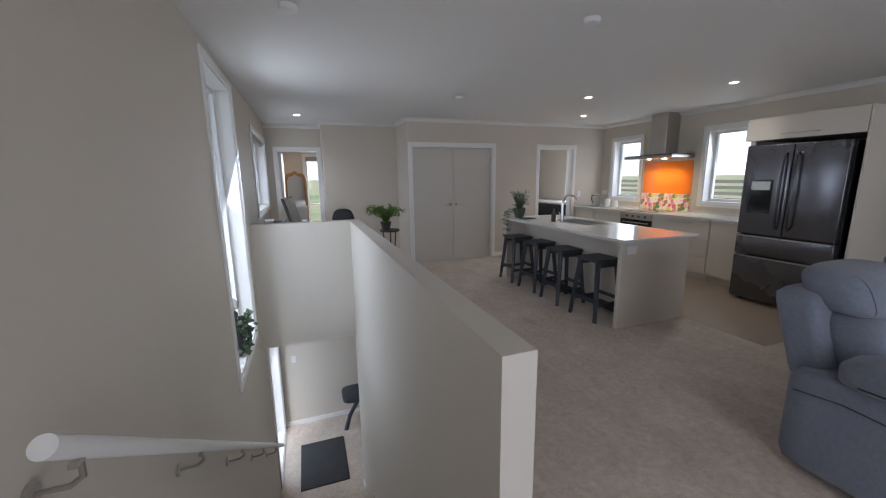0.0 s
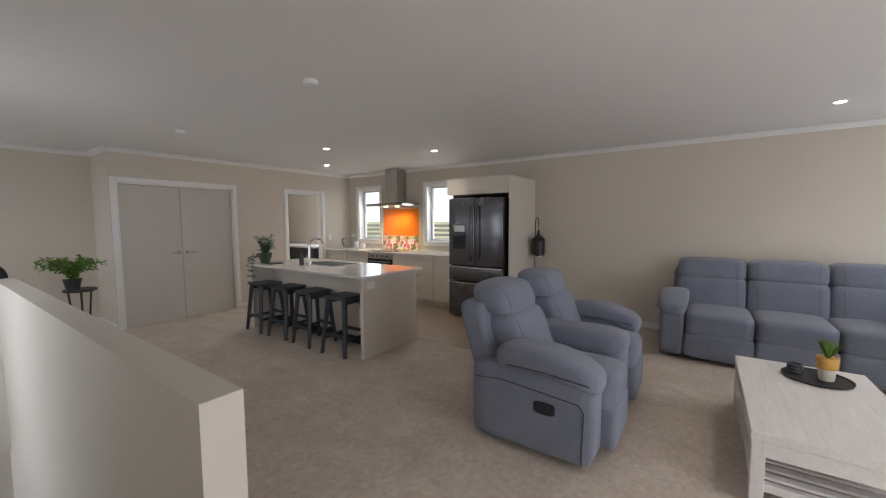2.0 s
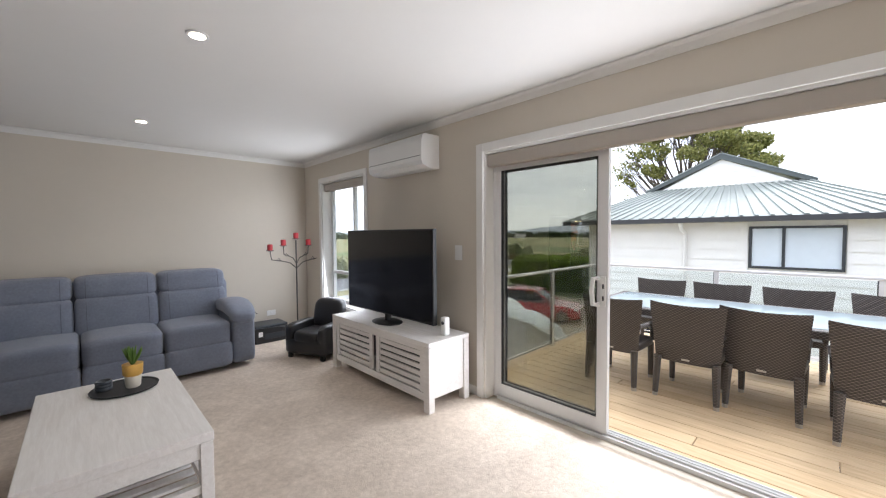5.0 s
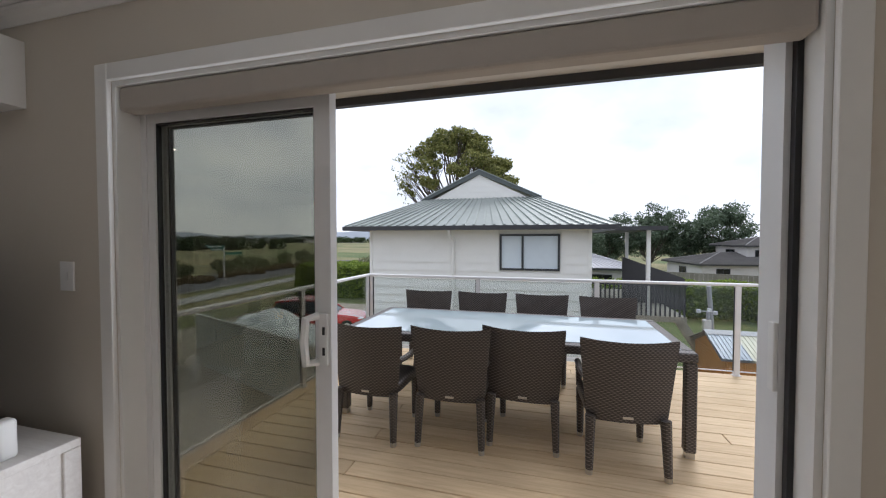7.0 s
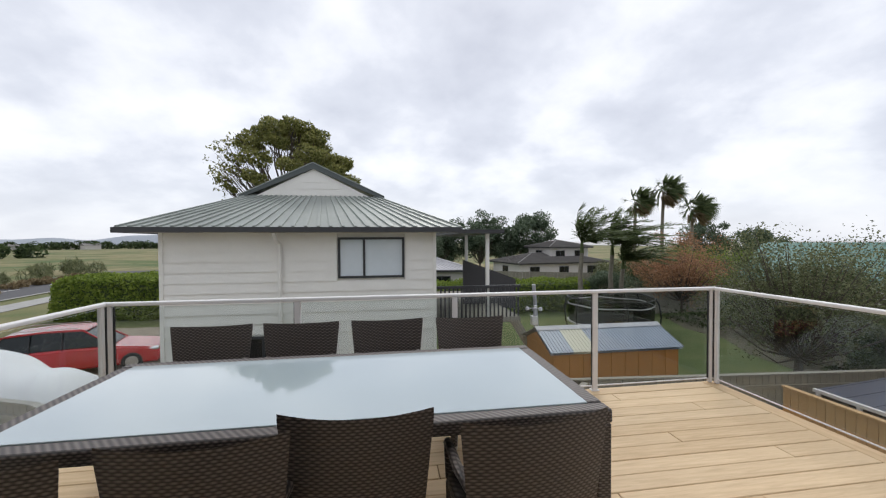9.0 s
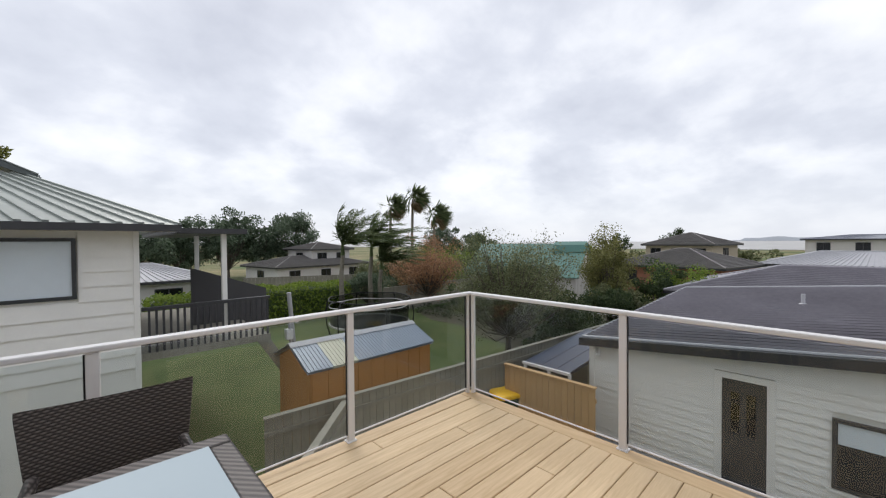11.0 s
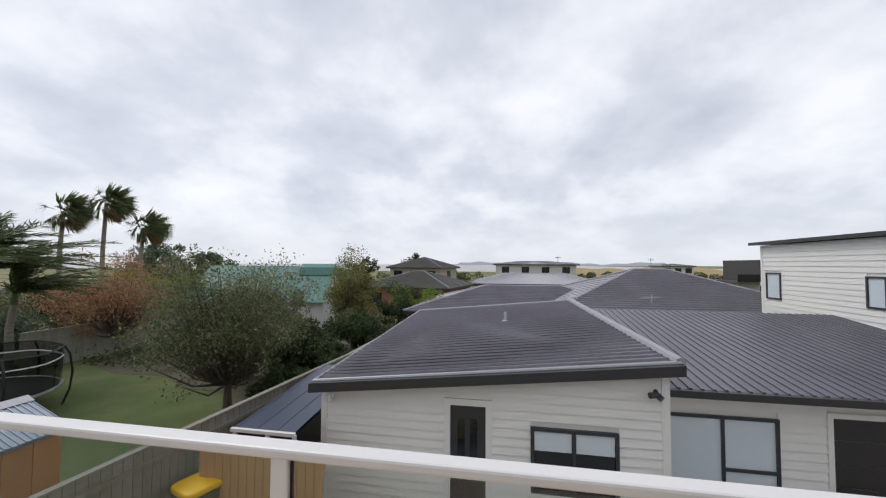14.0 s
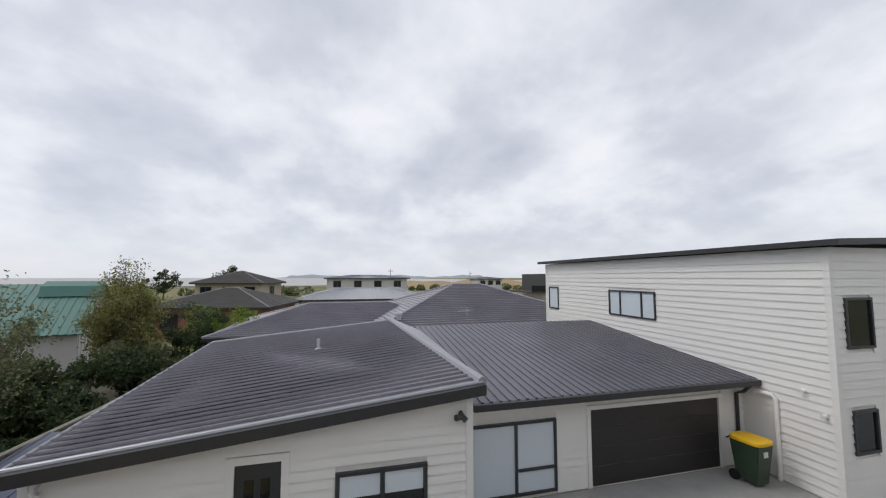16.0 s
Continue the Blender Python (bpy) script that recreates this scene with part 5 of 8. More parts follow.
ct = thing("coffee_table", "whitewashed wooden coffee table with slatted lower shelf", "coffee table", pose(2.625, -0.538, 0))
L, Wd, hz = 1.25, 0.685, 0.39
part("tabletop", bevelled(0, 0, hz - 0.05, L, Wd, hz, 0.004, 2), WASHW, ct)
part("apron", boxes((0.055, 0.012, hz - 0.13, L - 0.055, 0.03, hz - 0.051), (0.055, Wd - 0.03, hz - 0.13, L - 0.055, Wd - 0.012, hz - 0.051),
                    (0.012, 0.055, hz - 0.13, 0.03, Wd - 0.055, hz - 0.051), (L - 0.03, 0.055, hz - 0.13, L - 0.012, Wd - 0.055, hz - 0.051)), WASHW, ct)
for x in (0.004, L - 0.062):
    for y in (0.004, Wd - 0.062):
        part("leg", bevelled(x, y, 0, x + 0.058, y + 0.058, hz - 0.051, 0.003, 1), WASHW, ct)
for x in (0.012, L - 0.045):
    part("shelf_rail", boxes((x, 0.062, 0.085, x + 0.033, Wd - 0.062, 0.125)), WASHW, ct)
slat_me = to_mesh("shelf_slat", bevelled(0, 0, 0, 0.05, Wd - 0.13, 0.014, 0.002, 1), WASHW)
for i in range(14):
    piece("shelf_slat", slat_me, ct, pose(0.055 + i * 0.0865, 0.065, 0.126))
part("shelf_rail", boxes((0.062, 0.012, 0.085, L - 0.062, 0.045, 0.125)), WASHW, ct)
part("shelf_rail", boxes((0.062, Wd - 0.045, 0.085, L - 0.062, Wd - 0.012, 0.125)), WASHW, ct)
tr = part("tray", bmesh.new(), SLATE)
b = bmesh.new()
lathe(b, [(0.15, 0), (0.17, 0.004), (0.175, 0.014), (0.168, 0.014), (0.16, 0.008), (0.01, 0.008)], seg=40)
b.to_mesh(tr.data)
b.free()
tr.matrix_world = pose(3.62, -0.26, hz + 0.0005)
tagged(tr, "round black slate tray on the coffee table", "tray")
sc_ = thing("succulent", "spiky green succulent in an ochre and white pot", "potted plant", pose(3.60, -0.30, hz + 0.0095))
b = bmesh.new()
lathe(b, [(0.034, 0), (0.04, 0.01), (0.044, 0.075)], seg=24)
part("pot", b, POTW, sc_, smooth=40)
b = bmesh.new()
lathe(b, [(0.044, 0.0755), (0.052, 0.085), (0.055, 0.15), (0.048, 0.15), (0.01, 0.145)], seg=24)
part("pot_band", b, POTY, sc_, "ochre glazed upper pot", 40)
rng = random.Random(11)
for i in range(22):
    a, tl = rng.uniform(0, 6.28), rng.uniform(0.2, 1.0)
    d = Vector((math.cos(a) * tl, math.sin(a) * tl, 1.1)).normalized()
    b = bmesh.new()
    p = Vector((0, 0, 0.145))
    tube(b, [p, p + d * 0.06, p + d * 0.11 + Vector((0, 0, 0.012))], [0.009, 0.008, 0.0015], 5)
    part("leaf", b, LEAF_I, sc_)
cd = thing("candle_glass", "small dark ribbed glass candle holder", "candle holder", pose(3.66, -0.16, hz + 0.0095))
b = bmesh.new()
lathe(b, [(0.04, 0), (0.044, 0.01), (0.041, 0.02), (0.044, 0.03), (0.041, 0.04), (0.044, 0.05), (0.04, 0.06), (0.034, 0.06), (0.01, 0.03)], seg=24)
part("holder", b, STOOLM, cd, smooth=30)

tc = thing("tv_console", "whitewashed wooden television console with slatted sliding doors", "tv console", pose(2.57, -2.39, 0))
L, Wd, hz = 1.50, 0.45, 0.545
part("top", bevelled(0, 0, hz - 0.035, L, Wd, hz, 0.004, 2), WASHW, tc)
part("side_panel", bevelled(0.012, 0.02, 0.10, 0.045, Wd - 0.02, hz - 0.036, 0.002, 1), WASHW, tc)
part("side_panel", bevelled(L - 0.045, 0.02, 0.10, L - 0.012, Wd - 0.02, hz - 0.036, 0.002, 1), WASHW, tc)
part("back_panel", boxes((0.046, 0.02, 0.10, L - 0.046, 0.03, hz - 0.036)), WASHW, tc)
part("bottom", boxes((0.046, 0.031, 0.10, L - 0.046, Wd - 0.03, 0.12)), WASHW, tc)
for x in (0.0, L - 0.065):
    for y in (0.0, Wd - 0.06):
        part("leg", bevelled(x, y, 0, x + 0.065, y + 0.06, hz - 0.036, 0.003, 1), WASHW, tc)
part("rail", boxes((0.066, Wd - 0.045, 0.085, L - 0.066, Wd - 0.008, 0.145), (0.066, Wd - 0.045, hz - 0.075, L - 0.066, Wd - 0.008, hz - 0.036)), WASHW, tc)
# added black sheet standing for the dark shade behind the slats
part("inside", boxes((0.07, 0.2, 0.147, L - 0.07, 0.205, hz - 0.076)), BLACKP, tc)
sl_me = to_mesh("slat", bevelled(0, 0, 0, 0.58, 0.014, 0.038, 0.002, 1), WASHW)
for k, x in enumerate((0.07, L / 2 + 0.03)):
    d = part("sliding_door", boxes((x, Wd - 0.03, 0.147, x + 0.05, Wd - 0.012, hz - 0.077)), WASHW, tc)
    part("stile", boxes((x + 0.60, Wd - 0.03, 0.147, x + 0.65, Wd - 0.012, hz - 0.077)), WASHW, d)
    for i in range(6):
        piece("slat", sl_me, d, pose(x + 0.035, Wd - 0.032, 0.155 + i * 0.054))
tv = thing("television", "large black flat-screen television on the console", "television", pose(3.38, -2.14, 0.545))
part("panel", bevelled(-0.66, -0.03, 0.075, 0.68, 0.012, 0.868, 0.005), BLACKP, tv)
part("screen", boxes((-0.648, 0.0125, 0.09, 0.668, 0.0145, 0.856)), SCREEN, tv)
b = bmesh.new()
lathe(b, [(0.17, 0.0005), (0.175, 0.008), (0.15, 0.016), (0.03, 0.02)], seg=32)
for v in b.verts:
    v.co.y *= 0.72
part("stand_base", b, BLACKP, tv, smooth=40)
b = bmesh.new()
rod(b, (0, -0.01, 0.015), (0, -0.01, 0.08), 0.03)
part("stand_neck", b, BLACKP, tv)
sp_ = thing("security_camera", "small white indoor camera on the console", "camera", pose(2.66, -2.2, 0.545))
part("body", bevelled(-0.03, -0.03, 0.0005, 0.03, 0.03, 0.15, 0.014, 3), WHITEP, sp_, smooth=40)
b = bmesh.new()
rod(b, (-0.005, 0.029, 0.105), (-0.005, 0.034, 0.105), 0.014, seg=16)
part("eye", b, BLACKP, sp_)

hp = thing("heat_pump", "white wall-mounted heat pump air conditioner", "heat pump", pose(3.0, YS, 0))
prof = [(0.0, 1.965), (0.13, 1.965), (0.20, 1.99), (0.215, 2.022), (0.212, 2.20), (0.20, 2.245), (0.17, 2.262), (0.0, 2.265)]
part("body", prism(prof, "x", 0, 0.835), WHITEP, hp)
part("vane", prism([(0.206, 1.99), (0.219, 2.022), (0.2175, 2.045), (0.2155, 2.045), (0.2155, 2.024), (0.203, 1.992)], "x", 0.03, 0.805), WHITEP, hp)
# thin dark strips give the grooves' shade by colour, nothing is cut in
part("groove", boxes((0.01, 0.2142, 2.062, 0.825, 0.2160, 2.066), (0.12, 0.2152, 2.03, 0.72, 0.2168, 2.034)), STOOLM, hp)

ac = thing("armchair", "small black leather child's armchair beside the console", "armchair", pose(4.60, -2.07, 0, 0, 0, 205))
part("seat", soft(-0.17, -0.30, 0.16, 0.17, 0.1, 0.31, 5), LEATHER, ac, smooth=True)
part("base", soft(-0.28, -0.30, 0.05, 0.28, 0.2, 0.22, 9), LEATHER, ac, smooth=True)
for x in (-0.28, 0.16):
    part("arm", soft(x, -0.29, 0.06, x + 0.12, 0.18, 0.38, 5), LEATHER, ac, smooth=True)
b = soft(-0.20, 0.05, 0.25, 0.20, 0.22, 0.61, 4)
for v in b.verts:
    v.co.y += (v.co.z - 0.25) * 0.18
part("backrest", b, LEATHER, ac, smooth=True)
for x in (-0.24, 0.2):
    for y in (-0.27, 0.14):
        part("foot", boxes((x, y, 0, x + 0.04, y + 0.04, 0.055)), BLACKP, ac)

cb = thing("candelabra", "wrought iron floor candelabra holding five red candles", "candelabra", pose(5.52, -2.18, 0))
b = bmesh.new()
rod(b, (0, 0, 0.12), (0, 0, 1.30), 0.009)
part("stem", b, IRON, cb, smooth=40)
for i in range(3):
    a = i * 2.094 + 0.5
    b = bmesh.new()
    tube(b, [(0, 0, 0.16), (0.07 * math.cos(a), 0.07 * math.sin(a), 0.10), (0.15 * math.cos(a), 0.15 * math.sin(a), 0.008), (0.19 * math.cos(a), 0.19 * math.sin(a), 0.018)], 0.008)
    part("leg", b, IRON, cb, smooth=40)
for k, (off, top) in enumerate(((-0.34, 1.16), (-0.17, 1.22), (0.0, 1.31), (0.17, 1.22), (0.34, 1.16))):
    if off:
        b = bmesh.new()
        z0 = 0.98 if abs(off) > 0.2 else 1.04
        tube(b, [(0, 0, z0 - 0.06), (0, off * 0.25, z0 + 0.02), (0, off * 0.6, z0 + 0.05), (0, off * 0.95, z0 + 0.07), (0, off, top)], 0.006)
        t = 0.03 if off > 0 else -0.03
        tube(b, [(0, off * 0.6, z0 + 0.05), (0, off * 0.6 + t, z0 + 0.09), (0, off * 0.6 + t * 1.6, z0 + 0.06), (0, off * 0.6 + t, z0 + 0.045)], 0.004)
        part("arm", b, IRON, cb, smooth=40)
    b = bmesh.new()
    lathe(b, [(0.012, top), (0.044, top + 0.006), (0.047, top + 0.013), (0.02, top + 0.014)], (0, off, 0), 18)
    part("pan", b, IRON, cb, smooth=40)
    b = bmesh.new()
    lathe(b, [(0.032, top + 0.0145), (0.033, top + 0.085), (0.026, top + 0.09), (0.01, top + 0.083)], (0, off, 0), 18)
    cdl = part("candle", b, WAX, cb, "deep red pillar candle", 40)
    b = bmesh.new()
    rod(b, (0, off, top + 0.083), (0.002, off, top + 0.102), 0.0015, seg=5)
    part("wick", b, BLACKP, cdl)
pr = thing("printer", "black box printer on the carpet by the sofa", "printer", pose(5.60, -1.82, 0))
part("body", bevelled(-0.16, -0.21, 0.0, 0.18, 0.21, 0.19, 0.012), BLACKP, pr)
part("lid", bevelled(-0.15, -0.20, 0.191, 0.17, 0.20, 0.225, 0.01), STOOLM, pr)
part("paper_tray", bevelled(-0.168, -0.15, 0.05, -0.1605, 0.1, 0.12, 0.003), STOOLM, pr)
part("label_sticker", boxes((-0.1625, 0.12, 0.09, -0.1602, 0.17, 0.15)), WHITEP, pr)

# ---- deck ----
G = -3.40
DX0, DX1, DY0, DY1 = -2.62, 3.02, -5.95, -2.68
deck = tagged(new("deck"), "pine decking boards of the upper deck", "deck", kind="structure")
plank_w, gap = 0.140, 0.005
rng = random.Random(21)
plank_mes = {}


def plank(length):
    key = round(length, 2)
    if key not in plank_mes:
        plank_mes[key] = to_mesh("plank", bevelled(0, 0, -0.03, length - 0.004, plank_w, 0, 0.004, 1), DECKW)
    return plank_mes[key]


y, row = DY0 + 0.15, 0
while y < DY1 - 0.05:
    cuts = [DX0 + 0.145, DX0 + 0.145 + (1.1, 2.9, 0.5, 3.6, 1.9)[row % 5], DX1 - 0.145]
    if row % 3 == 1:
        cuts.insert(2, 1.9)
    cuts = sorted(set(round(c, 2) for c in cuts))
    for a, b_ in zip(cuts, cuts[1:]):
        piece("plank", plank(b_ - a), deck, pose(a, y, DECK_Z + rng.uniform(-0.001, 0.001)))
    y += plank_w + gap
    row += 1
for a in (DX0, DX1 - 0.14):
    piece("plank", to_mesh("plank", bevelled(0, 0, -0.03, 0.14, DY1 - DY0, 0.001, 0.004, 1), wood("pine_border", (0.42, 0.27, 0.13), (0.66, 0.48, 0.28), (14, 1.2, 14), 0.6)), deck, pose(a, DY0, DECK_Z))
piece("plank", to_mesh("plank", bevelled(0, 0, -0.03, DX1 - DX0 - 0.29, 0.14, 0.001, 0.004, 1), DECKW), deck, pose(DX0 + 0.145, DY0, DECK_Z))
setting("deck_frame", boxes((DX0 + 0.02, DY0 + 0.02, DECK_Z - 0.24, DX1 - 0.02, DY1, DECK_Z - 0.034)), GREYW, "dark timber frame under the deck")
setting("deck_posts", boxes((DX0 + 0.1, DY0 + 0.1, G, DX0 + 0.22, DY0 + 0.22, DECK_Z - 0.24), (DX1 - 0.22, DY0 + 0.1, G, DX1 - 0.1, DY0 + 0.22, DECK_Z - 0.24)), GREYW)
setting("house_lower_wall", boxes((XW - 0.2, YS - 0.2, G, XE + 0.2, YS - 0.02, -0.26), (XE, YS, G, XE + 0.2, 11.6, -0.26), (XW - 0.2, 7.0, G, XE, 7.2, -0.5)), CLADC)

RT = 0.90
rail = thing("balustrade", "glass balustrade with pale powder-coated posts and handrail", "balustrade")
CX0, CX1, CY = -2.59, 2.99, -5.915


def rail_bar(x0, y0, x1, y1):
    if y0 == y1:
        b = bevelled(x0 - 0.03, y0 - 0.032, RT - 0.03, x1 + 0.03, y0 + 0.032, RT, 0.008, 2)
    else:
        b = bevelled(x0 - 0.032, y0 + 0.033, RT - 0.03, x0 + 0.032, y1, RT, 0.008, 2)
    part("handrail", b, PVC, rail)


rail_bar(CX0, CY, CX1, CY)
rail_bar(CX0, CY, CX0, DY1)
rail_bar(CX1, CY, CX1, DY1)


def rail_post(x, y, wide="x"):
    a, b_ = (0.026, 0.02) if wide == "x" else (0.02, 0.026)
    p = part("post", bevelled(x - a, y - b_, DECK_Z + 0.004, x + a, y + b_, RT - 0.031, 0.003, 1), PVC, rail)
    part("gasket", boxes((x + a, y - 0.004, DECK_Z + 0.05, x + a + 0.008, y + 0.004, RT - 0.04)) if wide == "x" else boxes((x - 0.004, y + b_, DECK_Z + 0.05, x + 0.004, y + b_ + 0.008, RT - 0.04)), BLACKP, p)
    part("base_plate", boxes((x - a - 0.012, y - b_ - 0.012, DECK_Z + 0.0015, x + a + 0.012, y + b_ + 0.012, DECK_Z + 0.009)), PVC, p)


sx = [CX0 + (CX1 - CX0) * i / 4 for i in range(5)]
sx[1], sx[2], sx[3] = -1.27, 0.12, 1.50
for x in sx[1:4]:
    rail_post(x, CY)
wy = [CY, -4.46, -3.06, DY1 + 0.04]
for x in (CX0, CX1):
    for y in wy[1:]:
        rail_post(x, y, "y")
for x, s in ((CX0, 1), (CX1, -1)):
    for dx, dy in ((s * 0.040, 0.0), (0.0, 0.044)):
        part("post", bevelled(x + dx - 0.017, CY + dy - 0.017, DECK_Z + 0.004, x + dx + 0.017, CY + dy + 0.017, RT - 0.031, 0.003, 1), PVC, rail)
    part("gasket", boxes((x - 0.012, CY - 0.012, DECK_Z + 0.05, x + 0.012, CY + 0.012, RT - 0.04)), BLACKP, rail)
    part("gasket", boxes((x + s * 0.066 - 0.006, CY - 0.005, DECK_Z + 0.05, x + s * 0.066 + 0.006, CY + 0.005, RT - 0.04)), BLACKP, rail)


def glass_panel(a, b_, at, axis):
    z0, z1 = DECK_Z + 0.07, RT - 0.045
    g = boxes((a + 0.03, at - 0.004, z0, b_ - 0.03, at + 0.004, z1)) if axis == "x" else boxes((at - 0.004, a + 0.03, z0, at + 0.004, b_ - 0.03, z1))
    p = part("glass_panel", g, RAILGLASS, rail)
    p.visible_shadow = False
    b = bmesh.new()
    if axis == "x":
        rod(b, (a, at, DECK_Z + 0.045), (b_, at, DECK_Z + 0.045), 0.007, seg=6)
    else:
        rod(b, (at, a, DECK_Z + 0.045), (at, b_, DECK_Z + 0.045), 0.007, seg=6)
    part("bottom_rod", b, PVC, rail)


for a, b_ in zip(sx, sx[1:]):
    glass_panel(a, b_, CY, "x")
for x in (CX0, CX1):
    for a, b_ in zip(wy, wy[1:]):
        glass_panel(a, b_, x, "y")

# ---- outdoor dining set ----
tb = thing("outdoor_table", "long brown wicker table with frosted glass top", "outdoor table", pose(-0.27, -5.14, DECK_Z))
TL, TW, TZ = 2.62, 1.08, 0.705
fr_b = [bevelled(0, 0, TZ - 0.065, TL, 0.085, TZ, 0.012, 2), bevelled(0, TW - 0.085, TZ - 0.065, TL, TW, TZ, 0.012, 2),
        bevelled(0, 0.086, TZ - 0.065, 0.085, TW - 0.086, TZ, 0.012, 2), bevelled(TL - 0.085, 0.086, TZ - 0.065, TL, TW - 0.086, TZ, 0.012, 2)]
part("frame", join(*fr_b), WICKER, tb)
part("glass_top", bevelled(0.08, 0.08, TZ - 0.012, TL - 0.08, TW - 0.08, TZ + 0.004, 0.002, 1), FROST, tb, "frosted pale blue glass top")
part("under_rail", boxes((0.1, TW / 2 - 0.03, TZ - 0.06, TL - 0.1, TW / 2 + 0.03, TZ - 0.02)), WICKER, tb)
for x in (0.003, TL - 0.073):
    for y in (0.003, TW - 0.073):
        part("leg", bevelled(x, y, 0.04, x + 0.07, y + 0.07, TZ - 0.066, 0.008, 1), WICKER, tb)
        part("foot_cap", boxes((x + 0.008, y + 0.008, 0.001, x + 0.062, y + 0.062, 0.039)), STEEL, tb)


def wicker_chair(m):
    """Front toward +y, back at y = 0."""
    c = thing("wicker_chair", "dark brown woven wicker armchair with metal-tipped legs", "outdoor chair", m, "chairs round the outdoor table")
    b = bmesh.new()
    bmesh.ops.create_grid(b, x_segments=12, y_segments=10, size=0.5)
    for v in b.verts:
        u, t = v.co.x * 2, v.co.y + 0.5
        w = 0.235 + 0.048 * t
        top = 0.487 - 0.018 * (1 - u * u) * t
        v.co = Vector((u * w, 0.035 * (1 - u * u) * -1 - 0.035 * t, 0.36 + top * t))
    bmesh.ops.solidify(b, geom=b.faces[:], thickness=0.035)
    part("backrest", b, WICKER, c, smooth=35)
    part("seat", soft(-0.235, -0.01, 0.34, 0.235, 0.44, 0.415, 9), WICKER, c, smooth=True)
    for sx_ in (-1, 1):
        b = bmesh.new()
        rod(b, (sx_ * 0.215, -0.03, 0.36), (sx_ * 0.225, -0.055, 0.03), 0.032, 0.023, 8)
        lg = part("leg", b, WICKER, c)
        b = bmesh.new()
        rod(b, (sx_ * 0.225, -0.055, 0.029), (sx_ * 0.226, -0.057, 0.0), 0.022, 0.021, 8)
        part("foot_cap", b, STEEL, lg)
        b = bmesh.new()
        rod(b, (sx_ * 0.205, 0.41, 0.36), (sx_ * 0.205, 0.41, 0.03), 0.03, 0.023, 8)
        lg = part("leg", b, WICKER, c)
        b = bmesh.new()
        rod(b, (sx_ * 0.205, 0.41, 0.029), (sx_ * 0.205, 0.41, 0.0), 0.022, 0.021, 8)
        part("foot_cap", b, STEEL, lg)
        b = bmesh.new()
        tube(b, [(sx_ * 0.236, 0.005, 0.585), (sx_ * 0.245, 0.15, 0.575), (sx_ * 0.235, 0.36, 0.57), (sx_ * 0.222, 0.41, 0.53), (sx_ * 0.215, 0.41, 0.38)], 0.022, 8)
        part("arm", b, WICKER, c, smooth=40)
    part("maker_tag", bevelled(-0.03, -0.046, 0.352, 0.03, -0.04, 0.368, 0.002, 1), STEEL, c)
    return c


ch0 = wicker_chair(pose(1.945, -3.77, DECK_Z, 0, 0, 178))
for x, y, a in ((1.335, -3.82, 181), (0.845, -3.945, 177), (0.21, -3.81, 184)):
    copy_thing(ch0, pose(x, y, DECK_Z, 0, 0, a))
for x, y, a in ((2.03, -5.51, 2), (1.39, -5.51, -1), (0.73, -5.51, 1), (0.06, -5.50, -1)):
    copy_thing(ch0, pose(x, y, DECK_Z, 0, 0, a))

# ---- ground, roads, water ----
gb = bmesh.new()
N = 40
S = 2600
for i in range(N + 1):
    for j in range(N + 1):
        u, v = i / N * 2 - 1, j / N * 2 - 1
        gb.verts.new((S * u * abs(u), S * v * abs(v), G))
gb.verts.ensure_lookup_table()
for i in range(N):
    for j in range(N):
        a = i * (N + 1) + j
        gb.faces.new([gb.verts[k] for k in (a, a + N + 1, a + N + 2, a + 1)])
setting("ground", gb, GRASS, "grass lawns and dry fields reaching the horizon")
setting("lawn", boxes((-27, -30.9, G + 0.004, -1.6, -10.2, G + 0.014)), LAWN, "mown green back lawn behind the fence")
setting("garden_bed", prism([(-11.4, -10.4), (-11.9, -11.6), (-12.6, -13.0), (-14.0, -13.9), (-14.2, -16.0), (-15.4, -18.4), (-15.2, -20.6), (-16.4, -23.6), (-27.0, -24.6), (-27.0, -10.4)], "z", G + 0.016, G + 0.024), MULCH, "brown mulched bed under the garden trees")
setting("driveway", boxes((-10.35, -8.9, G + 0.004, -0.6, 40, G + 0.02)), CONC, "pale concrete driveway between the houses")
setting("front_yard", boxes((3.5, -26, G + 0.004, 19, -3.0, G + 0.016)), SAND)


def strip(name, a, b_, w, z, mat, label=""):
    a, b_ = Vector((*a, 0)), Vector((*b_, 0))
    n = (b_ - a).normalized().cross(Vector((0, 0, 1))) * w / 2
    bm = bmesh.new()
    lo = [a + n, b_ + n, b_ - n, a - n]
    vs = [bm.verts.new((p.x, p.y, z - 0.02)) for p in lo] + [bm.verts.new((p.x, p.y, z)) for p in lo]
    for f in ((3, 2, 1, 0), (4, 5, 6, 7), (0, 1, 5, 4), (1, 2, 6, 5), (2, 3, 7, 6), (3, 0, 4, 7)):
        bm.faces.new([vs[k] for k in f])
    return setting(name, bm, mat, label)


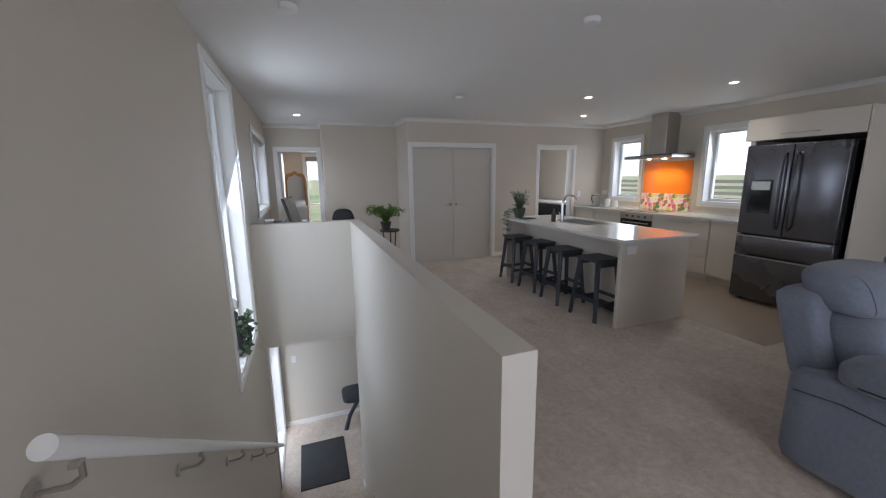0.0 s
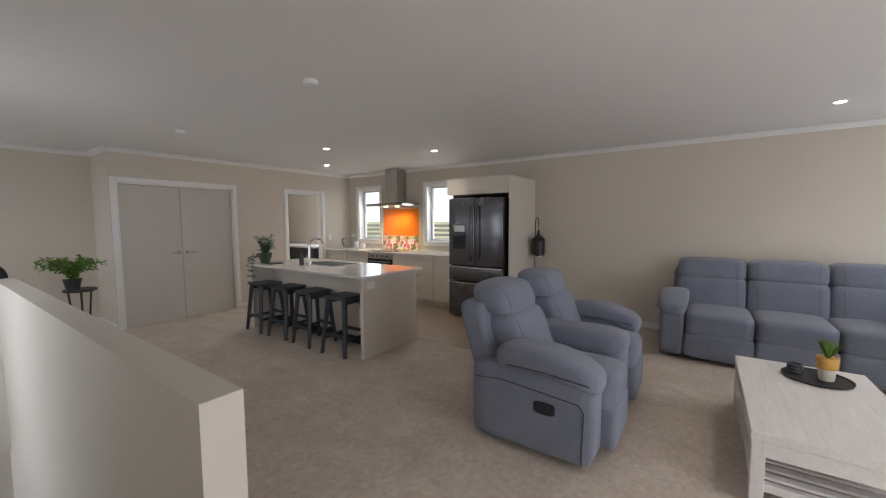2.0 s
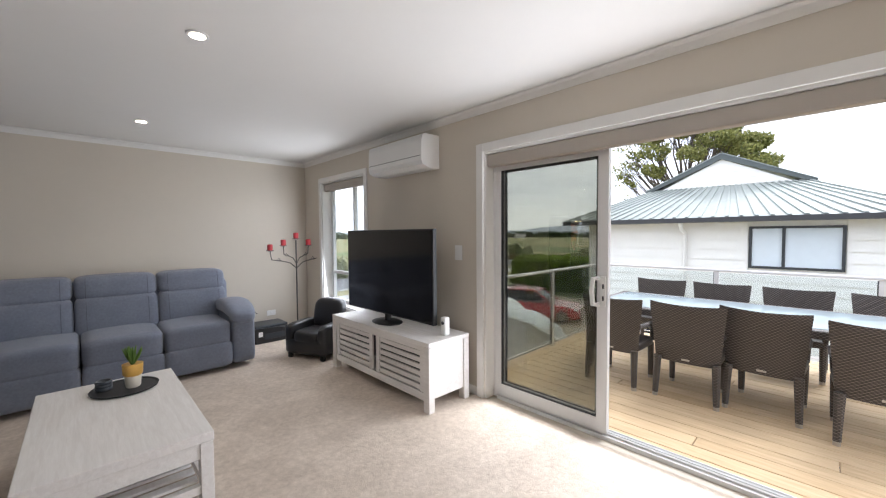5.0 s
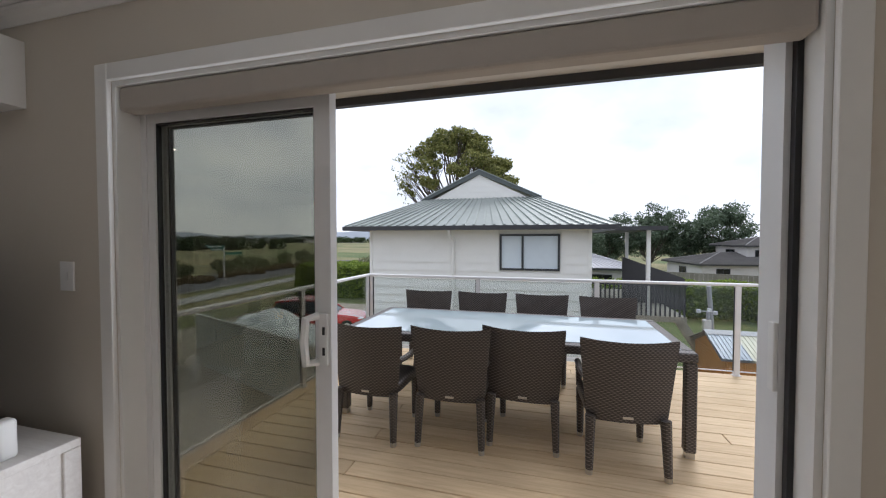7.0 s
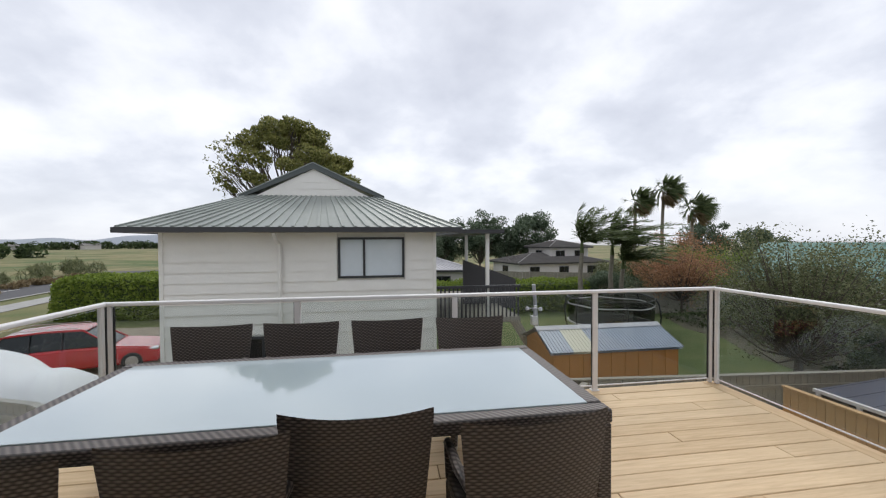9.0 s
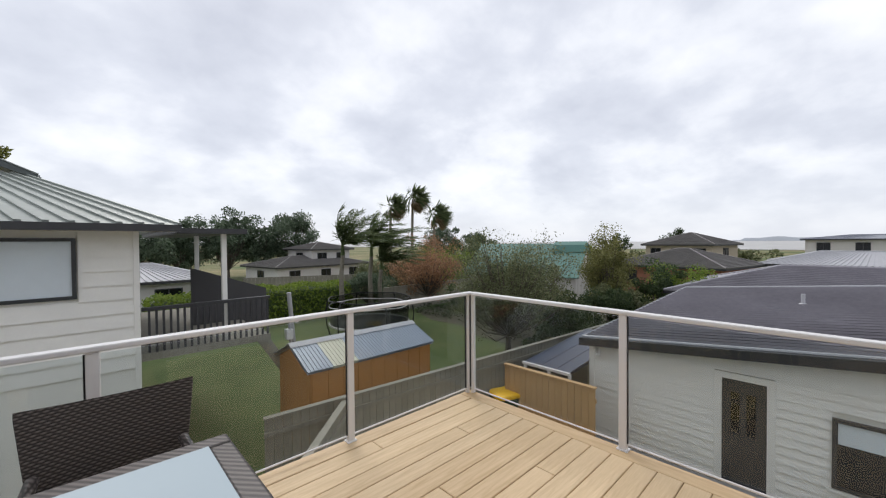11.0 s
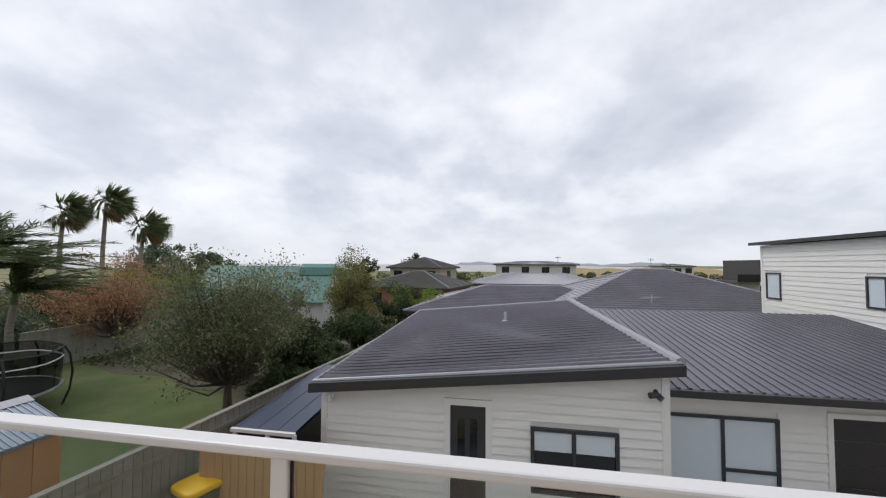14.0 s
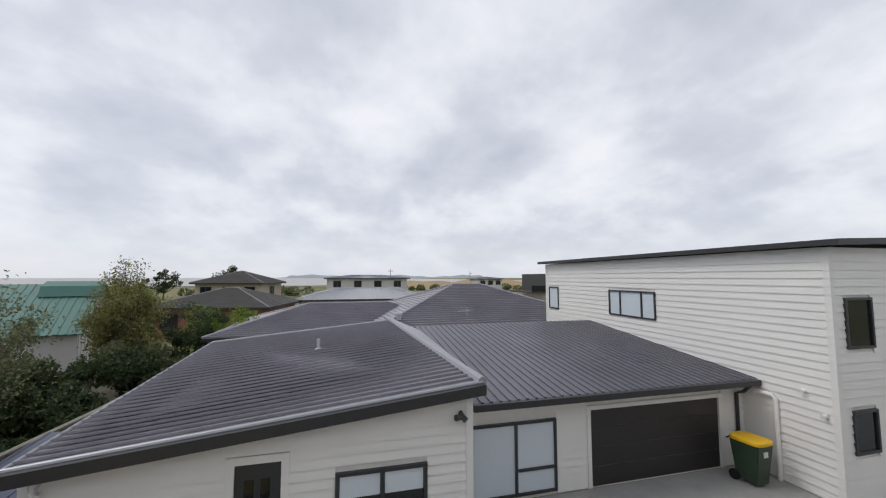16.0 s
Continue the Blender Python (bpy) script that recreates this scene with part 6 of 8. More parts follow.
RA, RB = (27.0, 30.0), (43.0, -75.0)
strip("road", RA, RB, 9.0, G + 0.03, ASPH, "grey asphalt road beyond the front yard")
off = 5.0
strip("kerb", (RA[0] - off, RA[1]), (RB[0] - off, RB[1]), 0.3, G + 0.10, CONC)
strip("kerb", (RA[0] + off, RA[1]), (RB[0] + off, RB[1]), 0.3, G + 0.10, CONC)
strip("footpath", (RA[0] - 8.2, RA[1]), (RB[0] - 8.2, RB[1]), 2.2, G + 0.05, CONC, "concrete footpath along the road")
for k in range(14):
    t0, t1 = k / 14, (k + 0.4) / 14
    p0 = (RA[0] + (RB[0] - RA[0]) * t0, RA[1] + (RB[1] - RA[1]) * t0)
    p1 = (RA[0] + (RB[0] - RA[0]) * t1, RA[1] + (RB[1] - RA[1]) * t1)
    strip("road_marking", p0, p1, 0.14, G + 0.036, TRIM)


def water_mat():
    k = Nodes("grey_estuary_water")
    k.color(k.ramp(k.noise(0.01, 4, vec=k.mapped((1, 6, 1))), [(0.3, (0.30, 0.285, 0.26)), (0.7, (0.40, 0.385, 0.355))]))
    k.rough(0.35)
    k.bump(k.noise(0.4, 4), 0.2, 0.3)
    return k.m


setting("water", boxes((-2500, -2400, G + 0.05, -230, 260, G + 0.3)), water_mat(), "flat grey estuary water in the distance")


def leaf_mesh(name, pts, mat, parent, size, seed, flat=0.5, up=0.0):
    """Many leaves as one mesh, by arrays."""
    r = np.random.RandomState(seed)
    p = np.asarray(pts, float)
    n = len(p)
    d = r.normal(size=(n, 3))
    d[:, 2] += up
    d /= np.linalg.norm(d, axis=1)[:, None]
    o = np.cross(d, r.normal(size=(n, 3)))
    o /= np.linalg.norm(o, axis=1)[:, None] + 1e-9
    s = size * r.uniform(0.6, 1.35, (n, 1))
    v = np.stack([p - d * s, p + o * s * flat, p + d * s, p - o * s * flat], 1).reshape(-1, 3)
    f = np.arange(4 * n).reshape(-1, 4)
    me = bpy.data.meshes.new(name)
    me.from_pydata(v.tolist(), [], f.tolist())
    me.materials.append(mat)
    ob = new(name, me)
    if parent is not None:
        ob.parent = parent
    return ob


def clump_points(r, centres, radii, n, shell=0.55, squash=0.8):
    """Points in and on uneven clumps."""
    k = r.randint(0, len(centres), n)
    d = r.normal(size=(n, 3))
    d /= np.linalg.norm(d, axis=1)[:, None]
    rad = radii[k][:, None] * (shell + (1 - shell) * r.uniform(0, 1, (n, 1)) ** 0.5)
    q = d * rad
    q[:, 2] *= squash
    return centres[k] + q


def tree(label, x, y, h, crown, mat, n=5000, leaf=0.14, seed=1, base=0.3, trunk=0.16, clumps=34, lean=(0, 0), sparse=0.5, name="tree", z=G, narrow=1.0, dome=False):
    """Tapered trunk, forking limbs and a broken crown of leaf clumps. crown: radius; base: share of bare trunk."""
    t = thing(name, label, "tree", pose(x, y, z))
    r = np.random.RandomState(seed)
    c0 = np.array([lean[0], lean[1], h * (base + 1) / 2])
    cs, rs = [], []
    for i in range(clumps):
        d = r.normal(size=3)
        d /= np.linalg.norm(d)
        az = math.atan2(d[1], d[0])
        q = d * r.uniform(0.40, 1.0) * (1.0 + 0.20 * math.sin(2 * az + seed) + 0.16 * math.sin(5 * az + 2.3 * seed) + 0.12 * math.sin(7 * d[2] + seed))
        if dome:
            q[2] = abs(q[2]) * 0.95 + 0.15 - 0.5 * (q[0] * q[0] + q[1] * q[1])
        cs.append(c0 + q * np.array([crown * narrow, crown, h * (1 - base) / 2]) * 0.9)
        rs.append(crown * r.uniform(0.12, 0.34))
    cs, rs = np.array(cs), np.array(rs)
    b = bmesh.new()
    fork = Vector((lean[0] * 0.4, lean[1] * 0.4, h * base))
    tube(b, [(0, 0, 0), (lean[0] * 0.15, lean[1] * 0.15, h * base * 0.5), fork], [trunk, trunk * 0.8, trunk * 0.65], 8)
    for i in range(0, clumps):
        e = Vector(cs[i])
        m1 = fork.lerp(e, 0.45) + Vector((0, 0, -0.06 * h * r.uniform(0, 1)))
        tube(b, [fork, m1, e], [trunk * 0.36, trunk * 0.2, trunk * 0.05], 5)
    part("trunk", b, BARK, t, smooth=40)
    cp = clump_points(r, cs, rs, n, sparse)
    cp += r.normal(0, 0.035 * crown, cp.shape)
    cp[:, 2] = np.maximum(cp[:, 2], 0.05)
    leaf_mesh("crown", cp, mat, t, leaf, seed + 50)
    return t


def hedge(label, x0, y0, x1, y1, h, mat, n, leaf=0.09, seed=1, z=G):
    t = thing("hedge", label, "hedge", pose(0, 0, z))
    # solid core whose dark leaf colour stands for the shade inside the hedge
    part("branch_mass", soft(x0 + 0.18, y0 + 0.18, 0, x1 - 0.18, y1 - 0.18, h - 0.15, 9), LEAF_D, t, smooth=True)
    r = np.random.RandomState(seed)
    c, hs = np.array([(x0 + x1) / 2, (y0 + y1) / 2, h / 2]), np.array([(x1 - x0) / 2, (y1 - y0) / 2, h / 2])
    p = r.uniform(-1, 1, (n, 3))
    ax = r.choice(3, n, p=hs[[1, 0, 0]] * hs[[2, 2, 1]] / (hs[[1, 0, 0]] * hs[[2, 2, 1]]).sum())
    p[np.arange(n), ax] = np.sign(p[np.arange(n), ax])
    k = 10.0
    p /= (np.abs(p) ** k).sum(1)[:, None] ** (1 / k)
    q = c + p * hs + r.normal(0, 0.07, (n, 3))
    q += 0.10 * np.sin(q[:, [1, 2, 0]] * 2.3)
    q[:, 2] = np.maximum(q[:, 2], 0.02)
    leaf_mesh("foliage", q, mat, t, leaf, seed)
    return t


def palm_far(x, y, h, seed):
    """Fan palm with a skirt of dead fronds, blown to one side."""
    t = thing("fan_palm", "tall windblown fan palm with a brown skirt of dead fronds", "palm tree", pose(x, y, G), "far fan palms")
    b = bmesh.new()
    tube(b, [(0, 0, 0), (0.1, 0, h * 0.5), (0.0, 0.1, h - 1.2)], [0.26, 0.18, 0.15], 8)
    part("trunk", b, PALMBARK, t, smooth=40)
    r = random.Random(seed)
    for nm, mat, cnt, lo, hi in (("crown", LEAF_P, 66, -0.45, 1.4), ("dead_skirt", DEADF, 40, -1.45, -0.45)):
        verts, faces = [], []
        for i in range(cnt):
            a, el = r.uniform(0, 6.283), r.uniform(lo, hi)
            d = Vector((math.cos(a) * math.cos(el) - 0.3, math.sin(a) * math.cos(el) + 0.45, math.sin(el))).normalized()
            ln = r.uniform(1.2, 1.75) if nm == "crown" else r.uniform(1.0, 1.4)
            p0 = Vector((0, 0.1, h - 1.2)) + d * 0.15
            hub = p0 + d * ln * 0.55
            side = d.orthogonal().normalized()
            for k in range(13):
                an = (k - 6) * 0.2
                tip = hub + (d * math.cos(an) + side * math.sin(an)) * ln * 0.75 + Vector((-0.22, 0.4, -0.5 * abs(k - 6) / 6 - 0.15))
                w = d.cross(side) * 0.06
                j = len(verts)
                verts += [hub - w + side * 0.02, tip, hub + w - side * 0.02]
                faces.append((j, j + 1, j + 2))
            j = len(verts)
            verts += [p0, hub + side * 0.04, hub - side * 0.04]
            faces.append((j, j + 1, j + 2))
        me = bpy.data.meshes.new(nm)
        me.from_pydata(verts, [], faces)
        me.materials.append(mat)
        new(nm, me).parent = t
    return t


def palm_near(x, y, h, seed, wind=(-0.45, 0.9)):
    """Feather palm: arching fronds with leaflets, streaming in the wind."""
    t = thing("feather_palm", "feather palm with long green fronds streaming in the wind", "palm tree", pose(x, y, G), "garden feather palms")
    b = bmesh.new()
    tube(b, [(0, 0, 0), (0.08, 0, h * 0.5), (0, 0.05, h * 0.72)], [0.17, 0.125, 0.11], 10)
    part("trunk", b, PALMBARK, t, smooth=40)
    b = bmesh.new()
    tube(b, [(0, 0.05, h * 0.72), (0, 0.05, h * 0.84)], [0.12, 0.07], 10)
    part("crownshaft", b, LEAF_P, t, smooth=40)
    r = random.Random(seed)
    blow = Vector((*wind, 0.0)).normalized()
    verts, faces = [], []
    stems = bmesh.new()
    for i in range(26):
        a = i * 2.4 + r.uniform(-0.3, 0.3)
        d = (Vector((math.cos(a) * 0.8, math.sin(a) * 0.8, r.uniform(0.35, 1.5))) + blow * 0.55).normalized()
        ln = h * r.uniform(0.42, 0.60)
        p = Vector((0, 0.05, h * 0.82))
        bend = (blow * r.uniform(0.45, 0.75) + Vector((0, 0, r.uniform(-0.75, -0.35)))) * ln
        spine = [p + d * ln * t_ + bend * t_ * t_ * 0.7 for t_ in (0.0, 0.2, 0.4, 0.6, 0.8, 1.0)]
        tube(stems, spine, [0.03, 0.025, 0.02, 0.015, 0.01, 0.004], 4)
        side = d.cross(Vector((0, 0, 1))).normalized()
        for k in range(50):
            t_ = 0.12 + 0.88 * k / 49
            q = p + d * ln * t_ + bend * t_ * t_ * 0.7
            for sg in (-1, 1):
                way = (side * sg * r.uniform(0.35, 0.8) + blow * r.uniform(0.5, 1.0) + d * 0.45 + Vector((0, 0, r.uniform(-0.5, 0.05)))).normalized()
                tip = q + way * ln * 0.30 * (1 - 0.6 * t_) * r.uniform(0.75, 1.15)
                w = way.cross(Vector((r.uniform(-1, 1), r.uniform(-1, 1), 1))).normalized() * 0.023
                j = len(verts)
                verts += [q, (q + tip) / 2 + w, tip, (q + tip) / 2 - w]
                faces.append((j, j + 1, j + 2, j + 3))
    part("frond_stem", stems, LEAF_P, t, smooth=40)
    me = bpy.data.meshes.new("fronds")
    me.from_pydata(verts, [], faces)
    me.materials.append(LEAF_P)
    new("fronds", me).parent = t
    return t


# ---- neighbours' houses ----
def clad(parent, axis, at, out, a0, a1, z0, z1, mat, step=0.17, top=None, name="board", holes=(), lap=0.075):
    """Lapped weatherboards on a wall; out: outward sign; top: function giving the wall's height along it."""
    z = z0
    while z < z1 - 0.02:
        zt = min(z + step + 0.012, z1)
        spans = [(a0, a1)]
        for h0, h1, hz0, hz1 in holes:
            if z < hz1 and zt > hz0:
                spans = [s for p, q in spans for s in ((p, min(q, h0)), (max(p, h1), q)) if s[1] - s[0] > 0.03]
        for p, q in spans:
            if top is not None:
                while p < q and min(top(p), 1e9) < zt:
                    p += 0.06
                if q - p < 0.1:
                    continue
            lo, hi = at, at + out * lap
            bm = prism([(lo, z), (hi, z), (at + out * 0.014, zt), (lo, zt)], axis, p, q)
            part(name, bm, mat, parent)
        z += step


def house_window(parent, axis, at, out, a0, a1, z0, z1, splits=(), mat=ALU_D, pane=FROSTW, hsplit=()):
    w = new("window")
    w.parent = parent
    f = 0.06
    d0, d1 = at, at + out * 0.07
    lo, hi = min(d0, d1), max(d0, d1)
    vs = [a0] + list(splits) + [a1]
    rects = [(a0, z0, a0 + f, z1), (a1 - f, z0, a1, z1), (a0 + f, z0, a1 - f, z0 + f), (a0 + f, z1 - f, a1 - f, z1)] + [(s - f / 2, z0 + f, s + f / 2, z1 - f) for s in splits]
    rects += [(a, q - f / 2, b_, q + f / 2) for a, b_, q in hsplit]
    bm = bmesh.new()
    for a, b_, c, d in rects:
        box(bm, a, lo, b_, c, hi, d) if axis == "x" else box(bm, lo, a, b_, hi, c, d)
    part("frame", bm, mat, w)
    m0, m1 = at + out * 0.02, at + out * 0.03
    lo, hi = min(m0, m1), max(m0, m1)
    for a, b_ in zip(vs, vs[1:]):
        bm = boxes((a + 0.01, lo, z0 + 0.01, b_ - 0.01, hi, z1 - 0.01)) if axis == "x" else boxes((lo, a + 0.01, z0 + 0.01, hi, b_ - 0.01, z1 - 0.01))
        part("pane", bm, pane, w)
    return w


def slope_roof(parent, quad, mat, ribs="up", pitch=0.2, rib=0.02, name="roof", thick=0.06, skip_ends=True):
    """Roof plane over four corners (eave a, eave b, ridge b, ridge a), with ribs up the slope or courses along it."""
    a, b_, c, d = [Vector(p) for p in quad]
    nrm = (b_ - a).cross(d - a).normalized()
    if nrm.z < 0:
        nrm = -nrm
    verts, faces = [], []

    def slab(p, q, r_, s, h):
        j = len(verts)
        for v in (p, q, r_, s):
            verts.append(v - nrm * 0.004)
        for v in (p, q, r_, s):
            verts.append(v + nrm * h)
        faces.extend([(j + 4, j + 5, j + 6, j + 7), (j, j + 1, j + 5, j + 4), (j + 1, j + 2, j + 6, j + 5), (j + 2, j + 3, j + 7, j + 6), (j + 3, j, j + 4, j + 7)])

    slab(a, b_, c, d, 0.004)
    for v in (a, b_, c, d):
        verts.append(v - nrm * thick)
    j = len(verts)
    faces.append((j - 1, j - 2, j - 3, j - 4))
    if ribs == "up":
        n = max(2, int((b_ - a).length / pitch))
        for i in range(n + 1):
            t, w = i / n, 0.13 * pitch / (b_ - a).length
            t0, t1 = max(0, t - w), min(1, t + w)
            slab(a.lerp(b_, t0), a.lerp(b_, t1), d.lerp(c, t1), d.lerp(c, t0), rib)
    elif ribs == "along":
        n = max(2, int((d - a).length / pitch))
        for i in range(n):
            t0, t1 = i / n, (i + 0.62) / n
            p, q, r_, s = a.lerp(d, t0), b_.lerp(c, t0), b_.lerp(c, t1), a.lerp(d, t1)
            j = len(verts)
            verts.extend([p + nrm * 0.004, q + nrm * 0.004, p + nrm * rib * 1.6, q + nrm * rib * 1.6, s + nrm * 0.005, r_ + nrm * 0.005])
            faces.extend([(j, j + 1, j + 3, j + 2), (j + 2, j + 3, j + 5, j + 4)])
    me = bpy.data.meshes.new(name)
    me.from_pydata([tuple(v) for v in verts], [], faces)
    me.materials.append(mat)
    ob = new(name, me)
    ob.parent = parent
    return tagged(ob, kind="stuff")


# house to the south, white weatherboards under a hipped iron roof
nh = thing("weatherboard_house", "cream weatherboard two-storey house with hipped grey-green iron roof", "house")
NX0, NX1, NY, NZ = -0.60, 6.32, -12.84, 1.66
part("wall", boxes((NX0, NY - 8.5, G, NX1, NY, NZ)), CLADC, nh)
clad(nh, "x", NY, 1, NX0, NX1, -1.0, NZ, CLADC, 0.27, holes=[(0.24, 2.03, 0.38, 1.53)], lap=0.05)
part("lower_wall", boxes((NX0 + 0.01, NY + 0.001, G, NX1 - 0.01, NY + 0.012, -1.0)), CLADC, nh)
part("corner_board", boxes((NX0 - 0.02, NY - 0.08, G, NX0 + 0.07, NY + 0.055, NZ - 0.002)), CLADC, nh)
part("corner_board", boxes((NX1 - 0.07, NY - 0.08, G, NX1 + 0.02, NY + 0.055, NZ - 0.002)), CLADC, nh)
house_window(nh, "x", NY + 0.01, 1, 0.26, 2.01, 0.42, 1.51, (1.33,))
house_window(nh, "x", NY + 0.015, 1, 3.2, 4.6, -2.2, -1.05, (3.9,), pane=SCREEN)
EV = 0.62
ex0, ex1, ey0 = NX0 - EV, NX1 + EV, NY + EV
rx0, rx1 = 1.02, 4.86
ry, rz = NY - 1.75, 2.80
ez = NZ + 0.10
slope_roof(nh, [(ex0, ey0, ez), (ex1, ey0, ez), (rx1, ry, rz), (rx0, ry, rz)], IRON_NH, "up", 0.30, 0.04)
slope_roof(nh, [(ex1, ey0, ez), (ex1, NY - 9, ez), (rx1 - 1.5, NY - 9, rz + 1.15), (rx1, ry, rz)], IRON_NH, "up", 0.3, 0.03)
slope_roof(nh, [(ex0, NY - 9, ez), (ex0, ey0, ez), (rx0, ry, rz), (rx0 + 1.5, NY - 9, rz + 1.15)], IRON_NH, "up", 0.3, 0.03)
px = (rx0 + rx1) / 2
part("gable", prism([(rx0 + 0.24, rz), (rx1 - 0.24, rz), (px, rz + 0.84)], "y", ry - 0.05, ry + 0.02), CLADC, nh)
for i in range(4):
    z = rz + 0.02 + i * 0.2
    hw_ = (rx1 - rx0) / 2 - 0.24 - (z - rz + 0.2) * 2.0
    if hw_ > 0.1:
        part("board", boxes((px - hw_, ry + 0.022, z, px + hw_, ry + 0.034, z + 0.185)), CLADC, nh)
for s in (-1, 1):
    end = px + s * (rx1 - rx0 + 0.44) / 2
    b = prism([(px, rz + 0.84), (px, rz + 1.02), (end, rz + 0.01), (end, rz - 0.10)], "y", ry - 0.06, ry + 0.10)
    part("barge_board", b, BARGE, nh)
    slope_roof(nh, [(end, ry + 0.1, rz), (end, ry - 7, rz), (px, ry - 7, rz + 1.01), (px, ry + 0.1, rz + 1.01)], IRON_NH, "up", 0.3, 0.03)
part("gutter", boxes((ex0, ey0, ez - 0.13, ex1, ey0 + 0.09, ez + 0.0)), FASCIA, nh)
part("gutter", boxes((ex1, ey0, ez - 0.13, ex1 + 0.09, NY - 9, ez)), FASCIA, nh)
part("soffit", boxes((ex0, NY, ez - 0.12, ex1, ey0 - 0.002, ez - 0.10)), SOFFIT, nh)
b = bmesh.new()
tube(b, [(3.46, ey0 + 0.02, ez - 0.12), (3.46, ey0 - 0.1, ez - 0.3), (3.46, NY + 0.12, ez - 0.42), (3.46, NY + 0.12, G)], 0.05, 10)
part("downpipe", b, CLADC, nh, smooth=40)
# verandah on its west side
vx = NX0 - 1.9
part("verandah_floor", boxes((vx - 0.6, NY - 6.0, -0.95, NX0 - 0.02, NY - 0.1, -0.8)), GREYW, nh)
part("verandah_roof", boxes((vx - 0.05, NY - 6.4, NZ - 0.05, ex0, NY + 0.1, NZ + 0.06)), FASCIA, nh)
for y in (NY - 0.3, NY - 3.2):
    part("verandah_post", boxes((vx + 0.3, y, -0.8, vx + 0.4, y + 0.1, NZ - 0.05)), CLADC, nh)
house_window(nh, "y", NX0 - 0.005, -1, NY - 2.4, NY - 0.6, -0.75, 1.4, (NY - 1.5,), pane=SCREEN)
pick = to_mesh("baluster", boxes((-0.02, -0.02, 0, 0.02, 0.02, 0.85)), FASCIA)
for i in range(20):
    piece("baluster", pick, nh, pose(vx - 0.55 + i * 0.12, NY - 0.15, -0.8))
part("verandah_rail", boxes((vx - 0.6, NY - 0.19, 0.05, NX0 - 0.05, NY - 0.11, 0.12)), FASCIA, nh)
part("stair_screen", prism([(vx - 1.3, -1.0), (vx + 0.6, -0.9), (vx + 0.6, 0.75), (vx - 1.3, 0.05)], "y", NY - 2.6, NY - 2.5), DARKWALL, nh)
part("stair_stringer", prism([(vx - 2.2, G), (vx - 1.9, G), (vx - 0.3, -0.85), (vx - 0.6, -0.85)], "y", NY - 0.5, NY - 0.44), GREYW, nh)

# garage house to the west: front wing, garage, tall block
gh = thing("garage_house", "off-white weatherboard house with charcoal roof and dark garage door", "house")
WX, WY0, WY1 = -8.92, -7.62, -1.12
gael, garr = Vector((-8.60, -7.70, -0.945)), Vector((-8.75, -0.95, -0.285))
ridr, ridl = Vector((-14.19, -1.97, 0.25)), Vector((-13.23, -6.65, -0.08))


def wing_top(y):
    return -0.945 + (y + 7.7) * (0.66 / 6.75) - 0.14


part("wing_wall", prism([(WY0, G), (WY1, G), (WY1, wing_top(WY1)), (WY0, wing_top(WY0))], "x", -13.0, WX), CLADW, gh)
D0, D1, DTZ = -4.98, -4.30, -1.30
Wn0, Wn1, Wz0, Wz1 = -3.47, -1.93, -2.78, -1.60
clad(gh, "y", WX, 1, WY0, WY1, G + 0.1, -0.3, CLADW, 0.165, top=lambda y: wing_top(y) + 0.05, holes=[(D0 - 0.12, D1 + 0.12, G, DTZ + 0.12), (Wn0, Wn1, Wz0, Wz1)], lap=0.055)
part("corner_board", boxes((WX - 0.1, WY0 - 0.03, G, WX + 0.06, WY0 + 0.09, wing_top(WY0))), CLADW, gh)
part("corner_board", boxes((WX - 0.1, WY1 - 0.10, G, WX + 0.06, WY1 + 0.03, wing_top(WY1))), CLADW, gh)
slope_roof(gh, [gael, garr, ridr, ridl], TILE_DK, "along", 0.165, 0.032)
slope_roof(gh, [Vector((-14.3, -7.75, -1.0)), gael, ridl, Vector((-13.3, -6.7, -0.1))], TILE_DK, "along", 0.155, 0.02)
slope_roof(gh, [garr, Vector((-16.5, -0.6, -0.42)), Vector((-16.5, -2.0, 0.2)), ridr], TILE_DK, "along", 0.3, 0.02)
b = prism([(gael.y - 0.02, gael.z - 0.17), (garr.y + 0.02, garr.z - 0.17), (garr.y + 0.02, garr.z + 0.01), (gael.y - 0.02, gael.z + 0.01)], "x", WX + 0.10, WX + 0.40)
for v in b.verts:
    v.co.x += -0.02 * (v.co.y + 4.3)
part("fascia", b, FASCIA, gh)
for p, q, w in ((garr, ridr, 0.17), (ridl, ridr, 0.06), (gael, garr, 0.07), (gael, ridl, 0.05)):
    b = bmesh.new()
    tube(b, [p + Vector((0, 0, 0.02)), q + Vector((0, 0, 0.02))], w * 0.55, 8)
    part("ridge_flashing", b, FLASH, gh)
b = bmesh.new()
vt = gael.lerp(garr, 0.563).lerp(ridl.lerp(ridr, 0.563), 0.64)
rod(b, vt, vt + Vector((0, 0, 0.26)), 0.04)
rod(b, vt, vt + Vector((0, 0, 0.05)), 0.11, 0.05)
part("vent_pipe", b, LIGHTROOF, gh)
part("door_surround", boxes((WX, D0 - 0.12, G + 0.06, WX + 0.05, D0, DTZ + 0.12), (WX, D1, G + 0.06, WX + 0.05, D1 + 0.12, DTZ + 0.12), (WX, D0, DTZ, WX + 0.05, D1, DTZ + 0.12)), CLADW, gh)
dr = part("front_door", boxes((WX - 0.02, D0, G + 0.08, WX + 0.012, D1, DTZ)), ALU_D, gh, "dark panelled door with two glass lights")
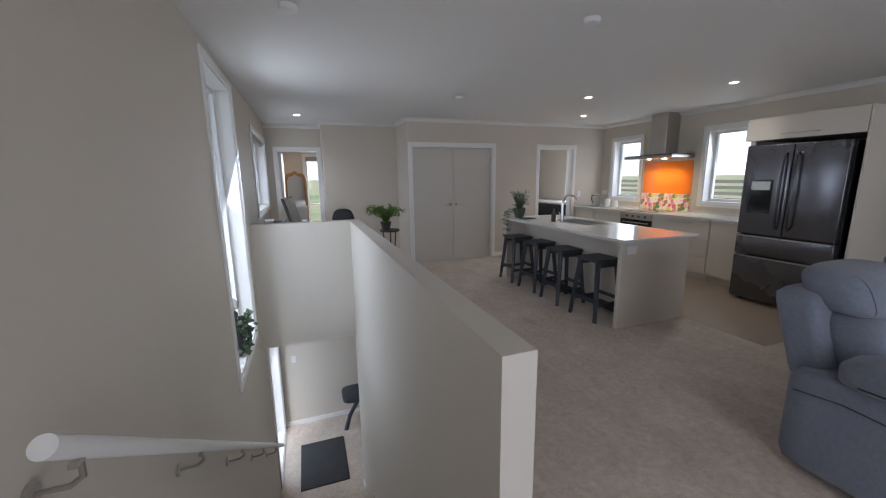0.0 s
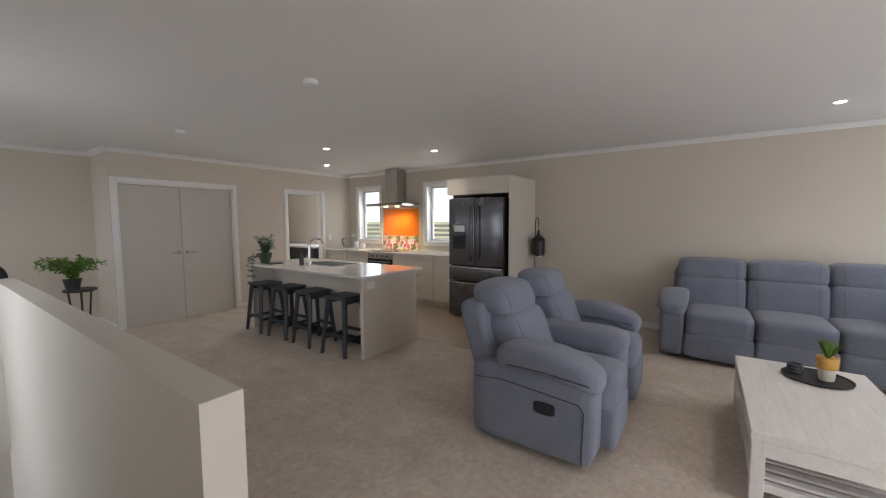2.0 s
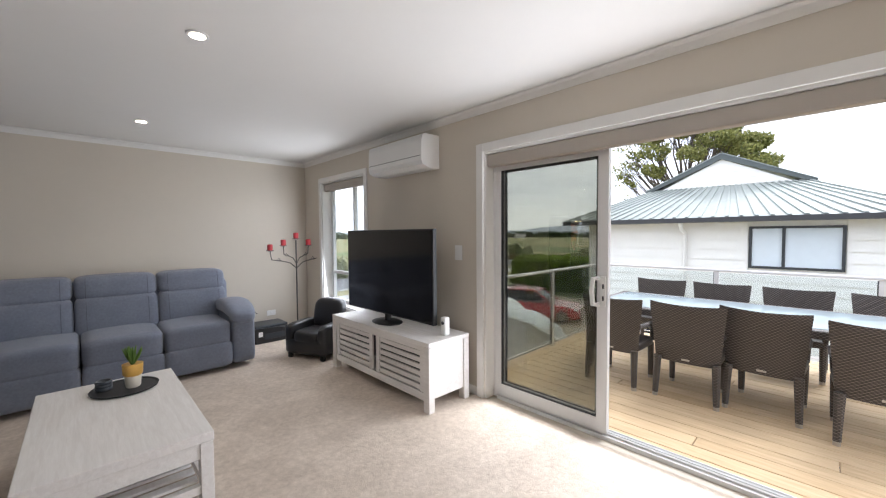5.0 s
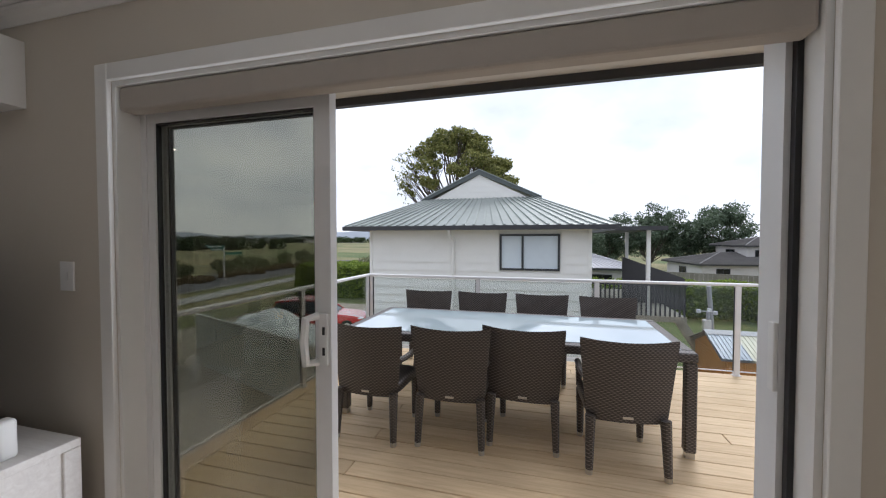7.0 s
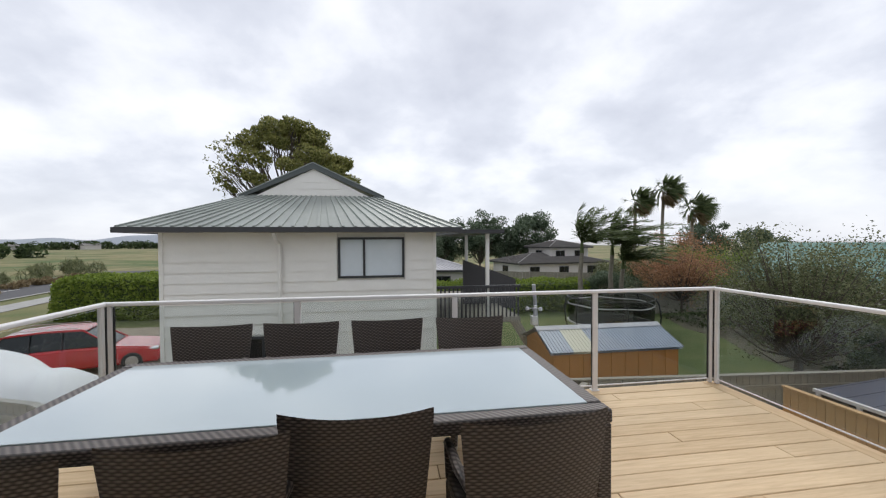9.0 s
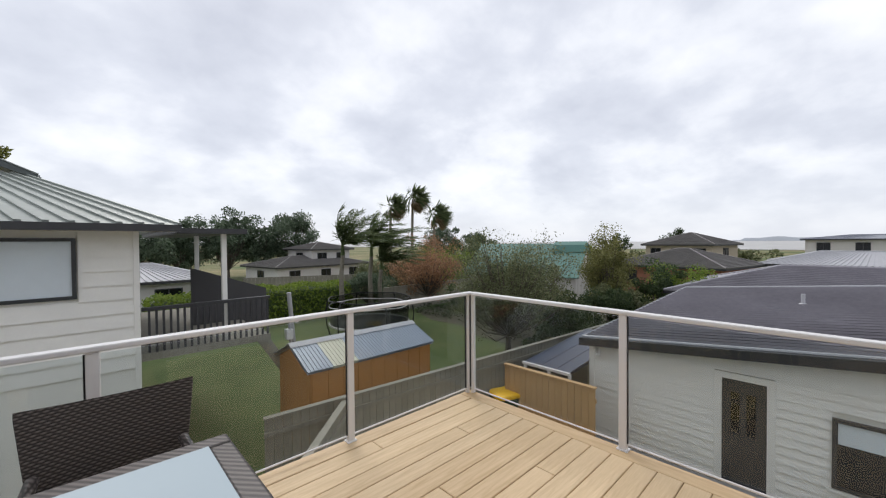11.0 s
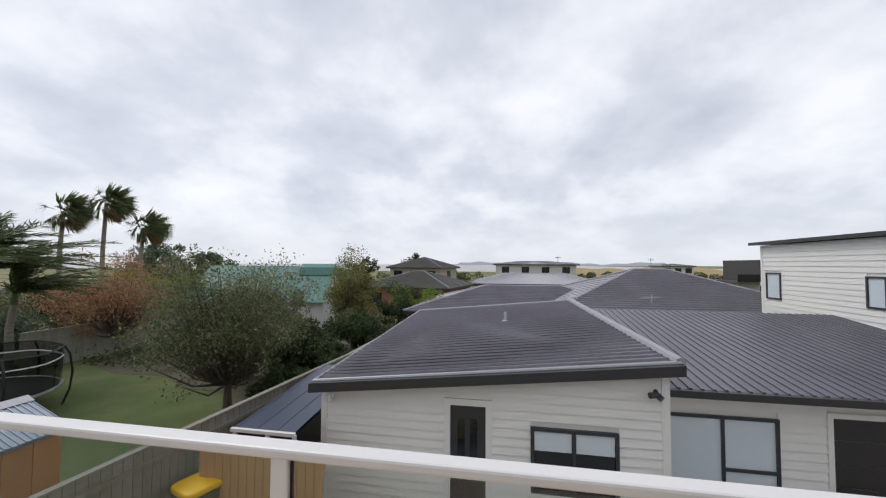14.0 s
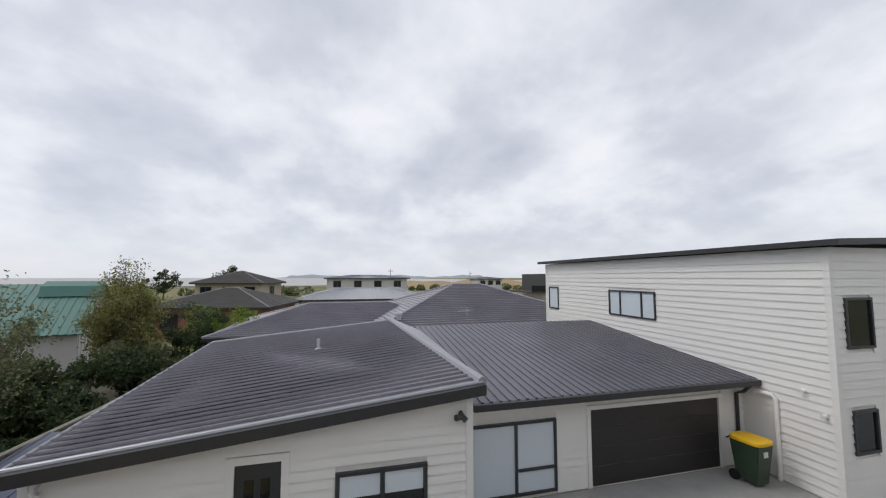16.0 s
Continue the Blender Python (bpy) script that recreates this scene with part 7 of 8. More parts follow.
for i in range(2):
    y = D0 + 0.14 + i * 0.24
    part("door_light", bevelled(WX + 0.013, y, -2.35, WX + 0.02, y + 0.14, DTZ - 0.25, 0.003, 1), CARGLASS, dr)
    part("door_panel", bevelled(WX + 0.013, y, G + 0.25, WX + 0.022, y + 0.14, -2.5, 0.004, 1), ALU_D, dr)
house_window(gh, "y", WX, 1, Wn0, Wn1, Wz0, Wz1, ((Wn0 + Wn1) / 2,), pane=CARGLASS)
for y in (Wn0 + 0.07, (Wn0 + Wn1) / 2 + 0.04):
    part("blind", boxes((WX + 0.031, y, -2.02, WX + 0.035, y + 0.66, Wz1 - 0.07)), FROSTW, gh)
part("window_sill", boxes((WX, Wn0 - 0.06, Wz0 - 0.05, WX + 0.10, Wn1 + 0.06, Wz0 - 0.003)), CLADW, gh)
for i, (y, z) in enumerate(((-7.42, -1.28), (-1.32, -0.82))):
    b = bmesh.new()
    rod(b, (WX + 0.03, y, z), (WX + 0.14, y, z - 0.03), 0.05, 0.04)
    rod(b, (WX + 0.14, y, z - 0.03), (WX + 0.2, y + 0.05, z - 0.08), 0.05, 0.055)
    if i:
        rod(b, (WX + 0.14, y, z - 0.03), (WX + 0.2, y - 0.14, z - 0.02), 0.05, 0.055)
    part("security_lamp", b, ALU_D if i else WHITEP, gh, smooth=40)
GX, GY1 = -10.40, 7.2
part("garage_wall", boxes((GX - 6.6, WY1 - 0.5, G, GX, GY1, -1.05)), CLADW, gh)
gd0, gd1, gdt = 2.40, 6.32, -1.58
gw0, gw1, gwb, gwt = -0.66, 1.47, -3.3, -1.68
clad(gh, "y", GX, 1, WY1 + 0.05, GY1, G + 0.05, -1.08, CLADW, 0.18, lap=0.055, holes=[(gd0 - 0.1, gd1 + 0.1, G, gdt + 0.1), (gw0, gw1, gwb, gwt)])
part("garage_door_surround", boxes((GX, gd0 - 0.1, G, GX + 0.06, gd0, gdt + 0.1), (GX, gd1, G, GX + 0.06, gd1 + 0.1, gdt + 0.1), (GX, gd0, gdt, GX + 0.06, gd1, gdt + 0.1)), CLADW, gh)
gdoor = thing("garage_door", "dark brown sectional garage door", "garage door")
pm = to_mesh("panel", bevelled(0, 0, 0, 0.03, gd1 - gd0, 0.447, 0.006, 1), plain("garage_door_dark", (0.032, 0.028, 0.027), 0.45, vary=0.06))
for i in range(4):
    piece("panel", pm, gdoor, pose(GX - 0.02, gd0, G + 0.03 + i * 0.45))
house_window(gh, "y", GX, 1, gw0, gw1, gwb, gwt, (0.45,), hsplit=((0.5, 1.42, -2.75),))
gel, ger = Vector((-9.95, -0.72, -1.06)), Vector((-9.95, GY1 - 0.02, -1.06))
grl, grr = Vector((-17.0, -0.72, -0.30)), Vector((-17.0, GY1 - 0.02, -0.30))
slope_roof(gh, [gel, ger, grr, grl], IRON_DK, "up", 0.21, 0.028)
part("garage_gutter", boxes((-9.95, -0.72, -1.20, -9.84, GY1 - 0.03, -1.06)), FASCIA, gh)
part("garage_soffit", boxes((GX, WY1 + 0.05, -1.17, -9.951, GY1 - 0.03, -1.14)), SOFFIT, gh)
b = bmesh.new()
tube(b, [(-9.9, GY1 - 0.35, -1.2), (-10.1, GY1 - 0.32, -1.4), (GX + 0.09, GY1 - 0.3, -1.5), (GX + 0.09, GY1 - 0.3, G)], 0.045, 8)
part("downpipe", b, FASCIA, gh, smooth=40)

blk = thing("tall_house_block", "two-storey off-white weatherboard house block with dark roof edge", "house")
BX0, BX1, BZ = -20.6, -8.28, 2.30
part("wall", boxes((BX0, GY1, G, BX1, GY1 + 9, BZ)), CLADW, blk)
holes = [(-20.3, -19.4, 0.0, 1.12), (-15.6, -13.2, 0.10, 1.10)]
clad(blk, "x", GY1, -1, BX0, BX1, G + 0.05, BZ, CLADW, 0.19, holes=holes, lap=0.04)
clad(blk, "y", BX1, 1, GY1, GY1 + 9, G + 0.05, BZ, CLADW, 0.19, holes=[(GY1 + 0.35, GY1 + 1.25, 0.0, 1.15), (GY1 + 0.35, GY1 + 1.15, -2.3, -1.35)], lap=0.04)
part("corner_board", boxes((BX1 - 0.09, GY1 - 0.045, G, BX1 + 0.045, GY1 + 0.09, BZ - 0.01)), CLADW, blk)
part("corner_board", boxes((BX0 - 0.045, GY1 - 0.045, G, BX0 + 0.09, GY1 + 0.09, BZ - 0.01)), CLADW, blk)
house_window(blk, "x", GY1, -1, *holes[0], (), pane=FROSTW)
house_window(blk, "x", GY1, -1, *holes[1], (-14.95, -13.85), pane=FROSTW)
house_window(blk, "y", BX1, 1, GY1 + 0.35, GY1 + 1.25, 0.0, 1.15, (), pane=CARGLASS)
house_window(blk, "y", BX1, 1, GY1 + 0.35, GY1 + 1.15, -2.3, -1.35, (), pane=CARGLASS)
part("roof", prism([(GY1 - 0.32, BZ + 0.02), (GY1 - 0.32, BZ + 0.15), (GY1 + 9.3, BZ + 0.5), (GY1 + 9.3, BZ + 0.37)], "x", BX0 - 0.4, BX1 + 0.4), FASCIA, blk)
b = bmesh.new()
tube(b, [(-10.0, GY1 - 0.08, -1.35), (-9.55, GY1 - 0.08, -1.35), (-9.5, GY1 - 0.08, -1.42), (-9.5, GY1 - 0.08, G)], 0.055, 10)
part("downpipe", b, CLADW, blk, smooth=40)
for x, z in ((-8.9, -1.05), (-8.5, -1.5)):
    b = bmesh.new()
    rod(b, (x, GY1 - 0.03, z), (x, GY1 - 0.14, z - 0.02), 0.05)
    part("wall_lamp", b, WHITEP, blk)


def wheelie_bin(x, y, turn):
    w = thing("wheelie_bin", "dark green wheelie bin with yellow lid", "bin", pose(x, y, G + 0.02, 0, 0, turn), "wheelie bins")
    b = bmesh.new()
    vs = [b.verts.new(p) for p in ((-0.21, -0.24, 0.04), (0.21, -0.24, 0.04), (0.21, 0.24, 0.1), (-0.21, 0.24, 0.1), (-0.28, -0.34, 0.98), (0.28, -0.34, 0.98), (0.28, 0.32, 0.98), (-0.28, 0.32, 0.98))]
    for f in ((0, 3, 2, 1), (4, 5, 6, 7), (0, 1, 5, 4), (1, 2, 6, 5), (2, 3, 7, 6), (3, 0, 4, 7)):
        b.faces.new([vs[i] for i in f])
    bmesh.ops.bevel(b, geom=b.edges[:], offset=0.02, segments=2, affect="EDGES")
    part("bin_body", b, BINB, w)
    lid = soft(-0.31, -0.38, 0.96, 0.31, 0.36, 1.09, 5)
    part("lid", lid, BINL, w, "yellow hinged lid", True)
    b = bmesh.new()
    rod(b, (-0.25, 0.40, 0.95), (0.25, 0.40, 0.95), 0.018)
    part("handle", b, BINB, w)
    for s in (-1, 1):
        b = bmesh.new()
        rod(b, (s * 0.20, 0.26, 0.12), (s * 0.26, 0.26, 0.12), 0.12, seg=18)
        part("wheel", b, RUBBER, w)
    part("label_sticker", boxes((-0.08, -0.345, 0.72, 0.06, -0.325, 0.84)), WHITEP, w)


wheelie_bin(-7.35, -9.05, 70)
wheelie_bin(-9.6, 6.35, 95)


# ---- fences and sheds ----
def fence(label, a, b_, h, mat, pale=0.145, rails=True, cap=True, z=G, seed=3):
    f = thing("fence", label, "fence")
    a, b_ = Vector((*a, z)), Vector((*b_, z))
    d = (b_ - a)
    ang = math.degrees(math.atan2(d.y, d.x))
    n = int(d.length / pale)
    me = to_mesh("paling", bevelled(0, -0.01, 0, pale - 0.006, 0.01, h, 0.003, 1), mat)
    r = random.Random(seed)
    for i in range(n):
        p = a + d * (i / n)
        piece("paling", me, f, pose(p.x, p.y, p.z + r.uniform(-0.015, 0.01), 0, 0, ang))
    for zz in (0.35, h - 0.3):
        bm = boxes((0, 0.012, zz, d.length, 0.055, zz + 0.08), )
        ob = part("rail", bm, mat, f)
        ob.matrix_local = pose(a.x, a.y, a.z, 0, 0, ang)
    if cap:
        ob = part("cap", boxes((0, -0.05, h + 0.002, d.length, 0.07, h + 0.035)), mat, f)
        ob.matrix_local = pose(a.x, a.y, a.z, 0, 0, ang)
    return f


fence("weathered grey paling fence with a flat cap", (-13.5, -9.1), (-2.0, -10.1), 1.8, GREYW, 0.15)
fence("weathered grey paling fence continuing behind the garden", (-24.0, -9.0), (-13.5, -9.1), 1.8, GREYW, 0.15, seed=5)
fence("new orange-brown timber fence panel", (-7.42, -9.15), (-7.45, -6.85), 1.72, NEWW, 0.15, seed=7)
fence("weathered grey fence below the deck", (-3.4, -9.9), (-1.5, -8.0), 1.75, GREYW, 0.15, seed=9)
fence("pale grey timber fence beside the front yard", (7.0, -10.2), (13.5, -12.6), 1.9, PALEW, 0.16, seed=11)
fence("pale grey timber fence beside the deck", (5.2, -9.0), (7.0, -10.2), 1.9, PALEW, 0.16, seed=13)
fence("dark weathered garden fence", (-14.4, -24.6), (-24.5, -25.0), 1.7, GREYW, 0.16, seed=15)
fence("brown timber fence behind the back hedge", (-9.0, -36.4), (-19.0, -31.8), 2.0, GREYW, 0.3, seed=17)

shed = thing("garden_shed", "orange-brown stained timber shed with corrugated roof", "shed", pose(0, 0, 0))
SX0, SX1, SY0, SY1, SZ = -6.93, -3.32, -13.2, -11.30, -1.40
part("wall", boxes((SX0 + 0.06, SY0 + 0.05, G, SX1 - 0.06, SY1 - 0.06, SZ - 0.02)), SHEDW, shed)
pm = to_mesh("wall_panel", bevelled(0, 0, 0, 0.375, 0.02, SZ - G - 0.02, 0.004, 1), SHEDW)
for i in range(9):
    piece("wall_panel", pm, shed, pose(SX0 + 0.08 + i * 0.383, SY1 - 0.058, G))
for i in range(4):
    piece("wall_panel", pm, shed, pose(SX1 - 0.058, SY0 + 0.1 + i * 0.42, G, 0, 0, 90))
mids = (SY0 + SY1) / 2
part("gable", prism([(SY0 + 0.06, SZ - 0.02), (SY1 - 0.06, SZ - 0.02), (mids, SZ + 0.36)], "x", SX0 + 0.07, SX1 - 0.07), SHEDW, shed)
for k, (a, b_, m_) in enumerate(((SX0, -4.52, IRON_SH), (-4.52, -3.88, CLEARSH), (-3.88, SX1 + 0.05, IRON_SH))):
    slope_roof(shed, [(a, SY1 + 0.05, SZ), (b_, SY1 + 0.05, SZ), (b_, mids, SZ + 0.42), (a, mids, SZ + 0.42)], m_, "up", 0.085, 0.018, "roof_sheet")
slope_roof(shed, [(SX0, SY0 - 0.05, SZ), (SX1 + 0.05, SY0 - 0.05, SZ), (SX1 + 0.05, mids, SZ + 0.42), (SX0, mids, SZ + 0.42)], IRON_SH, "up", 0.085, 0.018, "roof_sheet")
part("ridge_cap", prism([(mids - 0.16, SZ + 0.38), (mids, SZ + 0.46), (mids + 0.16, SZ + 0.38), (mids, SZ + 0.44)], "x", SX0 - 0.02, SX1 + 0.07), LIGHTROOF, shed)

lt = thing("lean_to", "low lean-to with dark blue glass roof and white frame", "lean-to", pose(0, 0, 0))
slope_roof(lt, [(-8.0, -7.75, -1.72), (-8.0, -9.0, -1.72), (-11.6, -9.0, -1.45), (-11.6, -7.75, -1.45)], plain("tinted_roof_sheet", (0.05, 0.06, 0.10), 0.3, vary=0.1, scale=1), "up", 0.4, 0.012)
part("edge", boxes((-8.05, -9.03, -1.76, -7.98, -7.72, -1.70)), PVC, lt)
for x, y in ((-8.05, -7.76), (-8.05, -8.98), (-8.05, -8.3), (-9.6, -7.74)):
    part("post", boxes((x, y, G, x + 0.06, y + 0.06, -1.74)), PVC, lt)
part("wall", boxes((-11.5, -8.98, G, -8.1, -8.95, -1.8)), ALU_D, lt)


# ---- vehicles ----
def car(label, m, paint, L=4.6, Wd=1.82, Hh=1.62, wagon=True, mirror=True, name="car"):
    """Front toward +x."""
    c = thing(name, label, "car", m)
    low = [(-L / 2, 0.35), (-L / 2 + 0.04, 0.85), (-L / 2 + 0.12, 0.98), (-0.3, 1.0), (0.95, 0.97), (L / 2 - 0.45, 0.84), (L / 2 - 0.05, 0.68), (L / 2, 0.45), (L / 2 - 0.06, 0.24), (-L / 2 + 0.1, 0.24)]
    b = prism(low, "y", -Wd / 2, Wd / 2)
    bmesh.ops.bevel(b, geom=[e for e in b.edges], offset=0.07, segments=3, affect="EDGES")
    part("body", b, paint, c, smooth=50)
    back = -L / 2 + (0.15 if wagon else 0.5)
    cab = [(back, 0.97), (back + 0.30, Hh - 0.10), (-0.9, Hh - 0.02), (0.1, Hh - 0.05), (1.0, 0.96)]
    b = bmesh.new()
    loops = []
    for s in (-1, 1):
        loops.append([b.verts.new((x, s * (Wd / 2 - 0.08 - 0.24 * (z - 0.97) / (Hh - 0.97)), z)) for x, z in cab])
    b.faces.new(loops[0])
    b.faces.new(loops[1][::-1])
    for i in range(5):
        j = (i + 1) % 5
        b.faces.new((loops[0][i], loops[0][j], loops[1][j], loops[1][i]))
    bmesh.ops.recalc_face_normals(b, faces=b.faces[:])
    bmesh.ops.bevel(b, geom=b.edges[:], offset=0.05, segments=2, affect="EDGES")
    part("cabin_glass", b, CARGLASS, c, "dark glass all round the cabin", 50)
    wr = Wd / 2 - 0.30
    roof = [(back + 0.26, Hh - 0.16), (back + 0.33, Hh - 0.06), (-0.9, Hh + 0.01), (0.1, Hh - 0.02), (0.22, Hh - 0.09)]
    b = prism(roof + [(0.1, Hh - 0.09), (-0.9, Hh - 0.06), (back + 0.36, Hh - 0.12)], "y", -wr - 0.05, wr + 0.05)
    bmesh.ops.bevel(b, geom=b.edges[:], offset=0.025, segments=2, affect="EDGES")
    part("roof", b, paint, c, smooth=50)
    for s in (-1, 1):
        for x0, x1 in ((0.14, 1.02), (-0.45, -0.42), (-1.3, -1.27), (back + 0.3, back - 0.02)):
            b = bmesh.new()
            tube(b, [(x0, s * (wr + 0.05), Hh - 0.08), (x1, s * (Wd / 2 - 0.07), 0.96)], 0.026, 6)
            part("pillar", b, paint if x0 in (0.14,) or x1 < -1.5 else BLACKP, c)
        if mirror:
            part("mirror", soft(0.62, s * (Wd / 2 + 0.1) - 0.1, 0.98, 0.78, s * (Wd / 2 + 0.1) + 0.1, 1.13, 4, 4), paint, c, smooth=True)
            b = bmesh.new()
            tube(b, [(back + 0.5, s * wr, Hh + 0.0), (back + 0.6, s * wr, Hh + 0.05), (-0.1, s * wr, Hh + 0.04), (0.0, s * wr, Hh - 0.01)], 0.016, 6)
            part("roof_rail", b, STEEL, c)
        part("headlight", soft(L / 2 - 0.45, s * (Wd / 2 - 0.2) - 0.16, 0.66, L / 2 - 0.08, s * (Wd / 2 - 0.2) + 0.16, 0.78, 4, 4), CHROME, c, smooth=True)
        for x in (-L / 2 + 0.85, L / 2 - 0.9):
            b = bmesh.new()
            rod(b, (x, s * (Wd / 2 - 0.20), 0.33), (x, s * (Wd / 2 + 0.01), 0.33), 0.33, seg=24)
            w = part("wheel", b, RUBBER, c, smooth=40)
            b = bmesh.new()
            rod(b, (x, s * (Wd / 2 + 0.011), 0.33), (x, s * (Wd / 2 + 0.025), 0.33), 0.2, 0.19, seg=18)
            part("rim", b, STEEL, w, smooth=40)
    return c


car("glossy red station wagon parked in the front yard", pose(12.0, -18.55, G + 0.016, 0, 0, 198), REDCAR, 4.9, 1.88, 1.66)
car("pale yellow hatchback parked below the deck", pose(-5.25, -6.7, G + 0.02, 0, 0, 98), YELCAR, 3.9, 1.66, 1.34, False, False)

cov = thing("covered_boat", "white tarpaulin draped over a boat beside the fence", "covered boat", pose(10.6, -13.9, G, 0, 0, 160))
b = bmesh.new()
bmesh.ops.create_grid(b, x_segments=40, y_segments=24, size=1.0)
for v in b.verts:
    u, w = v.co.x, v.co.y
    ridge = 1.75 * (1 - 0.35 * (u + 0.2) ** 2 - 0.08 * math.sin(u * 7))
    z = ridge * (1 - abs(w) ** 2.6) + 0.08 * math.sin(u * 15 + w * 4) * (abs(w)) + 0.05
    v.co = Vector((u * 3.1, w * 1.35, max(0.03, z * (1 - max(0, abs(u) - 0.85) * 5))))
part("cover", b, TARP, cov, smooth=True)

sg = thing("street_sign", "white street sign post with three green name blades", "street sign", pose(37.0, -37.2, G))
b = bmesh.new()
rod(b, (0, 0, 0), (0, 0, 4.0), 0.06)
part("post", b, WHITEP, sg)
for i, (z, a, ln) in enumerate(((3.85, 28, 1.9), (3.5, 20, 1.5), (3.05, -150, 1.9))):
    bl = part("blade", boxes((0.05, -0.02, z - 0.13, ln, 0.02, z + 0.13)), SIGN_G, sg)
    bl.rotation_euler = (0, 0, radians(a))
    part("lettering", boxes((0.2, 0.021, z - 0.05, ln - 0.2, 0.026, z + 0.05)), WHITEP, bl)

ws = thing("weather_station", "white weather station on a slim garden pole", "weather station", pose(-4.3, -14.6, G))
b = bmesh.new()
rod(b, (0, 0, 0), (0.1, 0, 2.5), 0.045)
part("pole", b, LIGHTROOF, ws)
part("sensor_box", bevelled(0.0, -0.15, 1.95, 0.2, 0.05, 2.25, 0.02), WHITEP, ws)
b = bmesh.new()
for a in (0, 2.09, 4.19):
    rod(b, (0.1, 0, 2.52), (0.1 + 0.25 * math.cos(a), 0.25 * math.sin(a), 2.52), 0.012)
    rod(b, (0.1 + 0.25 * math.cos(a), 0.25 * math.sin(a), 2.47), (0.1 + 0.25 * math.cos(a), 0.25 * math.sin(a), 2.57), 0.06)
part("wind_cups", b, WHITEP, ws)
lp = thing("leaning_post", "grey leaning garden post", "post", pose(-5.0, -16.0, G, 0, 7, 30))
b = bmesh.new()
rod(b, (0, 0, 0), (0, 0, 3.2), 0.07)
part("post", b, LIGHTROOF, lp)

tm = thing("trampoline", "round black trampoline with safety net and pale padded ring", "trampoline", pose(-10.5, -20.15, G))
TR = 2.0
b = bmesh.new()
lathe(b, [(TR, 0.66), (TR, 0.72), (0.02, 0.70)], seg=36)
part("mat", b, RUBBER, tm)
n = 36
for nm, rad, zz, rr, mt in (("net_ring", TR + 0.02, 1.62, 0.024, PVC), ("net_edge", TR + 0.05, 1.95, 0.025, BLACKP), ("frame_ring", TR + 0.02, 0.70, 0.05, STEEL)):
    b = bmesh.new()
    tube(b, [(rad * math.cos(6.2832 * i / n), rad * math.sin(6.2832 * i / n), zz + (0.025 * math.sin(i * 1.05) if zz > 1 else 0)) for i in range(n + 1)], rr, 6)
    part(nm, b, mt, tm, smooth=40)
for i in range(6):
    a = i * 1.0472 + 0.3
    b = bmesh.new()
    tube(b, [((TR + q) * math.cos(a), (TR + q) * math.sin(a), z) for q, z in ((0.05, 0), (0.22, 0.5), (0.28, 1.1), (0.2, 1.7), (0.05, 1.98))], 0.035, 6)
    part("pole", b, BLACKP, tm, smooth=40)
b = bmesh.new()
rod(b, (0, 0, 0.72), (0, 0, 1.95), TR, TR + 0.04, 30)
bmesh.ops.delete(b, geom=[f for f in b.faces if len(f.verts) > 4], context="FACES_ONLY")
part("net", b, glass("net_mesh", (0.40, 0.42, 0.42)), tm)


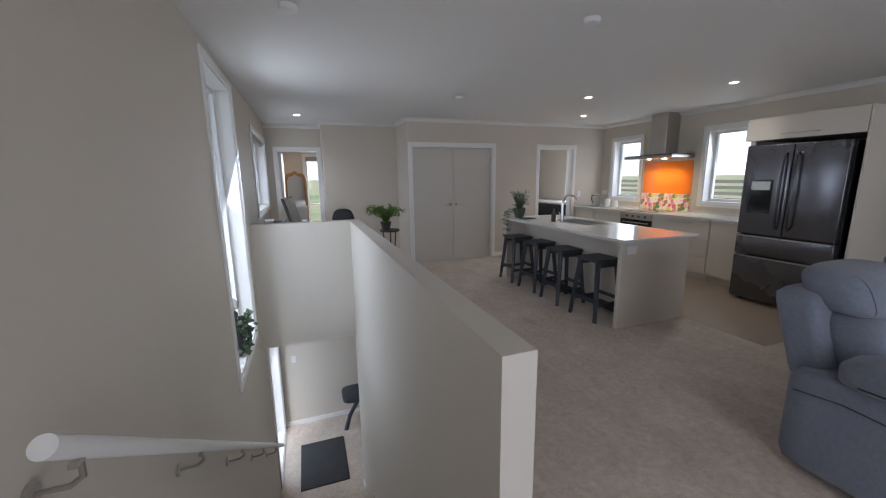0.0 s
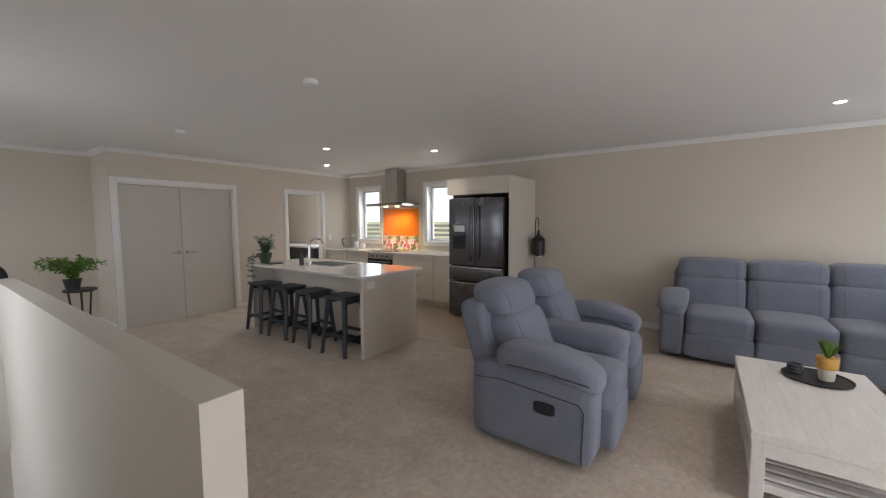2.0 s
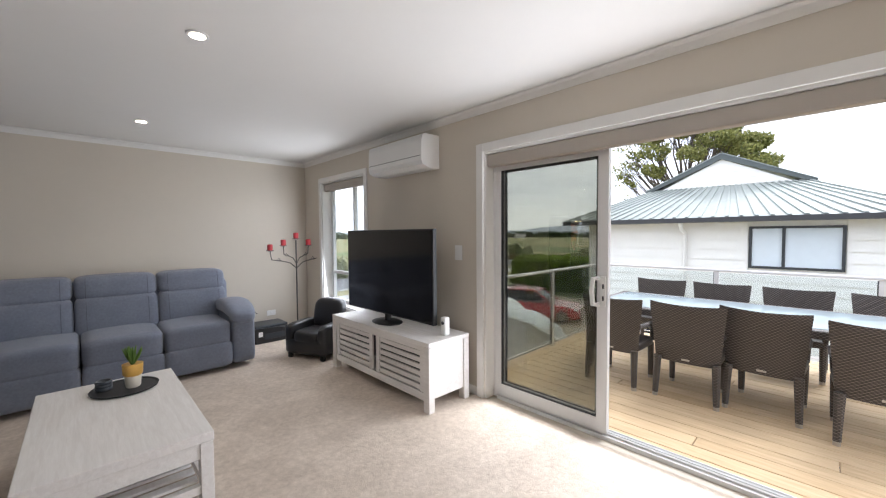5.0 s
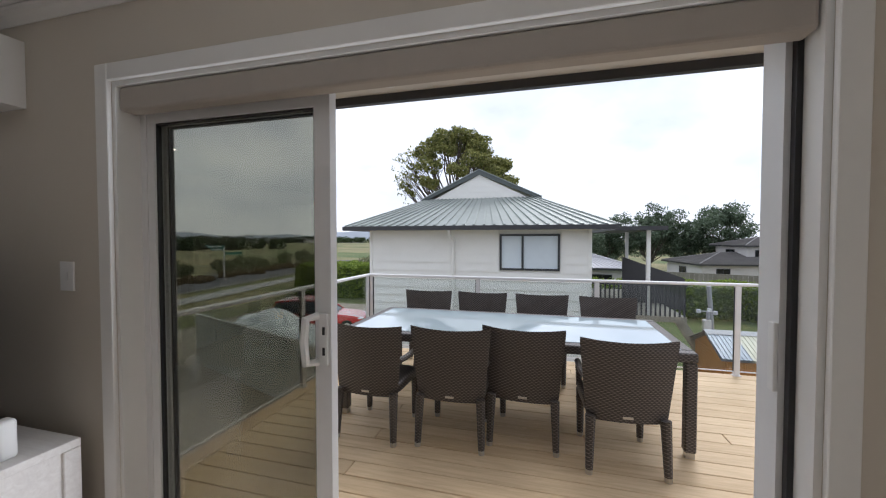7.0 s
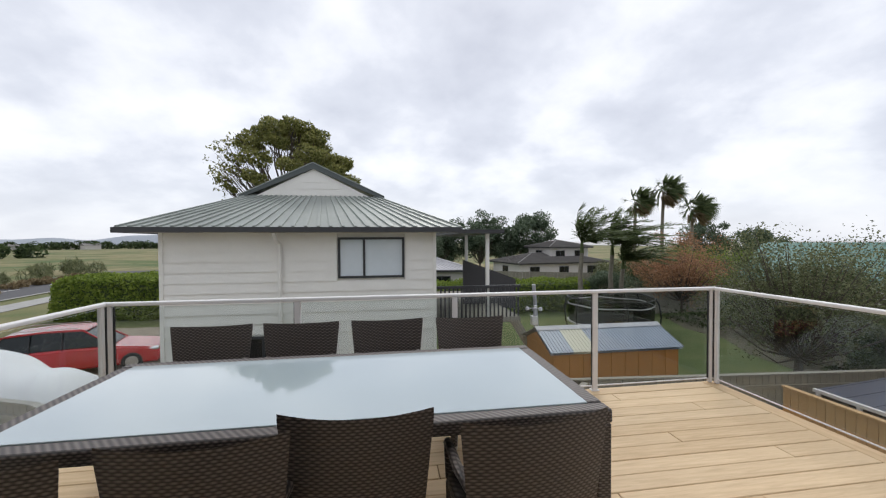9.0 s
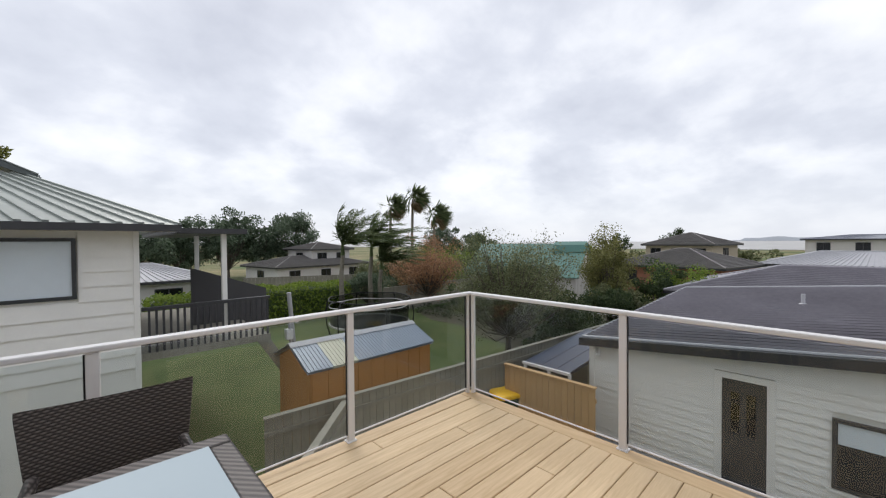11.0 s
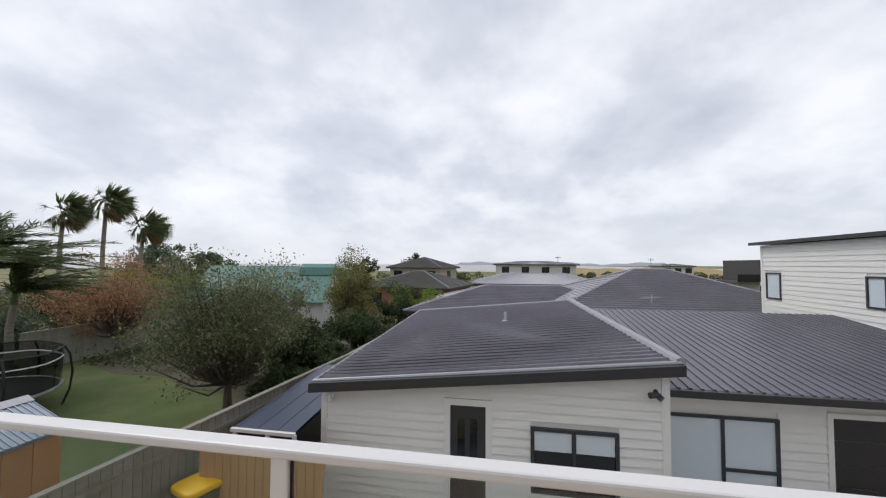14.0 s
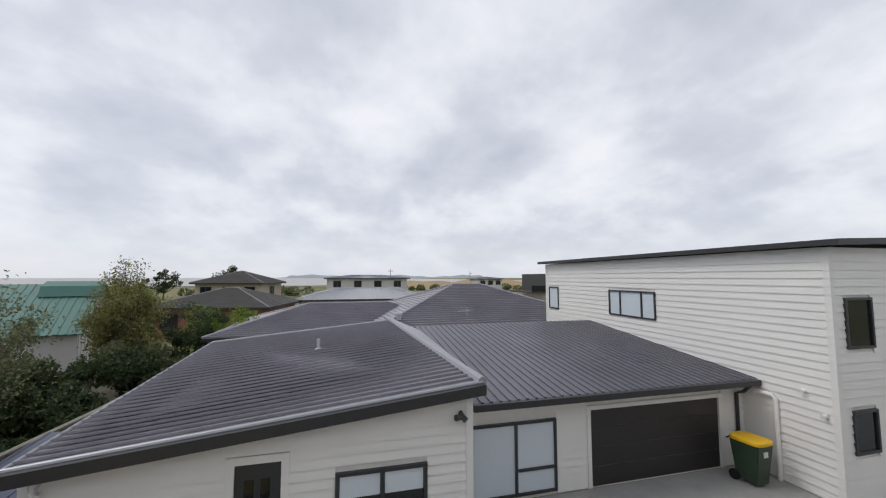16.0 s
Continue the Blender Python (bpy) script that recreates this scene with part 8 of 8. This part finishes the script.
# ---- trees and gardens ----
def umbrella_tree(label, x, y, top, spread, seed):
    """Wide flat-topped tree: fanning limbs, pads of leaves on the outer dome, bare twigs on the open side (+x)."""
    t = thing("tree", label, "tree", pose(x, y, G))
    r = random.Random(seed)
    wood_b = bmesh.new()
    fork = Vector((0.2, 0, top * 0.40))
    tube(wood_b, [(-0.3, 0, 0), (0.0, 0.1, top * 0.2), fork], [0.42, 0.34, 0.28], 9)
    pts = []
    for i in range(46):
        a, q = i * 2.39996 + r.uniform(-0.25, 0.25), math.sqrt((i + 0.5) / 46)
        px_, py_ = math.cos(a) * q * spread, math.sin(a) * q * spread
        open_side = px_ > spread * 0.45
        z = top * (0.955 - 0.30 * q ** 2.4) + r.uniform(-0.35, 0.25) - (0.9 if px_ < -spread * 0.55 else 0.0) * r.random()
        if open_side and r.random() < 0.35:
            z -= r.uniform(0.6, 2.4)
        c = Vector((px_, py_, z))
        m1 = fork.lerp(c, 0.35) + Vector((0, 0, 0.02 * top))
        m2 = fork.lerp(c, 0.72) + Vector((r.uniform(-0.3, 0.3), r.uniform(-0.3, 0.3), -0.03 * top))
        tube(wood_b, [fork, m1, m2, c], [0.12, 0.08, 0.05, 0.02], 5)
        rad = spread * r.uniform(0.17, 0.27) * (0.55 if open_side else 1.0)
        for _ in range(7):
            e = c + Vector((r.gauss(0, rad * 0.6), r.gauss(0, rad * 0.6), r.uniform(-0.1, 0.5) * rad))
            st_ = m2.lerp(c, r.uniform(0, 0.9))
            tube(wood_b, [st_, st_.lerp(e, 0.5) + Vector((0, 0, -0.05)), e], [0.025, 0.016, 0.006], 4)
        for _ in range(170 if open_side else 760):
            d = Vector((r.gauss(0, 1), r.gauss(0, 1), r.gauss(0, 1))).normalized() * rad * r.uniform(0.35, 1.0) ** 0.6
            pts.append((c.x + d.x, c.y + d.y, c.z + d.z * 0.55 + 0.12 * math.sin(d.x * 5) + 0.1 * rad))
    for _ in range(16):
        a = r.uniform(-0.9, 0.9)
        c = Vector((math.cos(a) * spread * r.uniform(0.8, 1.08), math.sin(a) * spread * 0.9, top * r.uniform(0.5, 0.86)))
        m2 = fork.lerp(c, 0.6) + Vector((0, 0, -0.2))
        tube(wood_b, [fork, m2, c], [0.06, 0.035, 0.008], 4)
        for _ in range(4):
            e = c + Vector((r.uniform(-0.2, 0.7), r.uniform(-0.6, 0.6), r.uniform(-0.3, 0.7)))
            st_ = m2.lerp(c, r.uniform(0.3, 0.95))
            tube(wood_b, [st_, e], [0.016, 0.004], 4)
            pts += [tuple(e + Vector([r.gauss(0, 0.12) for _ in range(3)])) for _ in range(9)]
    part("trunk", wood_b, BARK, t, smooth=40)
    leaf_mesh("crown", pts, LEAF_T, t, 0.10, seed + 3, 0.45)
    return t


umbrella_tree("large windswept coastal tree with open olive-brown crown", 7.0, -29.0, 12.9, 4.15, 4)
hedge("clipped bright green hedge beside the road", 8.8, -32.0, 21.0, -28.2, 2.6, LEAF_H, 30000, 0.11, 2)
hedge("clipped green garden hedge", -13.2, -28.6, -2.0, -26.3, 2.05, LEAF_H, 16000, 0.085, 6)
tree("open grey-green garden tree with sparse leader twigs", -12.2, -12.6, 5.15, 2.55, LEAF_O, 24000, 0.042, 9, 0.20, 0.15, 190, (0.1, 0.1), 0.12)
tree("leafy dark garden tree behind the fence", -16.0, -14.8, 4.6, 2.4, LEAF_D, 15000, 0.05, 10, 0.02, 0.12, 40, (0, 0), 0.4)
tree("upright olive-green conical tree", -22.1, -12.7, 5.4, 1.75, LEAF_G, 26000, 0.055, 13, 0.12, 0.14, 170, (0, 0), 0.2)
tree("rust-brown autumn tree in the garden", -18.6, -24.8, 5.1, 3.2, LEAF_R, 17000, 0.06, 14, 0.15, 0.14, 110, (0, 0), 0.2)
palm_near(-10.3, -22.6, 5.7, 5)
palm_near(-12.5, -23.1, 5.5, 8)
palm_near(-13.4, -23.4, 4.3, 11)
for x, y, h, s in ((-28.7, -43.6, 10.6, 1), (-31.0, -41.9, 11.7, 2), (-33.1, -40.0, 9.5, 3)):
    palm_far(x, y, h, s)
for i, (x, y, h, c, m_) in enumerate(((-24.2, -27.4, 4.7, 2.4, LEAF_H), (-26, -33, 4.6, 3.0, LEAF_H), (-31, -30, 4.4, 3.0, LEAF_D), (-34, -36, 5.2, 3.2, LEAF_D), (-24, -10.8, 3.2, 1.8, LEAF_D),
                                      (-27, -10.5, 3.0, 2.0, LEAF_H), (-19, -10.8, 2.6, 1.3, LEAF_D), (-40, -22, 4.6, 3.0, LEAF_H), (-14.6, -26.6, 3.0, 2.0, LEAF_S), (-12.5, -10.6, 1.7, 1.2, LEAF_D), (-15.2, -10.8, 1.9, 1.3, LEAF_D), (-17.5, -19.0, 2.4, 1.6, LEAF_D), (-17.0, -30.5, 3.6, 2.4, LEAF_O), (-20.5, -31.5, 3.8, 2.6, LEAF_D), (-23.0, -27.5, 3.4, 2.4, LEAF_H), (-14.8, -11.9, 2.2, 1.5, LEAF_D), (-19.8, -15.6, 3.0, 1.9, LEAF_O), (-18.2, -12.6, 2.4, 1.5, LEAF_D), (-20.6, -11.6, 2.6, 1.5, LEAF_O))):
    tree("rounded green garden shrub", x, y, h, c, m_, 7000, 0.07, 30 + i, 0.12, 0.1, 30, (0, 0), 0.5, "shrub")
for i, (x, y, h, c) in enumerate(((-14.1, -61.3, 10.2, 4.2), (-18.7, -62, 7.8, 4.0), (-22.5, -60.5, 10.6, 4.2), (-9, -64, 8.4, 4.0), (-4, -60, 7.5, 3.6), (-46, -52, 8, 3.6), (-52, -48, 6.5, 3.5))):
    tree("tall dark green tree in the distance", x, y, h, c, LEAF_S, 11000, 0.17, 60 + i, 0.12, 0.2, 60, (0, 0), 0.4)
tree("bushy dark tree beside the shore", -95, -28, 7.5, 3.2, LEAF_D, 2500, 0.2, 71, 0.2, 0.2, 30)
tree("bushy dark tree beside the shore", -98, -42, 7.0, 3.0, LEAF_D, 2500, 0.2, 72, 0.2, 0.2, 30)

# low garden growth under the trees
r = np.random.RandomState(77)
pts = []
for x0, x1, y0, y1, z1, n in ((-24, -9, -10.6, -9.3, 1.3, 5000), (-26, -16, -24, -20, 0.8, 2500)):
    pts.append(np.stack([r.uniform(x0, x1, n), r.uniform(y0, y1, n), G + z1 * r.uniform(0, 1, n) ** 1.7 * (0.5 + 0.5 * np.sin(r.uniform(0, 6, n)))], 1))
tagged(leaf_mesh("undergrowth", np.concatenate(pts), LEAF_D, None, 0.09, 78), "low dark green garden undergrowth along the fence", "undergrowth", kind="stuff")


# far woods and scrub
def scrub(name, label, rows, mat, n, leaf, seed, flat=0.5, up=0.0):
    rr = np.random.RandomState(seed)
    cs, rs = [], []
    for (x0, y0), (x1, y1), k, rad in rows:
        for _ in range(k):
            t = rr.uniform()
            cs.append((x0 + (x1 - x0) * t + rr.normal(0, rad), y0 + (y1 - y0) * t + rr.normal(0, rad), G + rad * rr.uniform(0.3, 0.9)))
            rs.append(rad * rr.uniform(0.5, 1.3))
    return tagged(leaf_mesh(name, clump_points(rr, np.array(cs), np.array(rs), n, 0.6, 0.75), mat, None, leaf, seed, flat, up), label, "scrub", kind="stuff")


scrub("roadside_flax", "olive-green flax and scrub beyond the road", [((38, -14), (50, -72), 46, 1.5), ((30, -62), (14, -60), 14, 1.4)], LEAF_O, 16000, 0.55, 81, 0.07, 1.2)
scrub("dry_grass", "tan dry grass along the road verge", [((34, -20), (43, -62), 70, 0.5)], DEADF, 9000, 0.16, 82)
scrub("far_woods", "dark line of trees across the far fields", [((360, -140), (300, -330), 90, 5.0), ((300, -330), (40, -470), 110, 4.5), ((150, -110), (120, -150), 26, 3.4)], LEAF_D, 30000, 0.9, 83)
scrub("shore_scrub", "low scrub along the far shore", [((-150, 10), (-130, 60), 40, 1.6), ((-120, -60), (-110, -10), 14, 1.8)], LEAF_O, 7000, 0.4, 84)

hb = bmesh.new()
bmesh.ops.create_grid(hb, x_segments=60, y_segments=12, size=1.0)
for v in hb.verts:
    u, w = v.co.x, v.co.y
    z = (1 - w * w) * (1 - u * u) * (5.5 + 1.3 * math.sin(u * 9) + 0.8 * math.sin(u * 21 + 1))
    v.co = Vector((-195 + w * 40, 62 + u * 62, G + z * 0.62))
setting("dune_hill", hb, plain("dry_hill_grass", (0.33, 0.24, 0.12), 0.95, vary=0.2, scale=0.08), "tan grassy rise near the shore", True)
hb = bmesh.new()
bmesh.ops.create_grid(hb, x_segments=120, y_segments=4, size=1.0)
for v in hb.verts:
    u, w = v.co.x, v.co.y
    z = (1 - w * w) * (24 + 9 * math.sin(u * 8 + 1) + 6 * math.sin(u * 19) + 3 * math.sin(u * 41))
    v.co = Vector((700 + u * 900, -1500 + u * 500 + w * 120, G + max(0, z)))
# the air's haze is put into the hills' blue-grey colour
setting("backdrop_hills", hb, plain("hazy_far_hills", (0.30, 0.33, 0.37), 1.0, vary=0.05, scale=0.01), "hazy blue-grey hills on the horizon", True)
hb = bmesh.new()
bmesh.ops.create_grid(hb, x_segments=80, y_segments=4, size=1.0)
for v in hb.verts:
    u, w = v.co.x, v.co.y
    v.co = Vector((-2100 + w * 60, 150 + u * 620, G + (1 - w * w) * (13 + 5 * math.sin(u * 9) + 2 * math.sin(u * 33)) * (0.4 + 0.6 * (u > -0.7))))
# far shore: haze over the water mixed into its base colour
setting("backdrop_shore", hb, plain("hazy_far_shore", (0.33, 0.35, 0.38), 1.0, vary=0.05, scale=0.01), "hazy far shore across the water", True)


def small_house(label, x, y, w, d, wall_h, roof_h, wall, roof, turn=0, base=G, windows=3, courses=True, group=""):
    """Hipped house: walls, four roof planes and windows on each long side."""
    h = thing("house", label, "house", pose(x, y, base, 0, 0, turn), group)
    part("wall", boxes((-w / 2, -d / 2, 0, w / 2, d / 2, wall_h)), wall, h)
    o = 0.5
    a, b_, c, e_ = (-w / 2 - o, -d / 2 - o, wall_h), (w / 2 + o, -d / 2 - o, wall_h), (w / 2 + o, d / 2 + o, wall_h), (-w / 2 - o, d / 2 + o, wall_h)
    rl = max(0.1, (w - d) / 2)
    r1, r2 = (-rl, 0, wall_h + roof_h), (rl, 0, wall_h + roof_h)
    pit = 0.36
    slope_roof(h, [a, b_, r2, r1], roof, "along" if courses else "up", pit, 0.055)
    slope_roof(h, [c, e_, r1, r2], roof, "along" if courses else "up", pit, 0.055)
    slope_roof(h, [b_, c, r2, r2], roof, "along" if courses else "none", pit, 0.055)
    slope_roof(h, [e_, a, r1, r1], roof, "along" if courses else "none", pit, 0.03)
    for p, q in ((a, r1), (b_, r2), (c, r2), (e_, r1), (r1, r2)):
        b = bmesh.new()
        tube(b, [Vector(p) + Vector((0, 0, 0.04)), Vector(q) + Vector((0, 0, 0.04))], 0.07, 6)
        part("ridge_cap", b, roof, h)
    part("fascia", boxes((-w / 2 - o, -d / 2 - o - 0.03, wall_h - 0.16, w / 2 + o, -d / 2 - o, wall_h), (-w / 2 - o, d / 2 + o, wall_h - 0.16, w / 2 + o, d / 2 + o + 0.03, wall_h),
                         (w / 2 + o, -d / 2 - o, wall_h - 0.16, w / 2 + o + 0.03, d / 2 + o, wall_h), (-w / 2 - o - 0.03, -d / 2 - o, wall_h - 0.16, -w / 2 - o, d / 2 + o, wall_h)), FASCIA, h)
    for i in range(windows):
        cx = -w / 2 + w * (i + 0.5) / windows
        for s in (-1, 1):
            house_window(h, "x", s * d / 2, s, cx - 0.7, cx + 0.7, wall_h - 1.7, wall_h - 0.5, (cx,), pane=CARGLASS)
    house_window(h, "y", w / 2, 1, -0.8, 0.8, wall_h - 1.7, wall_h - 0.5, (0,), pane=CARGLASS)
    return h


small_house("low house with charcoal concrete tile hip roof", -27.0, 4.7, 14, 12, 2.2, 2.3, CLADW, TILE_DK, 92)
small_house("low house with charcoal concrete tile hip roof", -27.2, -3.0, 13, 8, 2.1, 1.25, CLADW, TILE_DK, 91)
ae = thing("roof_aerial", "small grey television aerial on the tiled roof", "aerial", pose(-22.3, 3.2, -0.62))
b = bmesh.new()
rod(b, (0, 0, -0.1), (0, 0, 0.55), 0.03)
rod(b, (0, -0.5, 0.35), (0, 0.45, 0.42), 0.016)
for k in range(5):
    rod(b, (-0.2, -0.45 + k * 0.12, 0.355 + k * 0.009), (0.2, -0.45 + k * 0.12, 0.355 + k * 0.009), 0.01, seg=6)
part("mast", b, LIGHTROOF, ae)
cw = thing("roof_cowl", "pale round vent cowl on the tiled roof", "roof vent", pose(-21.6, -0.7, -0.42))
b = bmesh.new()
lathe(b, [(0.12, -0.12), (0.12, 0.08), (0.2, 0.1), (0.19, 0.2), (0.1, 0.27), (0.01, 0.29)], seg=18)
part("cowl", b, LIGHTROOF, cw, smooth=40)
small_house("brick house with grey-brown tiled hip roof", -41.0, -13.5, 9, 8, 2.55, 1.45, BRICK, GREYROOF, 80)
small_house("two-storey house with grey pyramid roof", -62.0, -17.8, 8.4, 8, 4.25, 1.6, plain("tan_render", (0.42, 0.36, 0.28), 0.8), GREYROOF, 80)
small_house("pale house with low iron roof", -48.0, -1.0, 14, 7, 2.65, 1.05, FARWALL, LIGHTROOF, 90, G, 3, False)
small_house("white two-storey house with blue-grey roof", -80.0, 0.8, 15, 9, 4.85, 0.55, FARWALL, plain("solar_grey_roof", (0.22, 0.23, 0.27), 0.35), 90, G, 4, False)
small_house("white house with low grey roof by the shore", -105.0, 36.0, 7, 7, 4.6, 0.5, FARWALL, GREYROOF, 92, G, 3, False)
small_house("grey-roofed house beyond the garden hedge", -21.8, -53.0, 13, 8, 2.0, 1.1, FARWALL, GREYROOF, 8)
small_house("white upper storey with grey roof", -24.0, -54.5, 6, 6, 4.0, 0.9, FARWALL, GREYROOF, 8, G, 2)
small_house("pale house half hidden by trees", -1.5, -34.0, 8, 5, 2.6, 0.9, FARWALL, LIGHTROOF, 0, G, 2, False)
grn = thing("green_roof_house", "house with steep green iron gable roof and white end wall", "house", pose(-28.9, -24.0, G, 0, 0, 15))
part("wall", boxes((-3.5, -3.3, 0, 3.5, 6, 2.2)), FARWALL, grn)
slope_roof(grn, [(3.9, -3.6, 2.0), (3.9, 6.3, 2.0), (0, 6.3, 4.6), (0, -3.6, 4.6)], GREENROOF, "up", 0.35, 0.03)
slope_roof(grn, [(-3.9, 6.3, 2.0), (-3.9, -3.6, 2.0), (0, -3.6, 4.6), (0, 6.3, 4.6)], GREENROOF, "up", 0.35, 0.03)
part("gable", prism([(-3.5, 2.2), (3.5, 2.2), (0, 4.5)], "y", 5.9, 6.02), FARWALL, grn)
part("dormer", prism([(-1.0, 3.9), (1.2, 3.9), (0.9, 4.5), (0.1, 4.78)], "y", 3.6, 6.25), GREENROOF, grn)
bt = to_mesh("batten", boxes((-0.04, 0, 0, 0.04, 0.03, 2.6)), FARWALL)
for i in range(14):
    piece("batten", bt, grn, pose(-3.4 + i * 0.52, 6.01, 0))

dh = thing("dark_house", "dark-clad two-storey house with balcony and white wing", "house", pose(-64.0, 32.2, G))
part("upper_storey", boxes((-5, -2.5, 2.6, 4, 2.0, 5.6)), DARKWALL, dh)
part("balcony", boxes((-5, -5.2, 2.3, 4, -2.51, 2.6)), DARKWALL, dh)
part("lower_storey", boxes((-5, -2.5, 0, 4, 2.0, 2.59)), FARWALL, dh)
part("white_wing", boxes((-3, 2.01, 0, 5, 8, 5.2)), FARWALL, dh)
part("wing_roof", prism([(1.8, 5.21), (8.4, 5.21), (8.4, 5.35), (1.8, 5.7)], "x", -3.4, 5.4), FASCIA, dh)
part("balcony_glass", boxes((4.001, -5.2, 2.6, 4.05, -2.5, 3.6)), CARGLASS, dh)
house_window(dh, "y", 5.0, 1, 3.5, 5.2, 2.9, 4.3, (), pane=CARGLASS)
house_window(dh, "y", 5.0, 1, 3.2, 6.2, 0.2, 2.2, (), pane=CARGLASS)
house_window(dh, "y", 4.0, 1, -2.0, 1.2, 3.1, 5.0, (), pane=CARGLASS)
car("white car parked by the far houses", pose(-50.0, 20.0, G, 0, 0, 100), WHITEP, 4.6, 1.85, 1.65)
vanm = thing("yellow_loader", "yellow wheel loader parked on the bare ground", "loader", pose(-50.0, 24.5, G, 0, 0, 60))
part("body", bevelled(-1.6, -0.9, 0.6, 1.2, 0.9, 1.5, 0.1), BINL, vanm)
part("cab", bevelled(-0.5, -0.7, 1.5, 0.7, 0.7, 2.5, 0.08), CARGLASS, vanm)
for x in (-1.0, 0.9):
    for s in (-1, 1):
        b = bmesh.new()
        rod(b, (x, s * 0.7, 0.6), (x, s * 1.1, 0.6), 0.6, seg=18)
        part("wheel", b, RUBBER, vanm)
for x, y, h in ((-118, 10, 7.5), (-125, 38, 7.0), (-150, -40, 7.5)):
    po = thing("utility_pole", "slim dark power pole in the distance", "utility pole", pose(x, y, G), "far power poles")
    b = bmesh.new()
    rod(b, (0, 0, 0), (0, 0, h), 0.1, 0.07)
    part("post", b, BARK, po)
    part("crossarm", boxes((-0.06, -0.8, h - 0.7, 0.06, 0.8, h - 0.55)), BARK, po)
r = random.Random(91)
far_mat = FARWALL
for i in range(16):
    t = i / 15
    x, y = 330 - 250 * t + r.uniform(-16, 16), -340 - 110 * t + r.uniform(-25, 25)
    hh = thing("house", "small pale house in the far settlement", "house", pose(x, y, G, 0, 0, r.uniform(0, 90)), "far settlement houses")
    w = r.uniform(7, 12)
    part("wall", boxes((-w / 2, -4, 0, w / 2, 4, 3.2)), far_mat, hh)
    part("roof", prism([(-4.5, 3.2), (4.5, 3.2), (0, 5.0)], "x", -w / 2 - 0.4, w / 2 + 0.4), r.choice((GREYROOF, LIGHTROOF, GREYROOF)), hh)


# slatted screen beyond the kitchen windows
ss = thing("slatted_screen", "grey horizontal slatted screen outside the kitchen windows", "fence", pose(7.6, 3.4, G))
for y in (0.0, 1.6, 3.2, 4.8):
    part("post", boxes((0.0, y, 0.0, 0.08, y + 0.08, 4.78)), GREYW, ss)
for i in range(14):
    part("slat", boxes((-0.022, -0.05, 3.25 + i * 0.11, -0.002, 4.93, 3.31 + i * 0.11)), GREYW, ss)
